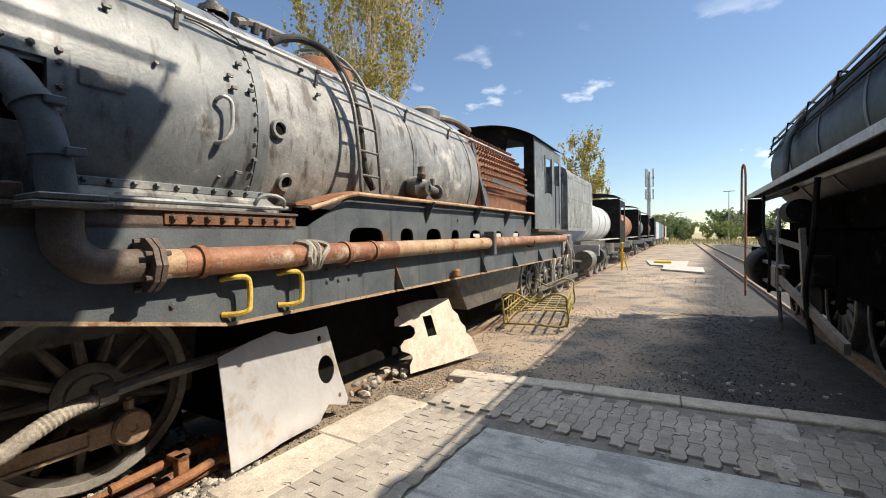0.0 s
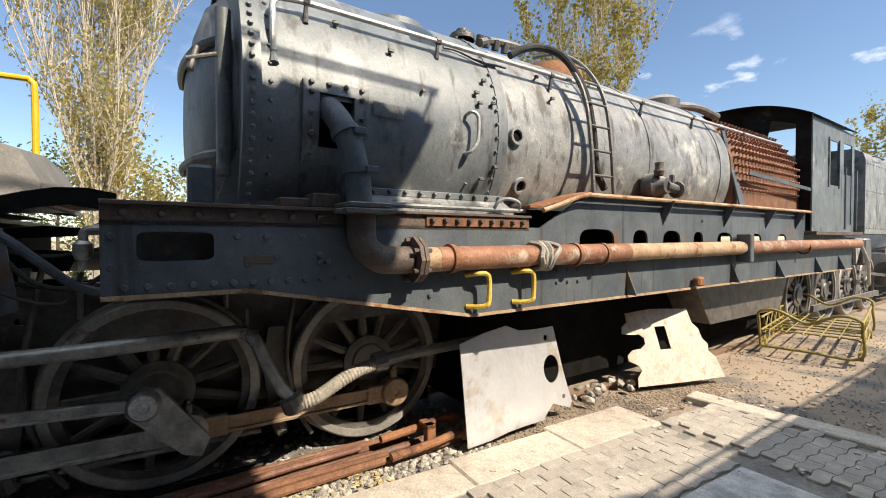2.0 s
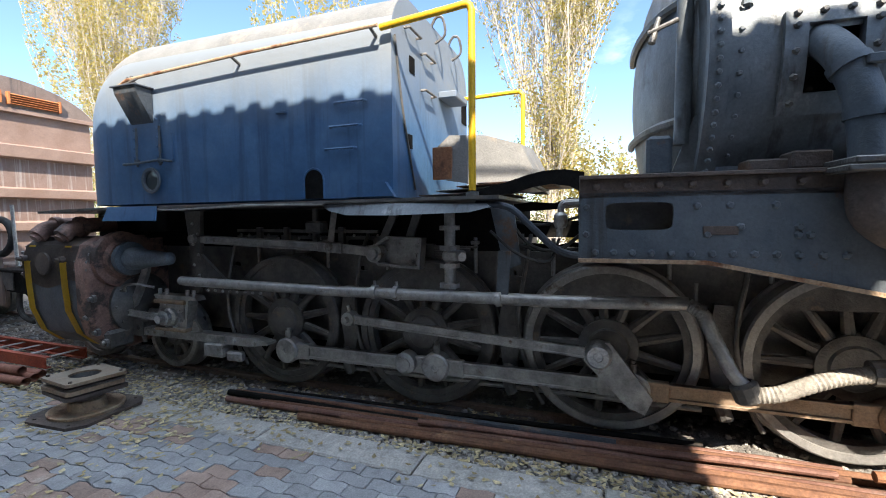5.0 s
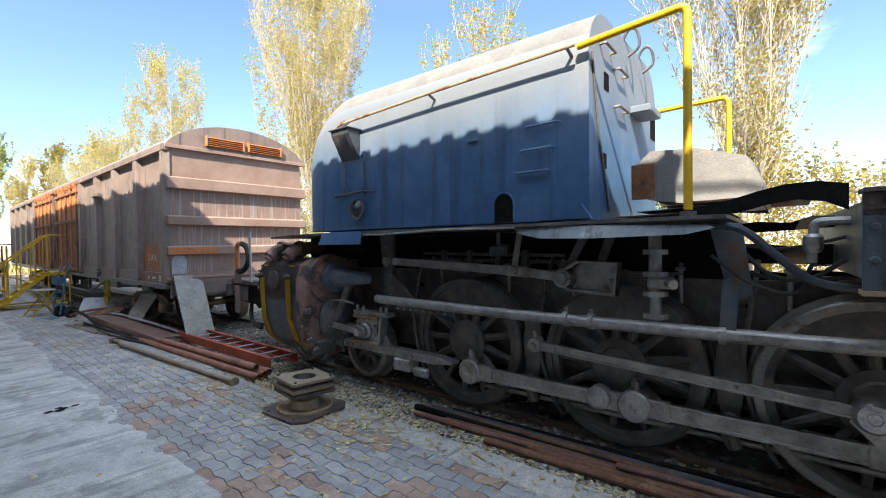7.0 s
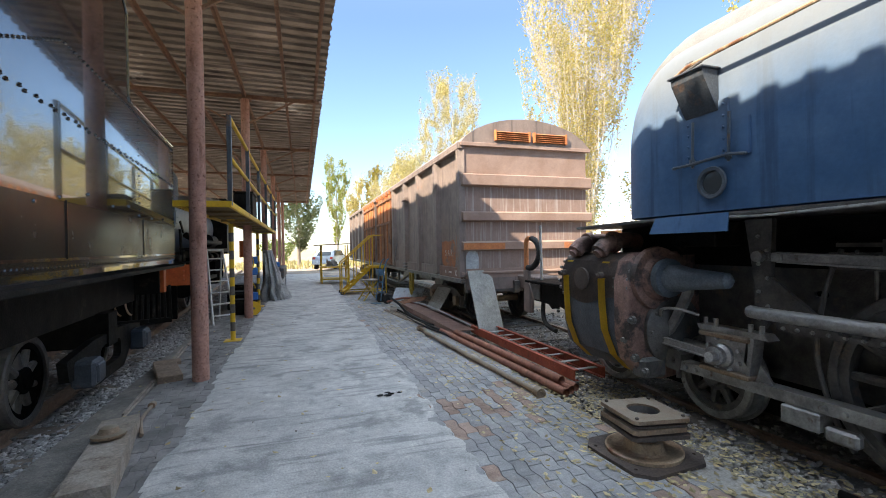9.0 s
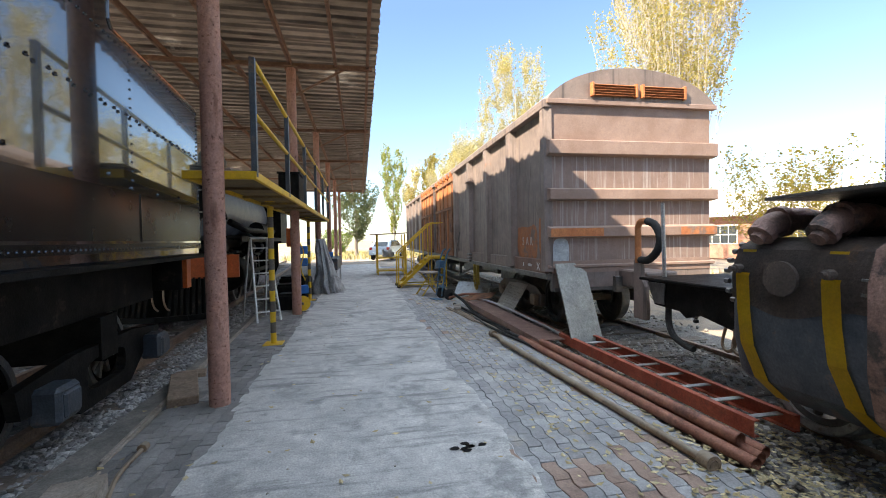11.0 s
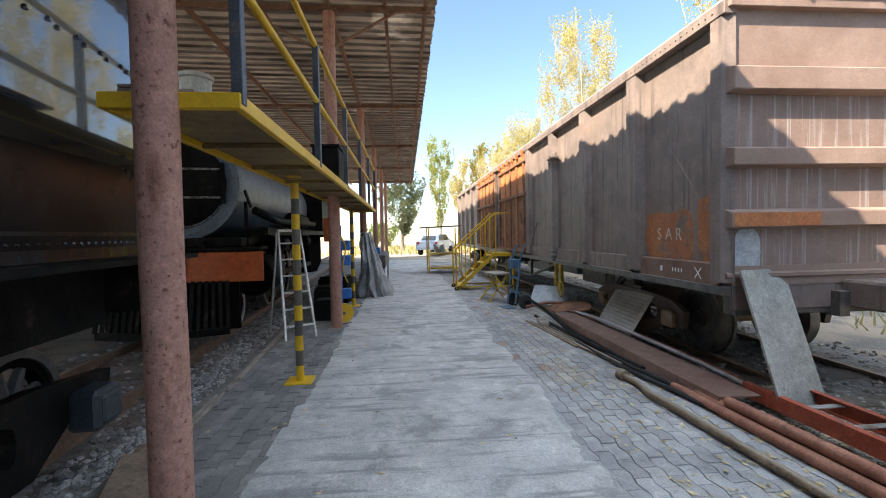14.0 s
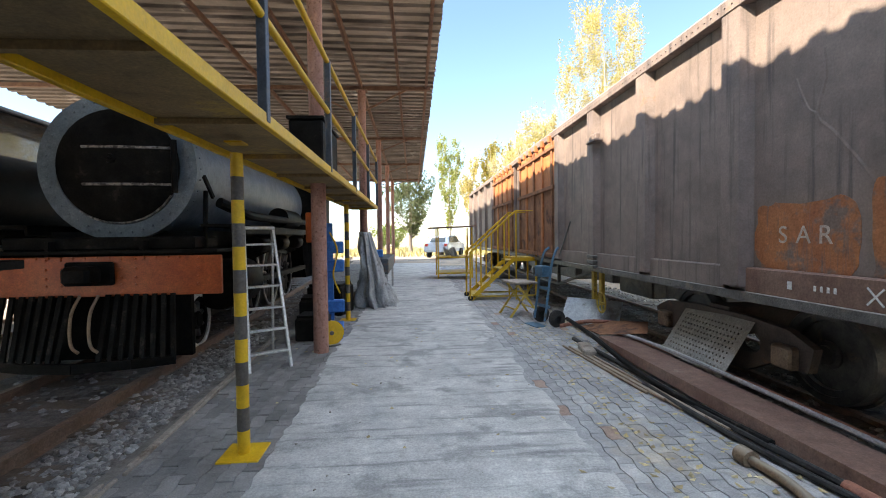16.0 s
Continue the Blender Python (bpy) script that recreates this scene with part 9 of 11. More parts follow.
box(bm, -0.24, 0.24, 0.55, 0.62, 1.02, 1.28, 0.02)
box(bm, -0.14, 0.14, 0.6, 0.85, 1.04, 1.24, 0.04)
part("coupler", bm, "semi_black", sl)
bm = B()
for k in range(19):
    x = -0.86 + k * 1.72 / 18
    if abs(x) < 0.17:
        continue
    bar(bm, (x * 0.98, 0.60, 0.92), (x * 1.02, 0.86 - 0.18 * abs(x), 0.24), 0.045, 0.03, (0, 1, 0))
    part("pilot_bar", bm, "semi_black", sl, smooth=False)
    bm = B()
# black panel added to hide bright ground, as shade behind the bars
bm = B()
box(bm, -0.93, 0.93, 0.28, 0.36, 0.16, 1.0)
part("pilot_back", bm, "dark_hole", sl, "near-black panel added for shade behind the pilot bars", smooth=False)
bm = B()
pts = [(-0.88, 0.66, 0.20), (-0.5, 0.80, 0.20), (0, 0.90, 0.20), (0.5, 0.80, 0.20), (0.88, 0.66, 0.20)]
for p, q in zip(pts, pts[1:]):
    bar(bm, p, q, 0.06, 0.10)
part("pilot_foot", bm, "semi_black", sl, smooth=False)
for k in (-0.12, 0.06):
    bm = B()
    tube(bm, curve_points([(k, 0.66, 0.92), (k + 0.01, 0.78, 0.75), (k - 0.01, 0.85, 0.55), (k - 0.06, 0.90, 0.42), (k - 0.12, 0.9, 0.36)], 5), 0.016, 8)
    part("front_hose", bm, "rod_rust", sl, "grey-brown hanging brake hose")
bm = B()
box(bm, -1.30, 1.30, 0.05, 0.54, 1.36, 1.40, 0.005)
box(bm, -1.0, 1.0, -0.3, 0.4, 1.40, 1.55, 0.02)
part("front_deck", bm, "semi_black", sl)
bm = B()
for x in (-1.32, 0.95):
    box(bm, x, x + 0.37, -7.0, 0.1, 1.66, 1.70, 0.004)
    box(bm, x, x + 0.03, -7.0, 0.1, 1.58, 1.70, 0.004)
part("running_board", bm, "semi_black", sl)
for x in (-0.85, 0.85):
    bm = B()
    lathe(bm, [(0, 0), (0, 0.34), (0.05, 0.36), (0.95, 0.36), (1.0, 0.34), (1.0, 0)], (x, -1.7, 0.86), (0, 1, 0), 26)
    part("cylinder", bm, "semi_black", sl)
bm = B()
for x in (-0.98, -0.9):
    bar(bm, (x, -1.7, 0.80), (x, -6.5, 0.72), 0.05, 0.10)
bar(bm, (-1.02, -1.6, 1.4), (-1.0, -4.2, 1.2), 0.04, 0.07)
tube(bm, curve_points([(-1.0, -0.4, 2.0), (-1.15, -0.7, 1.9), (-1.18, -1.6, 1.85), (-1.18, -6.0, 1.9)], 6), 0.07, 10)
lathe(bm, [(0, 0), (0, 0.2), (1.4, 0.2), (1.4, 0)], (-1.05, -4.8, 1.92), (0, 1, 0), 16)
part("side_gear", bm, "semi_black", sl)
for y in (-0.6, -2.9, -4.4, -5.9):
    r = 0.40 if y > -1 else 0.70
    for x in (-0.56, 0.56):
        make_wheel(sl, pose(x, y, r, 0, 0, 180 if x < 0 else 0), r, 9 if r < 0.5 else 14, "black wheel with a white-painted tyre", "white" if r < 0.5 else "rod", "semi_black", r > 0.5)
bm = B()
for x in (-0.5, 0.46):
    box(bm, x, x + 0.04, -7.0, 0.5, 0.6, 1.5)
box(bm, -0.9, 0.9, -7.0, -0.2, 1.45, 1.62)
box(bm, -0.44, 0.44, -7.0, 0.3, 0.3, 1.4)
part("main_frame", bm, "semi_black", sl, smooth=False)
bm = B()
bar(bm, (-0.95, -0.05, 2.3), (-0.98, -0.25, 2.05), 0.03, 0.05)
rod(bm, (-1.0, 0.1, 1.4), (-0.93, -0.15, 2.12), 0.03, 8)
part("smokebox_stay", bm, "semi_black", sl)
bm = B()
box(bm, -1.3, 1.3, -9.5, -7.2, 1.5, 3.6)
part("cab", bm, "semi_black", sl, smooth=False)
# dark block added below the cab to shut out bright ground
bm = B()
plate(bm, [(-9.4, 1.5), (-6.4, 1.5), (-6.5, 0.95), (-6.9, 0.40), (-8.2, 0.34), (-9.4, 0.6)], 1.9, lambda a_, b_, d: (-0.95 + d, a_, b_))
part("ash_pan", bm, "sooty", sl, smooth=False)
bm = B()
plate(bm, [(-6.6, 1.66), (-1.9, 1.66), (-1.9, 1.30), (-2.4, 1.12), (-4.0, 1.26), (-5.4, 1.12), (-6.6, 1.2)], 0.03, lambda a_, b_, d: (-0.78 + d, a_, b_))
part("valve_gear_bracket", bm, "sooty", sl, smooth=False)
for y in (-2.2, -3.6, -5.1):
    bm = B()
    lathe(bm, [(0, 0), (0, 0.13), (0.04, 0.15), (0.46, 0.15), (0.5, 0.13), (0.5, 0)], (-1.08, y, 1.42), (0, 1, 0), 14)
    part("reservoir", bm, "semi_black", sl)

# ---- second tender on the next shed track ----
nt = thing("shed_tender", pose(7.2, -9.0, 0, 0, 0, 3.6), "black tender with a white-edged tank under the shed roof", "tender")
bm = B()
box(bm, -1.3, 1.3, -9.0, 0.0, 1.42, 3.42, 0.04)
nb = part("tank", bm, "gloss_black", nt, "glossy black tank")
bm = B()
box(bm, -1.325, 1.325, -9.02, 0.02, 3.42, 3.47, 0.008)
part("top_edge", bm, "light_grey", nt, "pale painted top edge")
bm = B()
box(bm, -1.36, 1.36, -9.05, 0.05, 1.34, 1.40, 0.006)
part("footboard", bm, "light_grey", nt, "pale painted footboard edge")
bm = B()
studs(bm, [(-1.3, -0.15 - 0.2 * n_, z) for n_ in range(44) for z in (1.5, 3.3)], (-1, 0, 0), 0.016, 0.014)
tagged(part("rivets", bm, "gloss_black", nb), kind="stuff")
for x in (-0.75, 0.67):
    bm = B()
    box(bm, x, x + 0.08, -8.9, -0.1, 0.75, 1.34, 0.006)
    part("frame_plate", bm, "semi_black", nt, smooth=False)
bm = B()
box(bm, -1.25, 1.25, -0.02, 0.10, 0.95, 1.34, 0.01)
part("buffer_beam", bm, "semi_black", nt)
for y in (-1.2, -2.9, -6.1, -7.8):
    for x in (-0.56, 0.56):
        make_wheel(nt, pose(x, y, 0.43, 0, 0, 180 if x < 0 else 0), 0.43, 9, "black tender wheel", "grime", "sooty", False)
rails("rail", "rusty rail of the inner shed track", pose(7.2, -9.0, 0, 0, 0, 3.6), -26.0, 20.0)

# ---- loose sheets leaning on the locomotive ----
def leaning(o, a_end, b_end):
    """Axes of a leaning sheet: origin, along its foot, up its face."""
    o, a_end, b_end = Vector(o), Vector(a_end), Vector(b_end)
    ax = (a_end - o).normalized()
    up = (b_end - o) - ax * (b_end - o).dot(ax)
    up.normalize()
    nn = ax.cross(up)
    return lambda a, b, d: o + ax * a + up * b + nn * d


f1 = leaning((-2.78, 2.69, 0.01), (-2.95, 4.07, 0.01), (-2.87, 2.53, 0.88))
bm = B()
out = [(0.0, 0.0), (0.25, 0.0), (0.5, 0.015), (0.95, 0.0), (1.0, 0.05), (1.10, 0.12), (1.26, 0.06), (1.36, 0.02), (1.40, 0.08), (1.30, 0.45), (1.20, 0.86), (0.95, 0.86), (0.72, 0.875), (0.55, 0.94), (0.30, 0.91), (0.0, 0.85)]
plate(bm, out, 0.008, f1, [oval(1.13, 0.45, 0.23, 0.27, 20, 2), oval(1.08, 0.76, 0.06, 0.06, 10, 2), oval(1.28, 0.15, 0.05, 0.05, 10, 2)])
bmesh.ops.subdivide_edges(bm, edges=[e_ for e_ in bm.edges if e_.calc_length() > 0.25], cuts=3, use_grid_fill=True)
for v in bm.verts:
    v.co += Vector((0.018 * noise.noise(v.co * 2.2), 0, 0))
single("steel_sheet", bm, "plate", "bright bare steel sheet with round holes leaning on the locomotive", "sheet", "loose sheets", smooth=60)
f2 = leaning((-3.02, 5.23, 0.01), (-2.70, 6.48, 0.01), (-3.28, 5.20, 0.74))
bm = B()
out = [(0.0, 0.0), (0.7, 0.0), (1.29, 0.01), (1.22, 0.26), (1.13, 0.34), (1.15, 0.42), (1.08, 0.50), (1.06, 0.62), (0.98, 0.70), (0.95, 0.88), (0.4, 0.90), (0.02, 0.86), (0.02, 0.75), (-0.06, 0.70), (-0.08, 0.62), (0.03, 0.60), (0.16, 0.60), (0.22, 0.55), (0.22, 0.48), (0.15, 0.43), (0.02, 0.42), (-0.06, 0.36), (-0.06, 0.30), (0.06, 0.24), (0.10, 0.18), (0.02, 0.10)]
plate(bm, out, 0.008, f2, [[(0.42, 0.40), (0.58, 0.40), (0.56, 0.68), (0.40, 0.68)]])
single("steel_sheet", bm, "plate_dull", "dull cut steel sheet with a square hole leaning on the locomotive", "sheet", "loose sheets", smooth=False)

# ---- wire-frame stillage ----
st = thing("wire_stillage", pose(-2.90, 9.80, 0, 0, 0, 13), "chipped olive-yellow wire-frame stillage standing on gravel", "stillage")
hx, hy = 0.56, 1.30
for s in (-1, 1):
    bm = B()
    tube(bm, curve_points([(-hx, s * hy, 0.08), (-hx * 1.04, s * hy * 1.02, 0.45), (-hx, s * hy * 1.08, 0.62), (-hx * 0.6, s * hy * 1.08, 0.66), (0, s * hy * 1.02, 0.50), (hx * 0.6, s * hy * 1.08, 0.66), (hx, s * hy * 1.08, 0.62), (hx * 1.04, s * hy * 1.02, 0.45), (hx, s * hy, 0.08), (0, s * hy, 0.08), (-hx, s * hy, 0.08)], 5), 0.021, 8)
    part("end_hoop", bm, "olive_wire", st, "chipped olive tube hoop")
for x in (-hx, hx):
    for z in (0.09, 0.32, 0.52):
        bm = B()
        rod(bm, (x, -hy, z), (x, hy, z), 0.017, 8)
        part("side_tube", bm, "olive_wire", st)
    for k in range(5):
        bm = B()
        y = -hy + 0.35 + k * 0.35
        rod(bm, (x, y - 0.15, 0.09), (x, y + 0.15, 0.52), 0.010, 6)
        rod(bm, (x, y + 0.15, 0.09), (x, y - 0.15, 0.52), 0.010, 6)
        part("lattice", bm, "olive_wire", st)
for k in range(7):
    bm = B()
    y = -hy + 0.3 * k + 0.15
    rod(bm, (-hx, y, 0.32), (hx, y, 0.32), 0.012, 6)
    part("cross_wire", bm, "olive_wire", st)
for k in range(5):
    bm = B()
    rod(bm, (-hx + 0.2 * k + 0.1, -hy, 0.325), (-hx + 0.2 * k + 0.1, hy, 0.325), 0.010, 6)
    part("long_wire", bm, "olive_wire", st)
for x in (-hx, hx):
    for y in (-hy * 0.8, hy * 0.8):
        bm = B()
        lathe(bm, [(-0.03, 0), (-0.03, 0.08), (0.03, 0.08), (0.03, 0)], (x, y, 0.08), (1, 0, 0), 12)
        part("castor", bm, "olive_wire", st)

# ---- rusty rods beside the rail ----
specs = [((-2.86, -2.85), (-3.12, 2.45), 0.027, "rod_dark"), ((-2.78, -1.95), (-2.98, 2.70), 0.032, "rust_strip"), ((-2.92, -2.5), (-3.22, 2.35), 0.026, "rust_strip"), ((-3.02, -2.9), (-3.30, 2.2), 0.026, "rust_strip"), ((-2.98, -2.95), (-3.05, -0.2), 0.030, "semi_black"), ((-3.08, -2.8), (-3.2, 0.6), 0.030, "hazard_dark"), ((-2.95, -0.9), (-3.16, 1.9), 0.024, "rod_dark"), ((-2.90, -1.6), (-3.06, 2.1), 0.022, "rust_strip"), ((-3.10, -2.2), (-3.34, 2.0), 0.024, "rod_dark"), ((-3.16, -2.6), (-3.40, 1.2), 0.022, "semi_black")]
for k, ((xa, ya), (xb, yb), r, mk) in enumerate(specs):
    bm = B()
    n = 12
    lift = 0.05 if k == 6 else 0.0
    pts = [(xa + (xb - xa) * t + 0.015 * noise.noise((t * 4, k, 0)), ya + (yb - ya) * t, r - 0.045 + lift + 0.012 * noise.noise((t * 3, k, 5)) + 0.02) for t in lin(0, 1, n)]
    tube(bm, pts, r, 10)
    single("long_rod", bm, mk, "long rusty pipe lying beside the rail" if mk != "semi_black" else "long dark pipe lying beside the rail", "pipe", "pipes beside the rail")
lev = thing("brake_rigging", pose(-2.98, 2.55, 0, 0, 0, 3), "rusty forged rod end with a bracket", "bracket")
for dx, dz in ((0.07, 0.02), (-0.12, 0.09)):
    bm = B()
    tube(bm, curve_points([(dx, -0.5, 0.03 + dz), (dx, -0.1, 0.05 + dz), (dx - 0.02, 0.1, 0.06 + dz), (dx, 0.2, 0.05 + dz)], 5), 0.034, 10)
    lathe(bm, [(-0.03, 0.03), (-0.03, 0.052), (0.03, 0.052), (0.03, 0.03)], (dx, 0.21, 0.05 + dz), (0, 1, -0.1), 12)
    part("rod_end", bm, "rust", lev)
bm = B()
box(bm, -0.02, 0.05, -0.16, -0.08, 0.0, 0.21, 0.006)
box(bm, -0.10, 0.05, -0.16, -0.08, 0.17, 0.21, 0.006)
part("upright", bm, "rust", lev)

# ---- stacked castings (spool) ----
sp = thing("casting_stack", pose(-2.22, -3.80, 0, 0, 0, 4), "stack of rusty round and square castings on the paving", "castings")
bm = B()
octo = lambda h_, c_: [(h_, -h_ + c_), (h_, h_ - c_), (h_ - c_, h_), (-h_ + c_, h_), (-h_, h_ - c_), (-h_, -h_ + c_), (-h_ + c_, -h_), (h_ - c_, -h_)]
plate(bm, octo(0.335, 0.10), 0.026, lambda a, b, d: (a, b, 0.012 + d), [oval(sx_ * 0.285, sy_ * 0.2, 0.03, 0.03, 8, 2) for sx_ in (-1, 1) for sy_ in (-1, 1)])
part("base_plate", bm, "beam", sp, smooth=False)
bm = B()
lathe(bm, [(0.038, 0.0), (0.038, 0.275), (0.062, 0.28), (0.066, 0.265), (0.052, 0.24), (0.05, 0.16), (0.062, 0.145), (0.13, 0.135), (0.14, 0.12), (0.14, 0.0)], (0, 0, 0), (0, 0, 1), 36)
part("dished_casting", bm, "rust_edge", sp, "round rusty dished casting")
bm = B()
lathe(bm, [(0.14, 0.115), (0.17, 0.12), (0.185, 0.19), (0.215, 0.21), (0.215, 0.0)], (0, 0, 0), (0, 0, 1), 28)
part("hub", bm, "beam", sp)
for ang, z, t_, h_, mk, dx in ((-12, 0.205, 0.03, 0.235, "beam", 0.0), (-9, 0.25, 0.035, 0.225, "rod_rust", 0.012), (-13, 0.292, 0.012, 0.22, "beam", -0.008), (-10, 0.325, 0.028, 0.232, "rod_rust", 0.0)):
    bm = B()
    c, s = math.cos(math.radians(ang)), math.sin(math.radians(ang))
    plate(bm, [(a * c - b * s, a * s + b * c) for a, b in octo(h_, 0.025)], t_, lambda a, b, d: (a + dx, b, z + d + 0.035 * a), [oval(0, 0, 0.235, 0.235, 24, 2)])
    fl = part("square_flange", bm, mk, sp, "square flange plate with round bore", smooth=False)
    if z > 0.3:
        for sx_ in (-1, 1):
            for sy_ in (-1, 1):
                bm = B()
                a, b = sx_ * 0.19, sy_ * 0.19
                rod(bm, (a * c - b * s, a * s + b * c, z + 0.02), (a * c - b * s, a * s + b * c, z + 0.042 + 0.035 * a), 0.014, 6)
                part("flange_stud", bm, "beam", fl)
bm = B()
lathe(bm, [(0.335, 0.117), (0.24, 0.112), (0.22, 0.0)], (0, 0, 0), (0, 0, 1), 24)
part("dark_bore", bm, "grime", sp)

# ---- red channel ladder, pipes and scrap beside the wagon ----
rl = thing("channel_ladder", pose(-2.96, -7.05, 0.02, 0, 0, 0.6), "red steel channel frame with cross strips lying on the ground", "channel")
for x in (-0.21, 0.21):
    bm = B()
    box(bm, x - 0.006, x + 0.006, -1.62, 1.58, 0.0, 0.13, 0.002)
    for z in (0.0, 0.12):
        box(bm, x - (0.05 if x > 0 else 0.0), x + (0.0 if x > 0 else 0.05), -1.62, 1.58, z, z + 0.01)
    part("channel", bm, "red", rl, "red oxide channel", smooth=False)
for k in range(9):
    bm = B()
    y = -1.45 + k * 0.36
    box(bm, -0.2, 0.2, y - 0.03, y + 0.03, 0.085, 0.095, 0.002)
    part("cross_strip", bm, "galv", rl)
for k, (xa, xb, r, z) in enumerate(((-2.22, -2.40, 0.045, 0.045), (-2.32, -2.50, 0.045, 0.045), (-2.42, -2.60, 0.045, 0.045), (-2.30, -2.46, 0.045, 0.125))):
    bm = B()
    ya, yb = -8.9 + 0.2 * k, -5.1 - 0.06 * k
    tube(bm, [(xa, ya, z), ((xa + xb) / 2, (ya + yb) / 2, z + 0.005), (xb, yb, z)], r, 14, 0, None, False)
    tube(bm, [(xa, ya, z), (xb, yb, z)], r * 0.82, 14, 0, None, False)
    single("red_pipe", bm, "red_pipe", "red-oxide steel pipe in a small stack", "pipe", "red pipe stack")
bm = B()
tube(bm, curve_points([(-1.90, -9.28, 0.05), (-1.93, -9.0, 0.05), (-1.88, -8.72, 0.055), (-1.90, -8.55, 0.06), (-1.98, -7.4, 0.05), (-2.13, -5.15, 0.045)], 6), 0.031, 12)
lathe(bm, [(-0.05, 0.03), (-0.05, 0.058), (0.05, 0.058), (0.05, 0.03)], (-1.90, -9.26, 0.055), (0, 1, 0), 12)
lathe(bm, [(-0.05, 0.03), (-0.05, 0.056), (0.05, 0.056), (0.05, 0.03)], (-2.13, -5.2, 0.05), (0, 1, 0), 12)
single("bent_pipe", bm, "rod_rust", "weathered rusty grey pipe with couplings", "pipe")
bm = B()
sec = [(-0.20, 0.09), (0.18, 0.10), (0.20, 0.0), (0.19, 0.0), (0.172, 0.088), (-0.20, 0.078)]
a = [bm.verts.new((-2.38 + x, -12.2, z + 0.06)) for x, z in sec]
b = [bm.verts.new((-2.50 + x * 1.02, -8.42, z + 0.02)) for x, z in sec]
for k in range(6):
    bm.faces.new((a[k], a[(k + 1) % 6], b[(k + 1) % 6], b[k]))
bm.faces.new(a)
bm.faces.new(b[::-1])
bmesh.ops.recalc_face_normals(bm, faces=bm.faces[:])
single("brown_channel", bm, "brown_sheet", "long brown steel channel lying beside the wagon", "channel", smooth=False)
for k, (p, r, mk) in enumerate(([[(-1.95, -11.9, 0.03), (-2.0, -11.0, 0.03), (-2.05, -9.6, 0.04), (-2.2, -8.6, 0.04), (-2.25, -7.9, 0.03)], 0.022, "rubber"],
                             [[(-2.0, -12.6, 0.04), (-2.1, -11.2, 0.04), (-2.15, -9.8, 0.04), (-2.28, -8.5, 0.05)], 0.026, "rubber"],
                             [[(-2.05, -13.0, 0.25), (-2.12, -12.2, 0.16), (-2.10, -10.8, 0.05), (-2.2, -9.4, 0.06)], 0.03, "semi_black"],
                             [[(-2.45, -13.2, 0.12), (-2.6, -11.5, 0.20), (-2.75, -9.5, 0.14), (-2.8, -8.7, 0.10)], 0.022, "galv"],
                             [[(-2.6, -13.0, 0.1), (-2.8, -11.0, 0.12), (-2.9, -8.9, 0.08)], 0.03, "red_pipe"],
                             [[(-1.98, -13.1, 0.12), (-2.35, -12.9, 0.22), (-2.8, -12.8, 0.2)], 0.03, "red_pipe"])):
    bm = B()
    tube(bm, curve_points(p, 6), r, 8)
    single("scrap_pipe", bm, mk, "dark scrap pipe or hose lying by the wagon" if mk != "red_pipe" else "red-brown scrap pipe lying by the wagon", "pipe", "scrap pipes")
for k in range(5):
    bm = B()
    tube(bm, [(-1.75 - 0.05 * k, -12.3 + 0.1 * k, 0.02 + 0.01 * (k % 2)), (-1.92 - 0.05 * k, -10.5 + 0.2 * k, 0.025 + 0.01 * (k % 2))], 0.016, 8)
    single("thin_bar", bm, "rod_rust", "thin rusty bar on the paving", "bar", "thin bars")
bm = B()
plate(bm, [(0, 0), (0.6, 0.05), (1.1, 0.5), (0.7, 0.75), (0.1, 0.4)], 0.006, lambda a_, b_, d: (-2.25 - b_ * 0.9, -13.0 + a_, 0.12 + 0.25 * b_ + d))
single("rust_sheet", bm, "rust", "crumpled rusty sheet on the scrap heap", "sheet", smooth=False)
f3 = leaning((-2.70, -11.60, 0.13), (-2.66, -10.50, 0.13), (-2.98, -11.60, 0.58))
bm = B()
rr = [oval(0.09 + 0.055 * i, 0.08 + 0.055 * j, 0.026, 0.026, 6, 2) for i in range(17) for j in range(9)]
plate(bm, [(0, 0), (1.08, 0), (1.08, 0.62), (0, 0.62)], 0.004, f3, rr)
single("perforated_panel", bm, "perf", "pale perforated metal panel leaning under the wagon", "panel", smooth=False)
f4 = leaning((-2.26, -13.85, 0.06), (-2.98, -13.30, 0.04), (-2.52, -14.05, 0.42))
bm = B()
plate(bm, [(0, 0), (0.92, 0), (0.92, 0.46), (0, 0.46)], 0.018, f4)
single("pale_board", bm, "light_grey", "pale green-grey board leaning on scrap", "board", smooth=False)
f5 = leaning((-2.74, -8.26, 0.0), (-3.30, -8.40, 0.0), (-2.63, -8.62, 1.17))
bm = B()
plate(bm, [(0, 0), (0.55, 0.0), (0.54, 1.21), (0.40, 1.24), (0.36, 1.22), (0.0, 1.22)], 0.02, f5)
single("leaning_board", bm, "plank", "weathered pale board leaning on the wagon end", "board", smooth=False)
bm = B()
box(bm, -0.08, 0.08, -0.22, 0.22, 0.0, 0.10, 0.015)
single("wood_chock", bm, "wood", "rotten timber chock on the paving", "timber", m=pose(-1.93, -11.95, 0, 0, 0, -12))
# sack trolley
ht = thing("sack_trolley", pose(-1.92, -13.75, 0, 0, 0, -75), "dull blue two-wheeled sack trolley", "trolley")
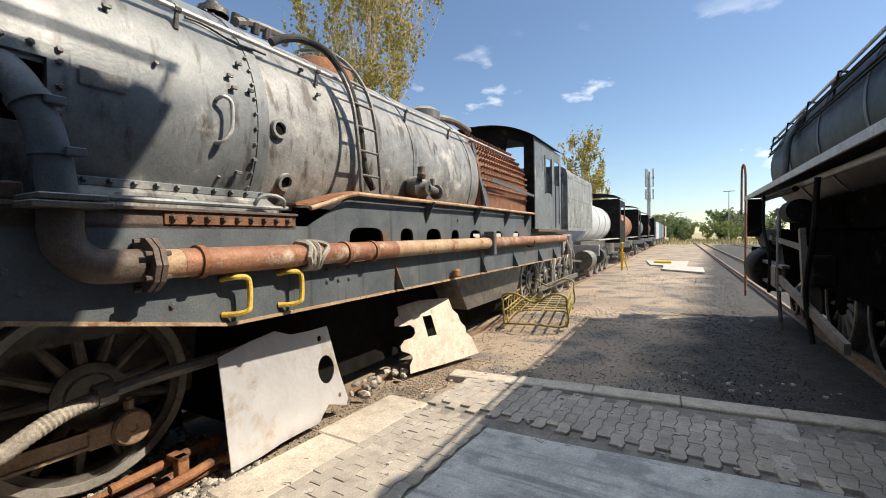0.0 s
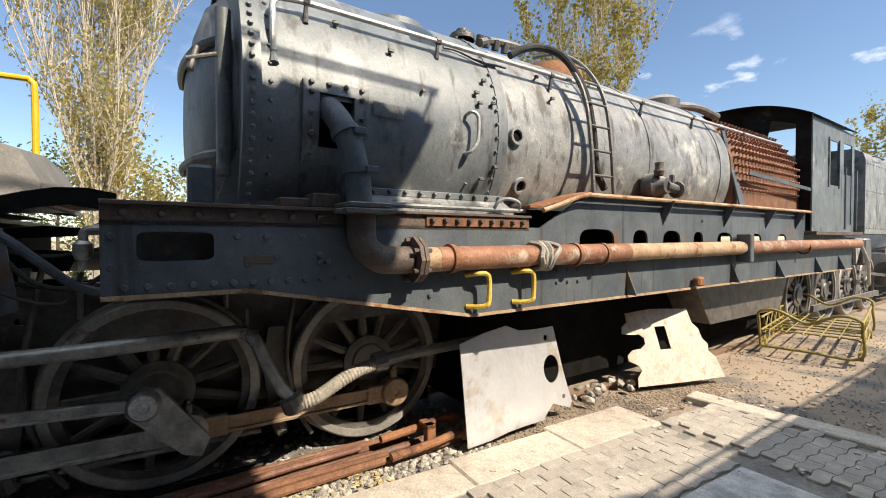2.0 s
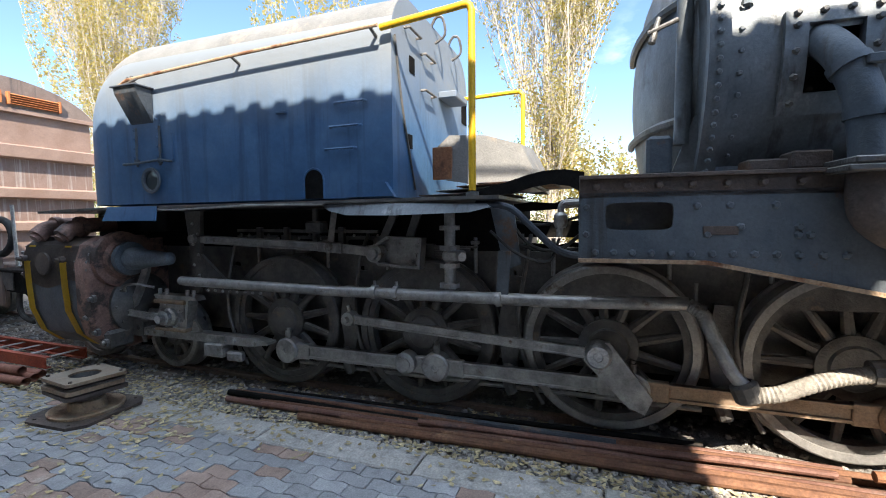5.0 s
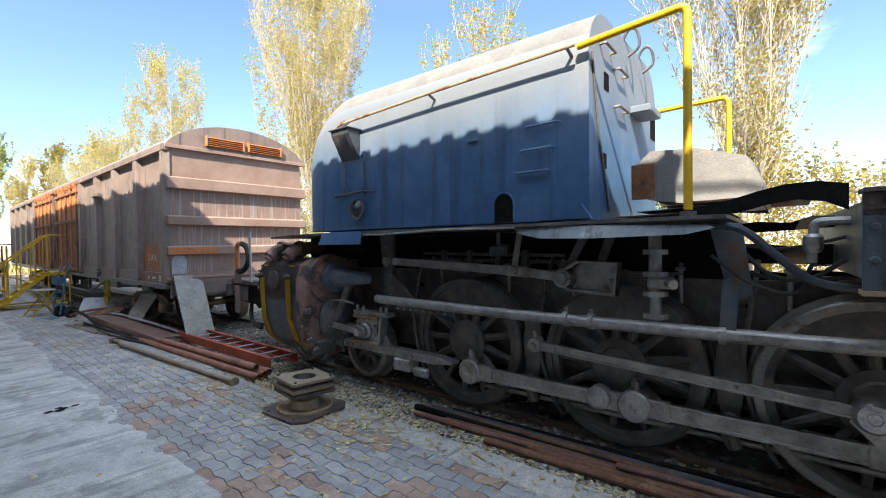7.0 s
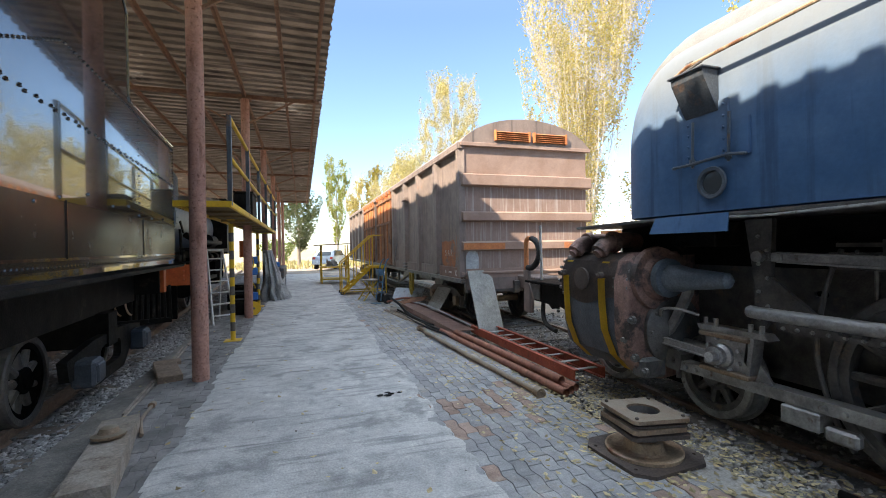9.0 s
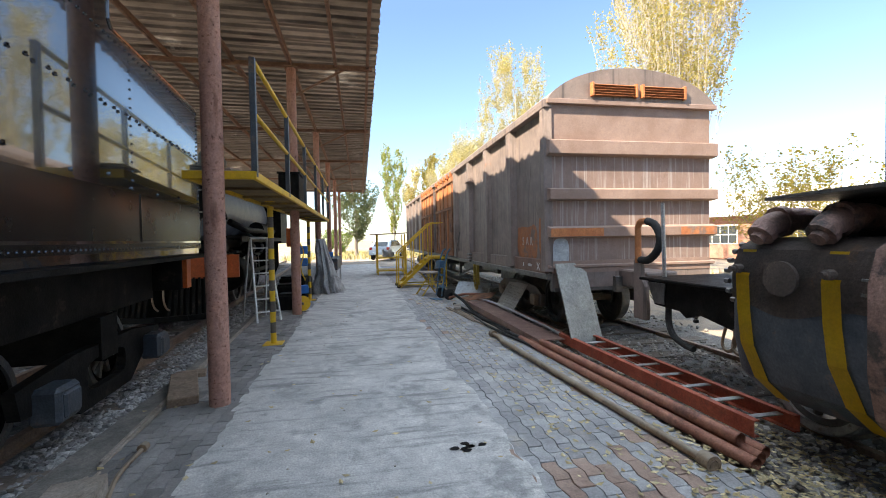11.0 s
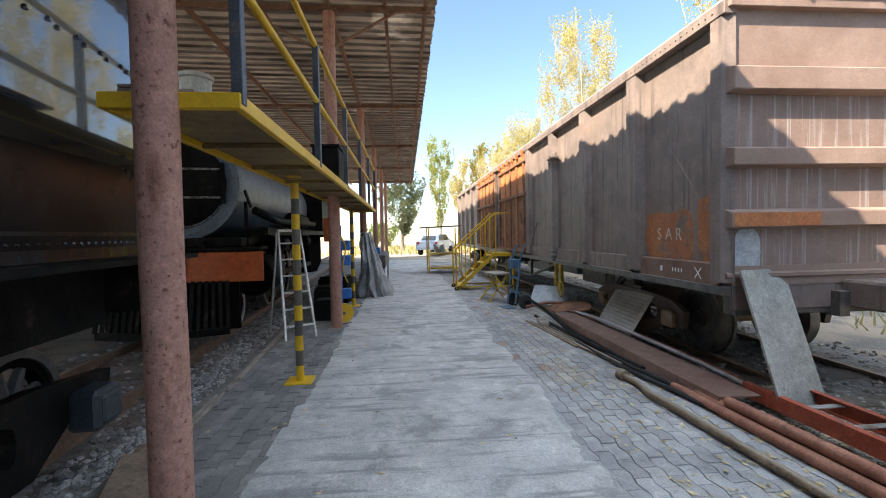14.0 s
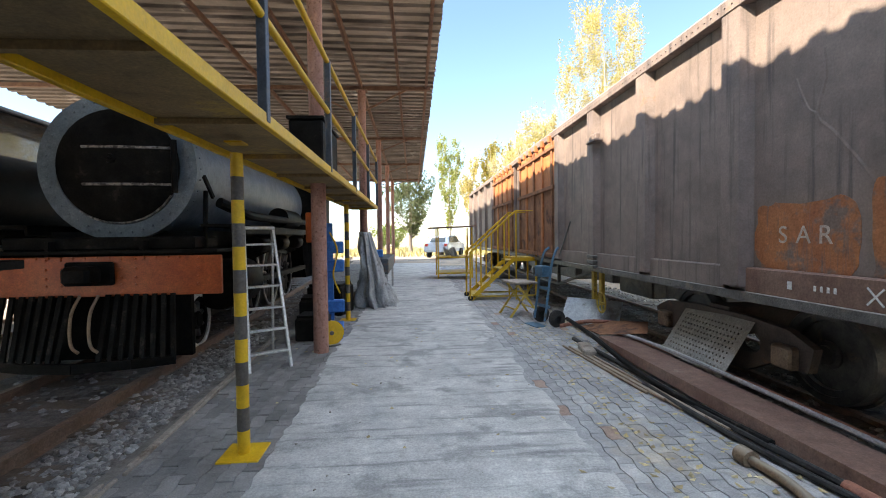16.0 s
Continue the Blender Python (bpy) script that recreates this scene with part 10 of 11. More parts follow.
for x in (-0.16, 0.16):
    bm = B()
    tube(bm, curve_points([(x, 0.08, 0.10), (x, 0.02, 0.5), (x, -0.05, 1.0), (x, -0.12, 1.22), (x * 0.8, -0.20, 1.30)], 5), 0.02, 8)
    part("stile", bm, "dark_blue", ht)
    bm = B()
    lathe(bm, [(-0.04, 0.05), (-0.045, 0.11), (-0.03, 0.14), (0.03, 0.14), (0.045, 0.11), (0.04, 0.05), (0.03, 0.0)], (x * 1.5, -0.10, 0.14), (1, 0, 0), 20)
    part("wheel", bm, "rubber", ht, "black rubber wheel")
for z in (0.3, 0.6, 0.85):
    bm = B()
    box(bm, -0.16, 0.16, 0.0, 0.03, z, z + 0.05, 0.004, pose(0, -0.06 * z, 0))
    part("cross_bar", bm, "dark_blue", ht)
bm = B()
box(bm, -0.19, 0.19, 0.05, 0.26, 0.01, 0.025, 0.003)
part("toe_plate", bm, "dark_blue", ht)
bm = B()
box(bm, -0.12, 0.12, -0.06, 0.10, 0.82, 1.0, 0.01)
part("tool_tray", bm, "dark_blue", ht)
# trestle
tr = thing("trestle", pose(-1.75, -14.75, 0, 0, 0, 12), "worn yellow folding trestle with a plank top", "trestle")
for y in (-0.25, 0.25):
    for s in (-1, 1):
        bm = B()
        bar(bm, (s * 0.30, y, 0.0), (-s * 0.16, y, 0.62), 0.035, 0.025, (0, 1, 0))
        part("leg", bm, "yellow_worn", tr)
for s in (-1, 1):
    bm = B()
    rod(bm, (s * 0.2, -0.25, 0.15), (s * 0.2, 0.25, 0.15), 0.014, 8)
    part("stretcher", bm, "yellow_worn", tr)
bm = B()
box(bm, -0.22, 0.22, -0.34, 0.34, 0.61, 0.65, 0.006)
part("top", bm, "wood", tr)
# yellow access stairs
sx = thing("access_stairs", pose(-1.06, -17.0, 0), "yellow steel access stairs with handrails on castors", "stairs")
for y in (-0.38, 0.38):
    bm = B()
    bar(bm, (0.0, y, 0.02), (-1.05, y, 0.98), 0.03, 0.09, (0, 0, 1))
    part("stringer", bm, "yellow", sx)
    bm = B()
    bar(bm, (-1.05, y, 0.95), (-1.55, y, 0.95), 0.03, 0.08)
    part("landing_side", bm, "yellow", sx)
    bm = B()
    tube(bm, [(0.0, y, 0.05), (0.0, y, 1.12), (-1.08, y, 2.08), (-1.55, y, 2.08), (-1.55, y, 0.0)], 0.024, 10)
    part("handrail", bm, "yellow", sx, "yellow tube handrail")
    for x, z0, z1 in ((-0.5, 0.48, 1.56), (-1.08, 0.0, 2.08), (-0.25, 0.25, 1.34), (-0.8, 0.75, 1.83)):
        bm = B()
        rod(bm, (x, y, z0), (x, y, z1), 0.018, 8)
        part("baluster", bm, "yellow", sx)
    bm = B()
    bar(bm, (0.05, y, 0.10), (-1.6, y, 0.10), 0.03, 0.04)
    part("base_rail", bm, "yellow_worn", sx)
for k in range(5):
    bm = B()
    t = (k + 0.7) / 5
    box(bm, -1.05 * t - 0.12, -1.05 * t + 0.10, -0.37, 0.37, 0.98 * t - 0.015, 0.98 * t + 0.015, 0.003)
    part("tread", bm, "yellow_worn", sx)
bm = B()
box(bm, -1.56, -1.04, -0.38, 0.38, 0.97, 1.0, 0.003)
part("landing", bm, "yellow_worn", sx)
for x in (0.0, -1.55):
    for y in (-0.38, 0.38):
        bm = B()
        lathe(bm, [(-0.02, 0), (-0.02, 0.06), (0.02, 0.06), (0.02, 0)], (x, y, 0.06), (0, 1, 0), 12)
        part("castor", bm, "rubber", sx)
# yellow canopied trolley
sh = thing("canopy_trolley", pose(-1.15, -22.2, 0), "yellow tube trolley with a flat tin canopy and tools", "trolley")
for x in (-0.62, 0.55):
    for y in (-0.7, 0.6):
        bm = B()
        box(bm, x - 0.025, x + 0.025, y - 0.025, y + 0.025, 0.05, 1.8, 0.003)
        part("post", bm, "yellow", sh)
for z in (0.2, 0.75):
    bm = B()
    box(bm, -0.64, 0.57, -0.72, 0.62, z, z + 0.05, 0.004)
    part("shelf", bm, "yellow", sh)
bm = B()
box(bm, -0.8, 0.8, -0.9, 0.8, 1.80, 1.84, 0.004, pose(0, 0, 0, 0, 2, 0))
part("canopy", bm, "brown_sheet", sh, "brown tin canopy")
for k in range(6):
    bm = B()
    x, y = random.uniform(-0.4, 0.4), random.uniform(-0.5, 0.4)
    rod(bm, (x, y, 0.8), (x + 0.1, y, 0.8 + random.uniform(0.2, 0.5)), random.uniform(0.03, 0.09), 8)
    part("gas_hose", bm, "light_grey", sh)
# parked car
car = thing("parked_car", pose(-2.05, -38.0, 0, 0, 0, -22), "silver-blue station wagon parked on the gravel", "car")
bm = B()
prof = [(2.1, 0.42), (2.15, 0.75), (2.02, 1.0), (1.85, 1.02), (1.35, 1.52), (-0.2, 1.56), (-0.95, 1.06), (-1.95, 0.92), (-2.12, 0.7), (-2.12, 0.4)]
rows = [[bm.verts.new((x, y, z)) for y, z in [(q, zz) for q, zz in prof]] for x in (-0.84, -0.80, 0.80, 0.84)]
for i, x in enumerate((-0.72, -0.84, 0.84, 0.72)):
    for v, (q, zz) in zip(rows[i], prof):
        v.co.x = x * (0.82 if zz > 1.1 else 1.0)
for a, b in zip(rows, rows[1:]):
    for k in range(len(prof)):
        bm.faces.new((a[k], a[(k + 1) % 10], b[(k + 1) % 10], b[k]))
bm.faces.new(rows[0])
bm.faces.new(rows[-1][::-1])
bmesh.ops.recalc_face_normals(bm, faces=bm.faces[:])
part("body", bm, "car_paint", car, "silver-blue car body", smooth=40)
bm = B()
plate(bm, [(1.72, 1.07), (1.32, 1.45), (-0.15, 1.48), (-0.75, 1.08)], 1.60, lambda a_, b_, d: (-0.80 + d, a_, b_))
part("side_windows", bm, "glass", car, smooth=False)
bm = B()
plate(bm, [(-0.55, 1.10), (0.55, 1.10), (0.5, 1.42), (-0.5, 1.42)], 0.03, lambda a_, b_, d: (a_, 1.80 - (b_ - 1.1) * 0.95 + d, b_))
part("rear_window", bm, "glass", car, smooth=False)
for x in (-0.68, 0.68):
    bm = B()
    box(bm, x - 0.10, x + 0.10, 2.0, 2.13, 0.80, 1.0, 0.02)
    part("tail_light", bm, "red_lamp", car)
    for y in (-1.35, 1.35):
        bm = B()
        lathe(bm, [(-0.09, 0.18), (-0.1, 0.30), (0.1, 0.30), (0.09, 0.18), (0.07, 0.16), (0.05, 0.0)], (x * 1.12, y, 0.31), (1 if x > 0 else -1, 0, 0), 20)
        part("wheel", bm, "rubber", car)

# ---- locomotives further along the track ----
def far_loco(v, label, body, cabm, length=9.0, tank=True):
    t = thing("far_locomotive", G @ pose(-1.2, v, 0), label, "locomotive", "stored locomotives")
    bm = B()
    lathe(bm, [(0, 0), (0, 0.80), (0.05, 0.86), (length * 0.62, 0.86), (length * 0.62, 0)], (0, 0.4, 2.25), (0, 1, 0), 32)
    b = part("boiler", bm, body, t, "pale boiler barrel" if body == "light_grey" else "weathered boiler barrel")
    for k in (0.12, 0.3, 0.48):
        bm = B()
        lathe(bm, [(-0.04, 0.85), (-0.04, 0.875), (0.04, 0.875), (0.04, 0.85)], (0, length * k, 2.25), (0, 1, 0), 32)
        part("boiler_band", bm, "galv", b)
    for k, r, h, mm in ((0.10, 0.26, 0.55, "rust"), (0.30, 0.34, 0.35, body)):
        bm = B()
        lathe(bm, [(-0.2, r + 0.08), (0, r), (h, r), (h + 0.06, r * 0.5), (h + 0.06, 0)], (0, 0.3 + length * k, 3.08), (0, 0, 1), 20)
        part("chimney" if k < 0.2 else "dome", bm, mm, t)
    bm = B()
    for x in (-1.25, 0.95):
        box(bm, x, x + 0.3, 0.2, length * 0.68, 1.50, 1.54)
    box(bm, -1.28, 1.28, 0.0, 0.1, 0.95, 1.35, 0.01)
    part("running_board", bm, "galv", t)
    bm = B()
    y0, y1 = length * 0.66, length * 0.90
    plate(bm, [(y0, 1.3), (y1, 1.3), (y1, 3.4), (y0, 3.4)], 0.03, lambda a, b_, d: (1.24 + d, a, b_), [[(y0 + 0.5, 2.4), (y1 - 0.4, 2.4), (y1 - 0.4, 3.1), (y0 + 0.5, 3.1)]])
    plate(bm, [(y0, 1.3), (y1, 1.3), (y1, 3.4), (y0, 3.4)], 0.03, lambda a, b_, d: (-1.27 + d, a, b_), [[(y0 + 0.5, 2.4), (y1 - 0.4, 2.4), (y1 - 0.4, 3.1), (y0 + 0.5, 3.1)]])
    box(bm, -1.25, 1.25, y0, y0 + 0.03, 1.3, 3.45)
    part("cab", bm, cabm, t, "dark cab", smooth=False)
    bm = B()
    arc = [(1.34 * math.sin(q), 3.4 + 0.34 * math.cos(q)) for q in lin(-1.4, 1.4, 13)]
    a_, b_ = [bm.verts.new((x, y0 - 0.2, z)) for x, z in arc], [bm.verts.new((x, y1 + 0.25, z)) for x, z in arc]
    for k in range(12):
        bm.faces.new((a_[k], a_[k + 1], b_[k + 1], b_[k]))
    bmesh.ops.solidify(bm, geom=bm.faces[:], thickness=0.03)
    part("cab_roof", bm, cabm, t)
    bm = B()
    box(bm, -0.6, 0.6, 0.2, length, 0.7, 1.45)
    for k in range(3):
        lathe(bm, [(0, 0), (0, 0.30), (0.7, 0.30), (0.7, 0)], (1.0, 1.0, 0.9), (0, 1, 0), 14)
    bar(bm, (0.85, 1.8, 0.75), (0.85, length * 0.6, 0.65), 0.05, 0.1)
    part("frame_block", bm, "grime", t, smooth=False)
    for k in range(4):
        for x in (-0.56, 0.56):
            bt, bs, bc = wheel_meshes(0.60, 11, False)
            w = part("wheel", bs, "grime", t)
            w.matrix_local = pose(x, length * (0.22 + 0.15 * k), 0.6)
            part("tyre", bt, "rod", w)
    return t


far_loco(14.6, "pale grey stored steam locomotive with black cab", "light_grey", "semi_black", 9.5)
far_loco(25.5, "black stored steam locomotive with rust-red boiler", "rust", "semi_black", 9.0)
far_loco(36.0, "dark stored steam locomotive in the line", "smokebox", "semi_black", 9.0)
far_loco(47.0, "rusty stored steam locomotive in the line", "rust", "semi_black", 9.0)
for k, (v, mk) in enumerate(((58, "light_grey"), (67, "dark_blue"), (76, "wagon"), (85, "semi_black"), (94, "light_grey"))):
    t = thing("stored_wagon", G @ pose(-1.2, v, 0), "stored %s wagon far along the line" % ("grey", "blue", "brown", "black", "grey")[k], "wagon", "stored wagons")
    bm = B()
    box(bm, -1.25, 1.25, 0, 8.2, 1.0, 3.2, 0.05)
    part("body", bm, mk, t)
    bm = B()
    arc = [(1.3 * math.sin(q), 3.18 + 0.4 * (math.cos(q) - 0.2)) for q in lin(-1.35, 1.35, 11)]
    a_, b_ = [bm.verts.new((x, -0.05, z)) for x, z in arc], [bm.verts.new((x, 8.25, z)) for x, z in arc]
    for q in range(10):
        bm.faces.new((a_[q], a_[q + 1], b_[q + 1], b_[q]))
    bm.faces.new(a_[::-1])
    bm.faces.new(b_)
    part("roof", bm, "roof", t)
    bm = B()
    box(bm, -0.9, 0.9, 0.6, 7.6, 0.3, 1.0)
    part("underframe", bm, "grime", t)
# running gear under the cab end of the stripped locomotive
rg = thing("rear_engine_unit", G @ pose(-1.2, 7.0, 0), "grimy rear engine unit under the cab and bunker", "running gear")
for k in range(4):
    for x in (-0.56, 0.62):
        make_wheel(rg, pose(x, 1.2 + 1.5 * k, 0.665), 0.665, 13, "grimy spoked wheel")
bm = B()
box(bm, -0.45, 0.45, 0.2, 7.2, 0.6, 1.5)
bar(bm, (0.86, 1.3, 0.42), (0.86, 5.8, 0.42), 0.05, 0.12)
bar(bm, (0.90, 4.0, 1.0), (0.90, 6.6, 0.8), 0.04, 0.07)
lathe(bm, [(0, 0), (0, 0.32), (0.9, 0.32), (0.9, 0)], (0.95, 6.3, 0.85), (0, 1, 0), 18)
for y in (1.9, 3.4, 4.9):
    box(bm, 0.5, 0.7, y - 0.1, y + 0.1, 0.3, 1.3, 0.02)
box(bm, 0.7, 1.25, 2.9, 3.3, 1.2, 1.75, 0.04)
part("gear", bm, "grime", rg, smooth=False)
bm = B()
tube(bm, curve_points([(1.28, 2.3, 1.7), (1.35, 2.6, 1.3), (1.3, 2.9, 1.1), (1.25, 3.2, 0.8)], 5), 0.03, 8)
plate(bm, [(2.2, 1.75), (2.7, 1.75), (2.3, 1.25)], 0.05, lambda a, b, d: (1.2 + d, a, b))
part("pipes", bm, "galv", rg, smooth=False)
# yellow stand by the second locomotive
bm = B()
for y in (-0.2, 0.2):
    bar(bm, (0, y, 0), (0, y, 1.35), 0.06, 0.06)
bar(bm, (0, -0.25, 1.3), (0, 0.25, 1.3), 0.08, 0.06)
bar(bm, (0.25, 0, 0), (0, 0, 1.0), 0.05, 0.05)
single("jack_stand", bm, "yellow", "yellow steel jack stand beside the stored locomotive", "stand", m=G @ pose(0.2, 20.5, 0))

# ---- distance ----
def mast(x, y, h, label, lattice):
    t = thing("mast" if lattice else "yard_lamp", pose(x, y, 0), label, "mast" if lattice else "lamp")
    bm = B()
    rod(bm, (0, 0, -0.1), (0, 0, h), 0.45 if lattice else 0.12, 10, 0.25 if lattice else 0.07)
    part("pole", bm, "galv", t)
    if lattice:
        for z in (h - 0.4, h - 1.9, h - 4.2):
            for a in range(3):
                bm = B()
                c, s = math.cos(a * 2.09), math.sin(a * 2.09)
                box(bm, -0.12, 0.12, -0.18, 0.18, -0.9, 0.9, 0.02, pose(0.75 * c, 0.75 * s, z, 0, 0, math.degrees(a * 2.09)))
                part("antenna", bm, "light_grey", t)
            bm = B()
            lathe(bm, [(0, 0.7), (0.06, 0.7)], (0, 0, z - 0.9), (0, 0, 1), 12)
            part("ring", bm, "galv", t)
    else:
        bm = B()
        box(bm, -1.0, 1.0, -0.1, 0.1, h - 0.1, h + 0.05)
        part("head", bm, "galv", t)
    return t


mast(-10.5, 90, 13.2, "grey cellular mast with antenna panels", True)
mast(2.3, 110, 10.3, "tall yard lighting mast", False)
mast(-9.0, 150, 8.0, "thin yard lighting mast", False)
bm = B()
tube(bm, curve_points([(0, -0.12, 0), (0, -0.12, 2.8), (0, -0.10, 3.35), (0, -0.0, 3.55), (0, 0.09, 3.4), (0, 0.11, 3.0), (0, 0.12, 2.2)], 6), 0.028, 10)
single("stand_pipe", bm, "rust", "tall bent rusty stand pipe", "pipe", m=pose(0.86, 15.3, 0, 0, 0, 20))
bm = B()
box(bm, -0.45, 0.45, -0.35, 0.35, 0, 0.12, 0.02)
single("yellow_cover", bm, "yellow", "low yellow cover on the concrete slab", "cover", m=pose(-2.4, 29.0, 0.01))
house = thing("house", pose(-26, -24, 0, 0, 0, 20), "low brick house with a pale roof behind the trees", "house")
bm = B()
box(bm, -3, 3, -6, 6, 0, 2.7)
part("wall", bm, "brick", house, smooth=False)
bm = B()
plate(bm, [(-3.5, 2.6), (0, 4.3), (3.5, 2.6)], 12.8, lambda a, b, d: (a, -6.4 + d, b))
part("roof", bm, "roof_white", house, smooth=False)
for y in (-3.5, 0, 3.5):
    bm = B()
    box(bm, 2.98, 3.03, y - 1.0, y + 1.0, 0.9, 2.1)
    w = part("window", bm, "white", house, smooth=False)
    for k in range(4):
        for j in range(2):
            bm = B()
            box(bm, 3.03, 3.04, y - 0.94 + 0.48 * k, y - 0.5 + 0.48 * k, 0.96 + 0.56 * j, 1.46 + 0.56 * j)
            part("pane", bm, "glass", w, smooth=False)
    if y < 1:
        continue


# ---- trees ----
def add_leaf(verts, faces, p, size, rng):
    d = Vector((rng.gauss(0, 1), rng.gauss(0, 1), rng.gauss(0, 0.8)))
    d.normalize()
    s = d.orthogonal().normalized()
    w = size * rng.uniform(0.30, 0.45)
    h = size * rng.uniform(0.8, 1.2)
    i = len(verts)
    verts += [p - d * h * 0.5, p + s * w, p + d * h * 0.5, p - s * w]
    faces.append((i, i + 1, i + 2, i + 3))


def make_tree(name, x, y, h, spread, leafm, barkm, n_leaf, label, seed, leaf=0.07, lean=0.25, base=0.12, fill=1.0, trunk=0.16, limbs=26, twig_n=10):
    """A trunk, rising limbs with twigs, and leaves set along the twigs."""
    rng = random.Random(seed)
    t = thing(name, pose(x, y, -0.05), label, "tree")
    bm = B()
    ttop = h * 0.9
    tp = [Vector((0.12 * noise.noise((z * 0.3, seed, 0)), 0.12 * noise.noise((z * 0.3, seed, 5)), z)) for z in lin(0, ttop, 14)]
    tube(bm, tp, trunk, 8, 0, 0.02)
    part("trunk", bm, barkm, t)
    verts, faces = [], []
    twigs = B()
    ends = []
    for k in range(limbs):
        f = base + (0.92 - base) * (k + rng.random()) / limbs
        z0 = h * f
        a = rng.uniform(0, math.tau)
        prof = math.sin(min(1.0, (f - base * 0.5) / 0.55) * math.pi / 2) * (1 - 0.75 * max(0, (f - 0.45) / 0.55) ** 1.5)
        ln = spread * prof * rng.uniform(0.7, 1.2)
        rise = (h - z0) * (rng.uniform(0.45, 0.8) if lean < 0.5 else rng.uniform(0.25, 0.55)) * (1 - lean) + ln * lean
        p0 = Vector((0, 0, z0)) + Vector((0.12 * noise.noise((z0 * 0.3, seed, 0)), 0.12 * noise.noise((z0 * 0.3, seed, 5)), 0))
        p2 = p0 + Vector((math.cos(a) * ln, math.sin(a) * ln, rise))
        p1 = p0 + Vector((math.cos(a) * ln * 0.65, math.sin(a) * ln * 0.65, rise * 0.35)) + Vector((rng.gauss(0, .1), rng.gauss(0, .1), 0))
        line = curve_points([p0, p1, p2], 5)
        tube(twigs, line, max(0.010, trunk * 0.20 * (1 - f)), 5, 0, 0.005, False)
        for j in range(twig_n):
            q = line[rng.randrange(2, len(line))]
            sway, lift = (0.28 * spread * 0.5, rng.uniform(0.15, 0.9)) if lean > 0.5 else (0.16 + 0.03 * spread, rng.uniform(0.4, 1.5))
            e2 = q + Vector((rng.gauss(0, sway), rng.gauss(0, sway), lift))
            tube(twigs, [q, (q + e2) / 2 + Vector((rng.gauss(0, .04), rng.gauss(0, .04), 0)), e2], 0.006, 4, 0, 0.003, False)
            ends.append((q, e2))
    part("branchwork", twigs, barkm if barkm != "bark" else "twig", t)
    for i in range(n_leaf):
        q, e2 = ends[rng.randrange(len(ends))]
        u = rng.random()
        p = q + (e2 - q) * (u * 1.1) + Vector((rng.gauss(0, 0.07), rng.gauss(0, 0.07), rng.gauss(0, 0.09)))
        if noise.noise((p.x * 0.9 + seed, p.y * 0.9, p.z * 0.7)) < -0.25 * fill and rng.random() < 0.8:
            continue
        add_leaf(verts, faces, p, leaf * rng.uniform(0.7, 1.3), rng)
    me = bpy.data.meshes.new("crown")
    me.from_pydata([tuple(v) for v in verts], [], faces)
    me.materials.append(M[leafm])
    c = new("crown", me)
    c.parent = t
    c["kind"] = "stuff"
    return t


make_tree("poplar", -9.6, -0.7, 13.5, 2.9, "leaf_yellow", "bark", 62000, "tall poplar with thin yellow autumn leaves", 3, 0.066, 0.2, 0.05, 0.5, 0.11, 120, 26)
make_tree("poplar", -10.2, -15.2, 14.0, 2.5, "leaf_yellow", "bark", 54000, "tall poplar with thin yellow autumn leaves", 4, 0.082, 0.2, 0.05, 0.5, 0.12, 110, 24)
make_tree("poplar", -8.9, -27.0, 11.9, 2.1, "leaf_yellow", "bark", 30000, "slim poplar with yellow leaves", 5, 0.085, 0.2, 0.06, 0.6, 0.15, 60, 12)
make_tree("poplar", -9.4, 11.8, 12.6, 2.7, "leaf_mixed", "bark", 26000, "poplar with yellowing leaves behind the locomotive", 6, 0.11, 0.2, 0.10, 0.6, 0.17, 80, 16)
make_tree("poplar", -11.5, -8.0, 9.0, 2.0, "leaf_yellow", "bark", 5000, "slim poplar with yellow leaves", 8, 0.10, 0.2, 0.08, 1.0, 0.14, 26)
make_tree("poplar", -12.5, -20.0, 12.0, 2.2, "leaf_yellow", "bark", 7000, "slim poplar with yellow leaves", 9, 0.11, 0.2, 0.08, 1.0, 0.14, 30)
make_tree("poplar", -4.2, -60, 13.2, 1.9, "leaf_far_poplar", "bark", 9000, "tall slender green poplar tree", 11, 0.20, 0.15, 0.05, 0.5, 0.2, 40)
make_tree("poplar", -6.4, -55, 9.6, 1.4, "leaf_yellow", "bark", 6000, "tall slender yellow poplar tree", 12, 0.18, 0.15, 0.05, 0.6, 0.2, 34)
make_tree("poplar", -8.2, -52, 10.8, 1.4, "leaf_mixed", "bark", 7000, "slim yellowing poplar tree", 13, 0.18, 0.15, 0.05, 0.6, 0.2, 34)
make_tree("poplar", -10.5, -48, 11.0, 1.6, "leaf_yellow", "bark", 6000, "slim yellow poplar tree", 14, 0.18, 0.15, 0.05, 0.6, 0.2, 30)
make_tree("poplar", -16, -75, 16.0, 2.4, "leaf_mixed", "bark", 6000, "distant poplar with yellowing leaves", 15, 0.28, 0.15, 0.05, 0.6, 0.2, 30)
make_tree("gum_tree", 0.5, -45, 5.9, 2.7, "leaf_gum", "bark_dark", 14000, "rounded grey-green gum tree", 21, 0.16, 0.75, 0.22, 0.4, 0.2, 36)
make_tree("poplar", -9.3, 38, 9.8, 2.0, "leaf_mixed", "bark", 6000, "yellowing poplar behind the stored locomotives", 31, 0.18, 0.2, 0.1, 0.7, 0.2, 30)
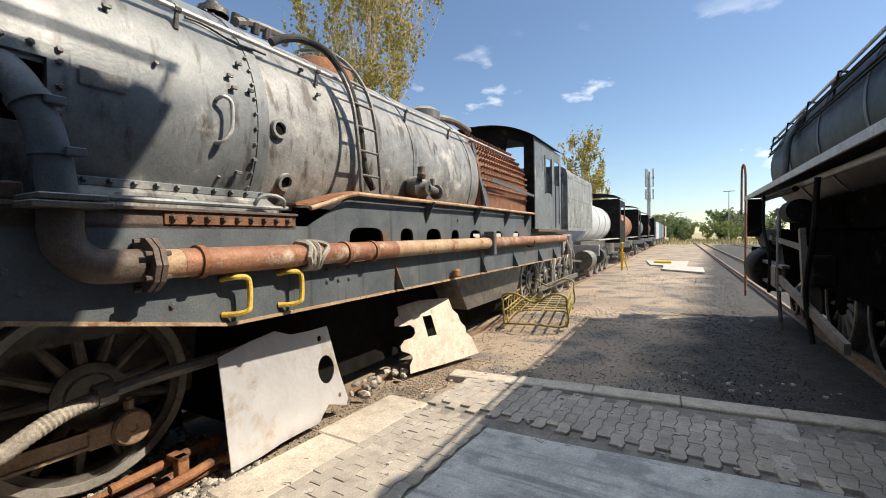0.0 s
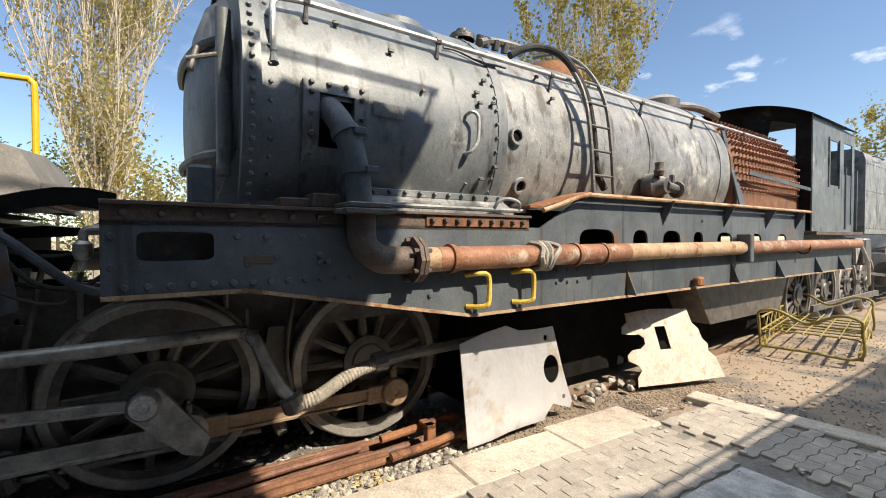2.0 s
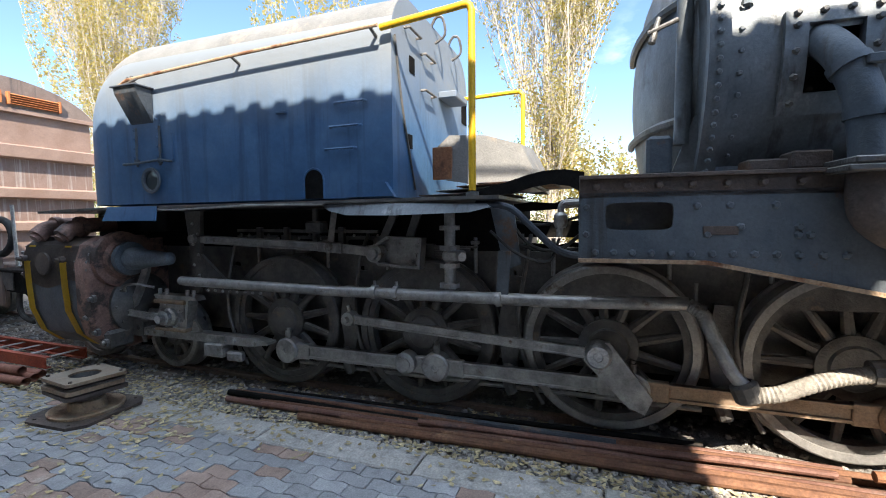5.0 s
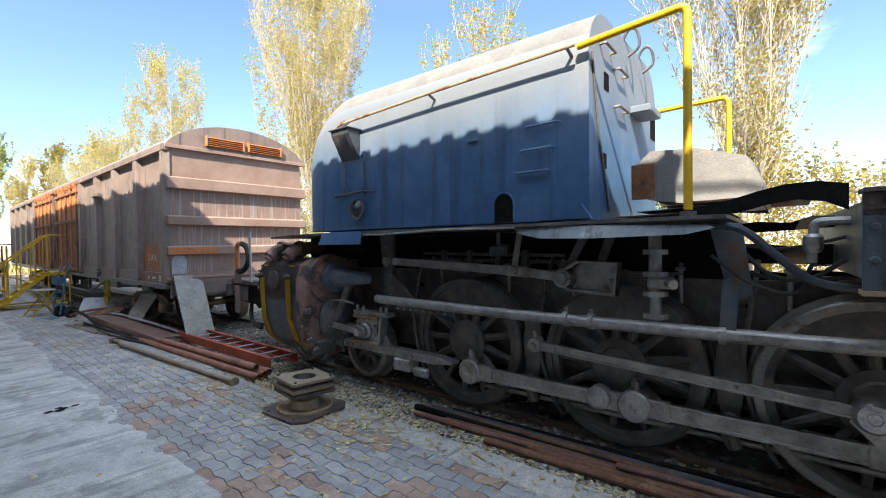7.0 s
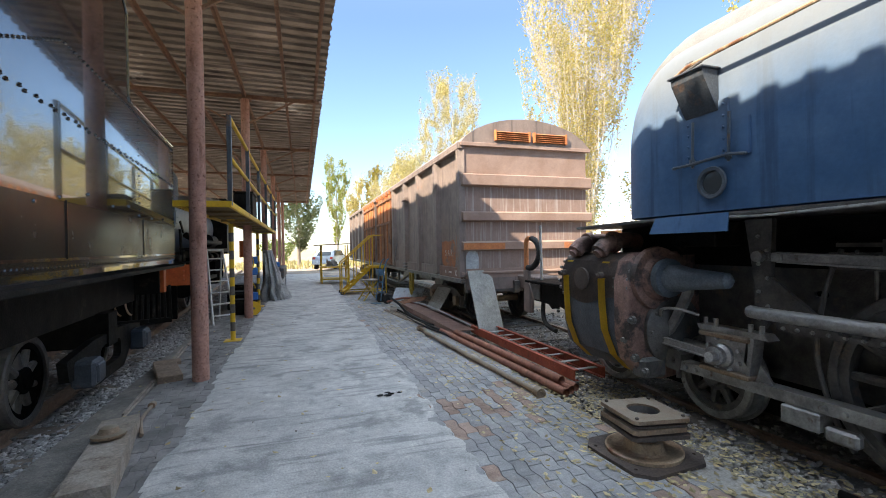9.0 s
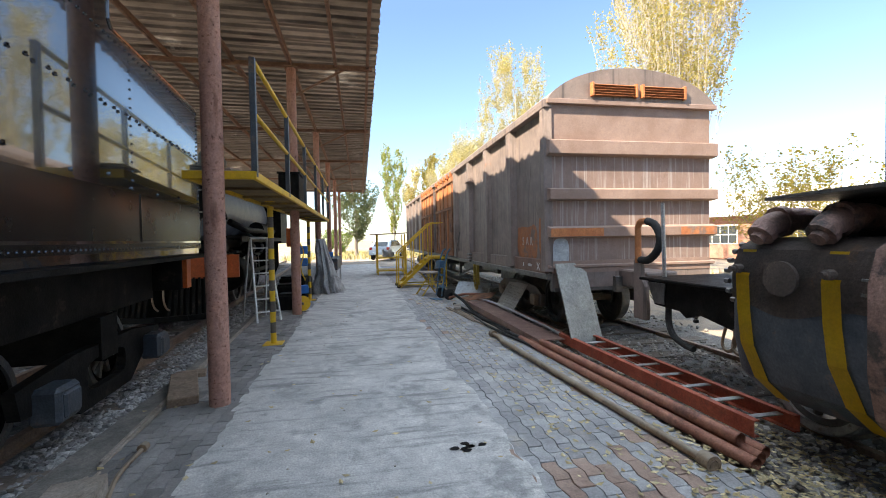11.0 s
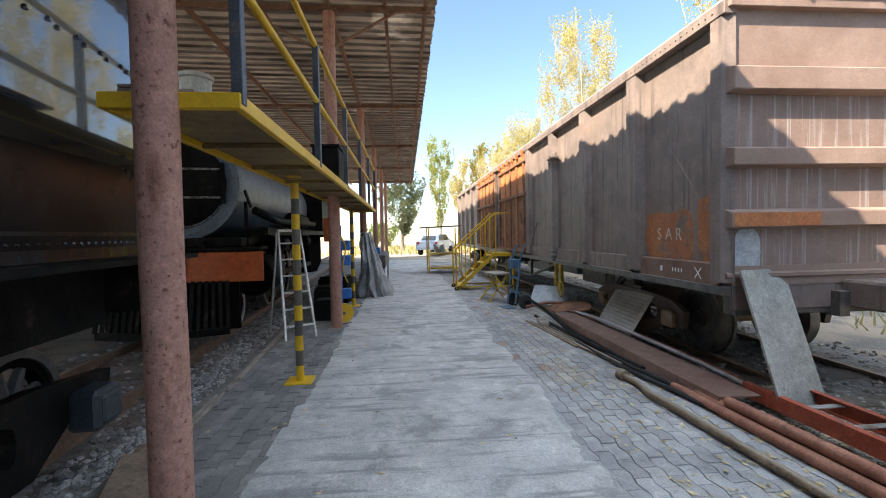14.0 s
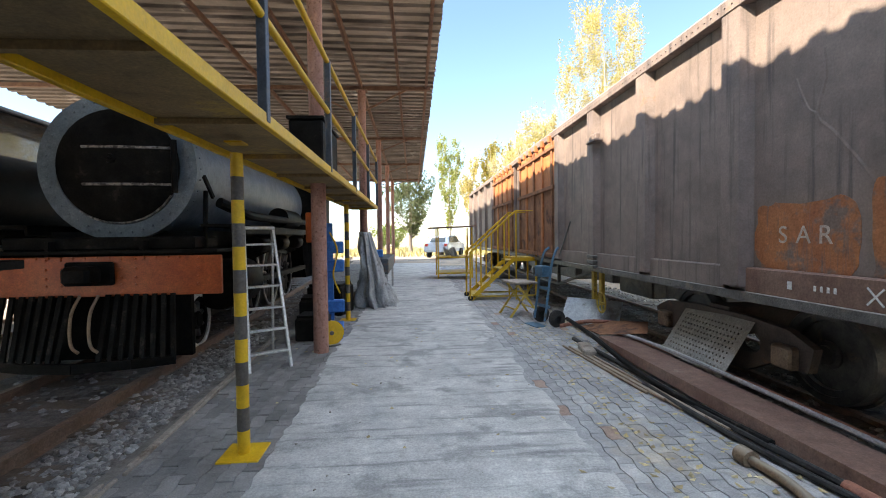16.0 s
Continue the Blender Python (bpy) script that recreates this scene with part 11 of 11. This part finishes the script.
make_tree("poplar", -11.2, 52, 8.6, 2.0, "leaf_mixed", "bark", 5000, "yellowing poplar behind the stored locomotives", 32, 0.2, 0.2, 0.1, 0.7, 0.2, 28)
for k in range(26):
    r = random.Random(100 + k)
    d = r.choice((95, 120, 150, 175))
    make_tree("far_tree", -17 * d / 150 + r.uniform(0, 32) * d / 150, d + r.uniform(-12, 12), r.uniform(2.5, 6.0) * d / 120, r.uniform(2.2, 3.6) * d / 120, r.choice(("leaf_far", "leaf_far", "leaf_green", "leaf_gum")), "bark_dark", 2600, "distant round green tree", 200 + k, 0.30 * d / 100, 0.7, 0.04, 0.3, 0.2, 18)
for k in range(10):
    r = random.Random(400 + k)
    make_tree("bush", -9 - r.uniform(0, 8), -40 - r.uniform(0, 30), r.uniform(1.5, 2.6), r.uniform(1.2, 2.0), "leaf_green" if k % 2 else "leaf_mixed", "bark_dark", 1600, "scrubby green bush in dry grass", 500 + k, 0.2, 0.8, 0.1, 0.3, 0.06, 14)
for k in range(7):
    r = random.Random(450 + k)
    make_tree("bush", -6 - r.uniform(0, 9), -30 + 5.5 * k + r.uniform(-2, 2) if k < 3 else -11 - 3 * k, r.uniform(1.0, 1.8), r.uniform(1.0, 1.5), "leaf_yellow" if k % 2 else "leaf_green", "bark_dark", 900, "low scrub behind the track", 520 + k, 0.12, 0.8, 0.1, 0.3, 0.05, 12) if k >= 3 else make_tree("bush", 2 + r.uniform(0, 6), -52 - r.uniform(0, 10), r.uniform(1.2, 2.0), 1.8, "leaf_green", "bark_dark", 1500, "low green hedge far down the yard", 540 + k, 0.2, 0.8, 0.1, 0.3, 0.06, 14)
for k in range(22):
    r = random.Random(600 + k)
    make_tree("bush", -12.5 - r.uniform(0, 9), -34 + 2.4 * k + r.uniform(-1, 1), r.uniform(2.2, 3.8), r.uniform(1.9, 2.8), ("leaf_mixed", "leaf_green", "leaf_mixed", "leaf_yellow")[k % 4], "bark_dark", 5500, "scrubby bush behind the yard tracks", 620 + k, 0.10, 0.8, 0.02, 0.3, 0.06, 26)
for k, (x, y, h) in enumerate(((-7.6, -34, 8.5), (-6.9, -40, 7.5), (-9.2, -37, 9.5))):
    make_tree("poplar", x, y, h, 1.7, "leaf_yellow", "bark", 9000, "leafy yellow poplar beyond the wagon", 700 + k, 0.11, 0.2, 0.04, 0.3, 0.14, 44, 12)
# strip of dry grass at the far end of the yard and behind the track
bm = B()
rng = random.Random(77)
vv, ff = [], []
for i in range(9000):
    if i % 3 == 0:
        x, y, h = rng.uniform(-9, 7), rng.uniform(-60, -40), rng.uniform(0.15, 0.5)
    elif i % 3 == 1:
        x, y, h = rng.uniform(-14, -6.6), rng.uniform(-24, 4), rng.uniform(0.08, 0.35)
    else:
        x, y, h = rng.uniform(-10, 12), rng.uniform(75, 130), rng.uniform(0.2, 0.7)
    a = rng.uniform(0, math.tau)
    w = 0.02 if i % 3 == 1 else 0.05
    k = len(vv)
    vv += [(x - w * math.cos(a), y - w * math.sin(a), -0.08), (x + w * math.cos(a), y + w * math.sin(a), -0.08), (x + rng.gauss(0, .1), y + rng.gauss(0, .1), h)]
    ff.append((k, k + 1, k + 2))
bm.free()
me = bpy.data.meshes.new("dry_grass")
me.from_pydata(vv, [], ff)
me.materials.append(M["grass"])
tagged(new("dry_grass", me), "tufts of dry yellow grass", "grass", kind="stuff")

# ---- ballast, fallen leaves, gravel ----
def stones(name, label, areas, count, size, mat, seed, z=-0.07):
    rng = random.Random(seed)
    base = B()
    bmesh.ops.create_icosphere(base, subdivisions=1, radius=1.0)
    bv = [v.co.copy() for v in base.verts]
    bf = [[v.index for v in f.verts] for f in base.faces]
    base.free()
    vv, ff = [], []
    tot = sum(a[4] for a in areas)
    for m, x0, x1, (y0, y1), w in areas:
        for i in range(int(count * w / tot)):
            s = size * rng.uniform(0.45, 1.25)
            p = m @ Vector((rng.uniform(x0, x1), rng.uniform(y0, y1), z + s * 0.25))
            sc = Vector((rng.uniform(0.7, 1.2), rng.uniform(0.7, 1.2), rng.uniform(0.45, 0.9))) * s
            rot = Euler((rng.uniform(-.6, .6), rng.uniform(-.6, .6), rng.uniform(0, 6.28))).to_matrix()
            k = len(vv)
            for q in bv:
                vv.append(tuple(p + rot @ Vector((q.x * sc.x * rng.uniform(0.8, 1.15), q.y * sc.y * rng.uniform(0.8, 1.15), q.z * sc.z))))
            ff += [[k + j for j in f] for f in bf]
    me = bpy.data.meshes.new(name)
    me.from_pydata(vv, [], ff)
    me.materials.append(M[mat])
    return tagged(new(name, me), label, "stones", kind="stuff")


I4 = Matrix()
sleepers(TR, -40, -2)
sleepers(TR @ pose(0, 0, -0.06), -2, 16)
sleepers(TW, -30, -4)
sleepers(TE, 0, 4.8)
sleepers(T1 @ pose(0, 0, -0.06), -2, 30)
stones("ballast", "loose grey ballast stones along the shed track", [(TR, -1.25, 1.2, (-28, -2), 5), (TR, -1.25, -0.66, (-20, -2), 6), (TR, -1.12, -0.95, (-20, -2), 3)], 9800, 0.04, "ballast", 1, -0.068)
stones("ballast", "loose ballast stones under the wagon and engine", [(I4, -4.9, -2.62, (-9, 3), 8), (I4, -5.6, -2.9, (-20, -9), 4), (I4, -3.1, -2.62, (-4.5, 3), 5), (I4, -3.6, -2.2, (-9, -4.4), 4)], 12000, 0.030, "stone_brown", 2, -0.055)
stones("gravel", "small gravel scattered over the yard", [(I4, -3.4, 1.2, (5.9, 12), 6), (I4, -3.2, 0.8, (12, 22), 3), (I4, -2.9, -2.5, (3.5, 6.5), 2), (I4, -3.3, -2.6, (1.6, 6.0), 4)], 9000, 0.013, "ground", 3, -0.068)


def litter(name, label, areas, count, mat, seed, size):
    rng = random.Random(seed)
    vv, ff = [], []
    for m, x0, x1, (y0, y1), w, z in areas:
        for i in range(int(count * w)):
            p = m @ Vector((rng.uniform(x0, x1), rng.uniform(y0, y1), z + rng.uniform(0.002, 0.012)))
            a, s = rng.uniform(0, 6.28), size * rng.uniform(0.6, 1.3)
            c, d = math.cos(a), math.sin(a)
            k = len(vv)
            for u, v, h in ((-1, 0, 0.1), (0, -0.55, 0), (1, 0, 0.18), (0, 0.55, 0.0)):
                vv.append((p.x + s * (u * c - v * d), p.y + s * (u * d + v * c), p.z + s * h * rng.uniform(0.3, 2.0)))
            ff.append((k, k + 1, k + 2, k + 3))
    me = bpy.data.meshes.new(name)
    me.from_pydata(vv, [], ff)
    me.materials.append(M[mat])
    return tagged(new(name, me), label, "leaves", kind="stuff")


litter("fallen_leaves", "scattered dry fallen poplar leaves", [(I4, -2.4, -1.2, (-14, -2), 0.35, 0.008), (I4, -3.5, -2.35, (-9, 1), 0.75, -0.045), (I4, -1.0, 2.2, (-14, -2), 0.05, 0.018), (I4, -2.6, -1.8, (-5.5, -2.5), 0.15, 0.01), (I4, -3.1, -2.62, (-6.0, 2.0), 0.45, -0.035), (I4, -2.62, -2.2, (-7.0, 1.5), 0.12, 0.012)], 3200, "dead_leaf", 5, 0.030)
bm = B()
rng = random.Random(9)
for i in range(260):
    x, y = rng.uniform(-2.5, 1.6), rng.uniform(2.6, 7.0)
    s = rng.uniform(0.008, 0.024)
    box(bm, -s, s, -s * 0.7, s * 0.7, 0, s * 0.9, 0, pose(x, y, 0.0, 0, 0, rng.uniform(0, 180)))
single("rubble", bm, "kerb", "small concrete crumbs on the paving", "rubble", kind="stuff", smooth=False)
bm = B()
for i in range(16):
    s = rng.uniform(0.03, 0.075)
    bmesh.ops.create_icosphere(bm, subdivisions=1, radius=s, matrix=pose(-3.0 - rng.uniform(0, 0.35), 4.3 + rng.uniform(0, 1.0), s * 0.3, rng.uniform(0, 90), 0, rng.uniform(0, 180)) @ Matrix.Diagonal((1.2, 0.8, 0.6, 1)))
single("rubble", bm, "stone_brown", "broken stone lumps beside the leaning sheets", "rubble", kind="stuff", smooth=False)

# ---- interlocking pavers ----
PW, PL = 0.1125, 0.225


def paver_mesh(name, mat, flip=1):
    z = 0.010
    w = 0.11 * flip
    o = [(-0.5, -0.5), (0.5, -0.5), (0.5 + w, -0.25), (0.5, 0.0), (0.5 - w, 0.25), (0.5, 0.5), (-0.5, 0.5), (-0.5 - w, 0.25), (-0.5, 0.0), (-0.5 + w, -0.25)]
    o = [(x * PW * 0.965, y * PL * 0.98) for x, y in o]
    n = len(o)
    vv = [(x * 0.955, y * 0.975, z) for x, y in o] + [(x, y, z - 0.005) for x, y in o] + [(x, y, -0.05) for x, y in o]
    ff = [tuple(range(n))] + [(i + n, (i + 1) % n + n, (i + 1) % n, i) for i in range(n)] + [(i + 2 * n, (i + 1) % n + 2 * n, (i + 1) % n + n, i + n) for i in range(n)]
    me = bpy.data.meshes.new(name)
    me.from_pydata(vv, [], ff)
    me.materials.append(M[mat])
    return me, vv, ff


# batten between the side paving and the shed track
bt_ = thing("edge_batten", pose(1.974, -7.27, 0, 0, 0, 3.4), "thin split timber battens along the edge of the ballast", "batten")
for y0, y1, dx in ((-6.0, -2.2, 0.0), (-2.15, 1.2, 0.02), (1.25, 4.8, -0.01)):
    for s_ in (0.0, 0.05):
        bm = B()
        bar(bm, (dx + s_, y0 + s_, 0.012), (dx + s_ * 0.6, y1 - 2 * s_, 0.014), 0.026, 0.03, (0, 0, 1), 0, 0.004)
        part("strip", bm, "wood", bt_, smooth=False)
# grit and crumbs on the walk
rg_ = random.Random(62)
bm = B()
for i in range(170):
    x, y = rg_.uniform(-0.9, 1.3), rg_.uniform(-15, 1.5)
    s = rg_.uniform(0.003, 0.009)
    box(bm, -s, s, -s * 0.7, s * 0.7, 0, s * 0.8, 0, pose(x, y, 0.014, rg_.uniform(-20, 20), 0, rg_.uniform(0, 180)))
single("grit", bm, "stone_brown", "dark grit scattered on the concrete walk", "grit", kind="stuff", smooth=False)
PM = {}
for f_ in (1, -1):
    PM[False, f_] = paver_mesh("paver", "paver", f_)
    PM[True, f_] = paver_mesh("paver_red", "paver_red", f_)
pavement = bpy.data.objects["pavement"]
rng = random.Random(31)
SIDE = (1.26, 2.05, -27.0, 4.4)
areas = [(-2.31, -0.84, -28.0, 2.35), (-2.31, -1.50, 2.35, 4.5), (-2.31, 2.9, 4.56, 5.5)]
near, rest, rest_red = [], [], []
for x0, x1, y0, y1 in areas:
    nx, ny = int((x1 - x0) / PW), int((y1 - y0) / PL)
    for i in range(nx):
        for j in range(ny):
            x = x0 + (i + 0.5) * PW
            y = y0 + (j + 0.5) * PL + (PL / 2 if i % 2 else 0)
            if y > y1:
                continue
            if y0 > 4 and y > 5.45 + 0.115 * (x + 2.6):
                continue
            red = rng.random() < (0.40 if noise.noise((x * 0.9, y * 0.9, 3.0)) > 0.05 and x < 0 and -6 < y < 2 else 0.04)
            tilt = (rng.gauss(0, 0.6), rng.gauss(0, 0.6), rng.gauss(0, 0.5))
            dz = rng.gauss(0, 0.0012) + 0.006 * noise.noise((x * 1.3, y * 1.3, 7))
            if y > 1.0 + 0.3 * noise.noise((x, 0, 5)):
                red = "dusty"
            (near if (x < 0 and -5.1 < y < -1.2 and x > -2.35) else rest).append((x, y, dz, tilt, red, -1 if i % 2 else 1))
side = []
for i in range(8):
    for j in range(int((SIDE[3] - SIDE[2]) / PL)):
        x, y = SIDE[0] + (i + 0.5) * PW, SIDE[2] + (j + (1.0 if i % 2 else 0.5)) * PL
        if x < 2.0 - 0.06 * (y + 7.3):
            side.append((x, y, rng.gauss(0, 0.002) + 0.008 * noise.noise((x * 1.3, y * 1.3, 7)), (rng.gauss(0, 0.8), rng.gauss(0, 0.8), rng.gauss(0, 0.6)), None, -1 if i % 2 else 1))
near.sort(key=lambda q: abs(q[1] + 3.2))
rest += near[300:]
for x, y, dz, tilt, red, f_ in near[:300]:
    ob = new("paver", PM[red, f_][0])
    ob.parent = pavement
    ob.matrix_local = pose(x, y, dz, *tilt)
for flag, mk in ((False, "paver"), (True, "paver_red"), (None, "paver_oily"), ("dusty", "paver_dusty")):
    vv, ff = [], []
    for x, y, dz, tilt, red, f_ in rest + side:
        if red is not flag:
            continue
        m = pose(x, y, dz, *tilt)
        k = len(vv)
        vv += [tuple(m @ Vector(p)) for p in PM[red is True, f_][1]]
        ff += [tuple(k + q for q in f) for f in PM[red is True, f_][2]]
    me = bpy.data.meshes.new("pavers")
    me.from_pydata(vv, [], ff)
    me.materials.append(M[mk])
    ob = new("pavers", me)
    ob.parent = pavement
    tagged(ob, kind="stuff")
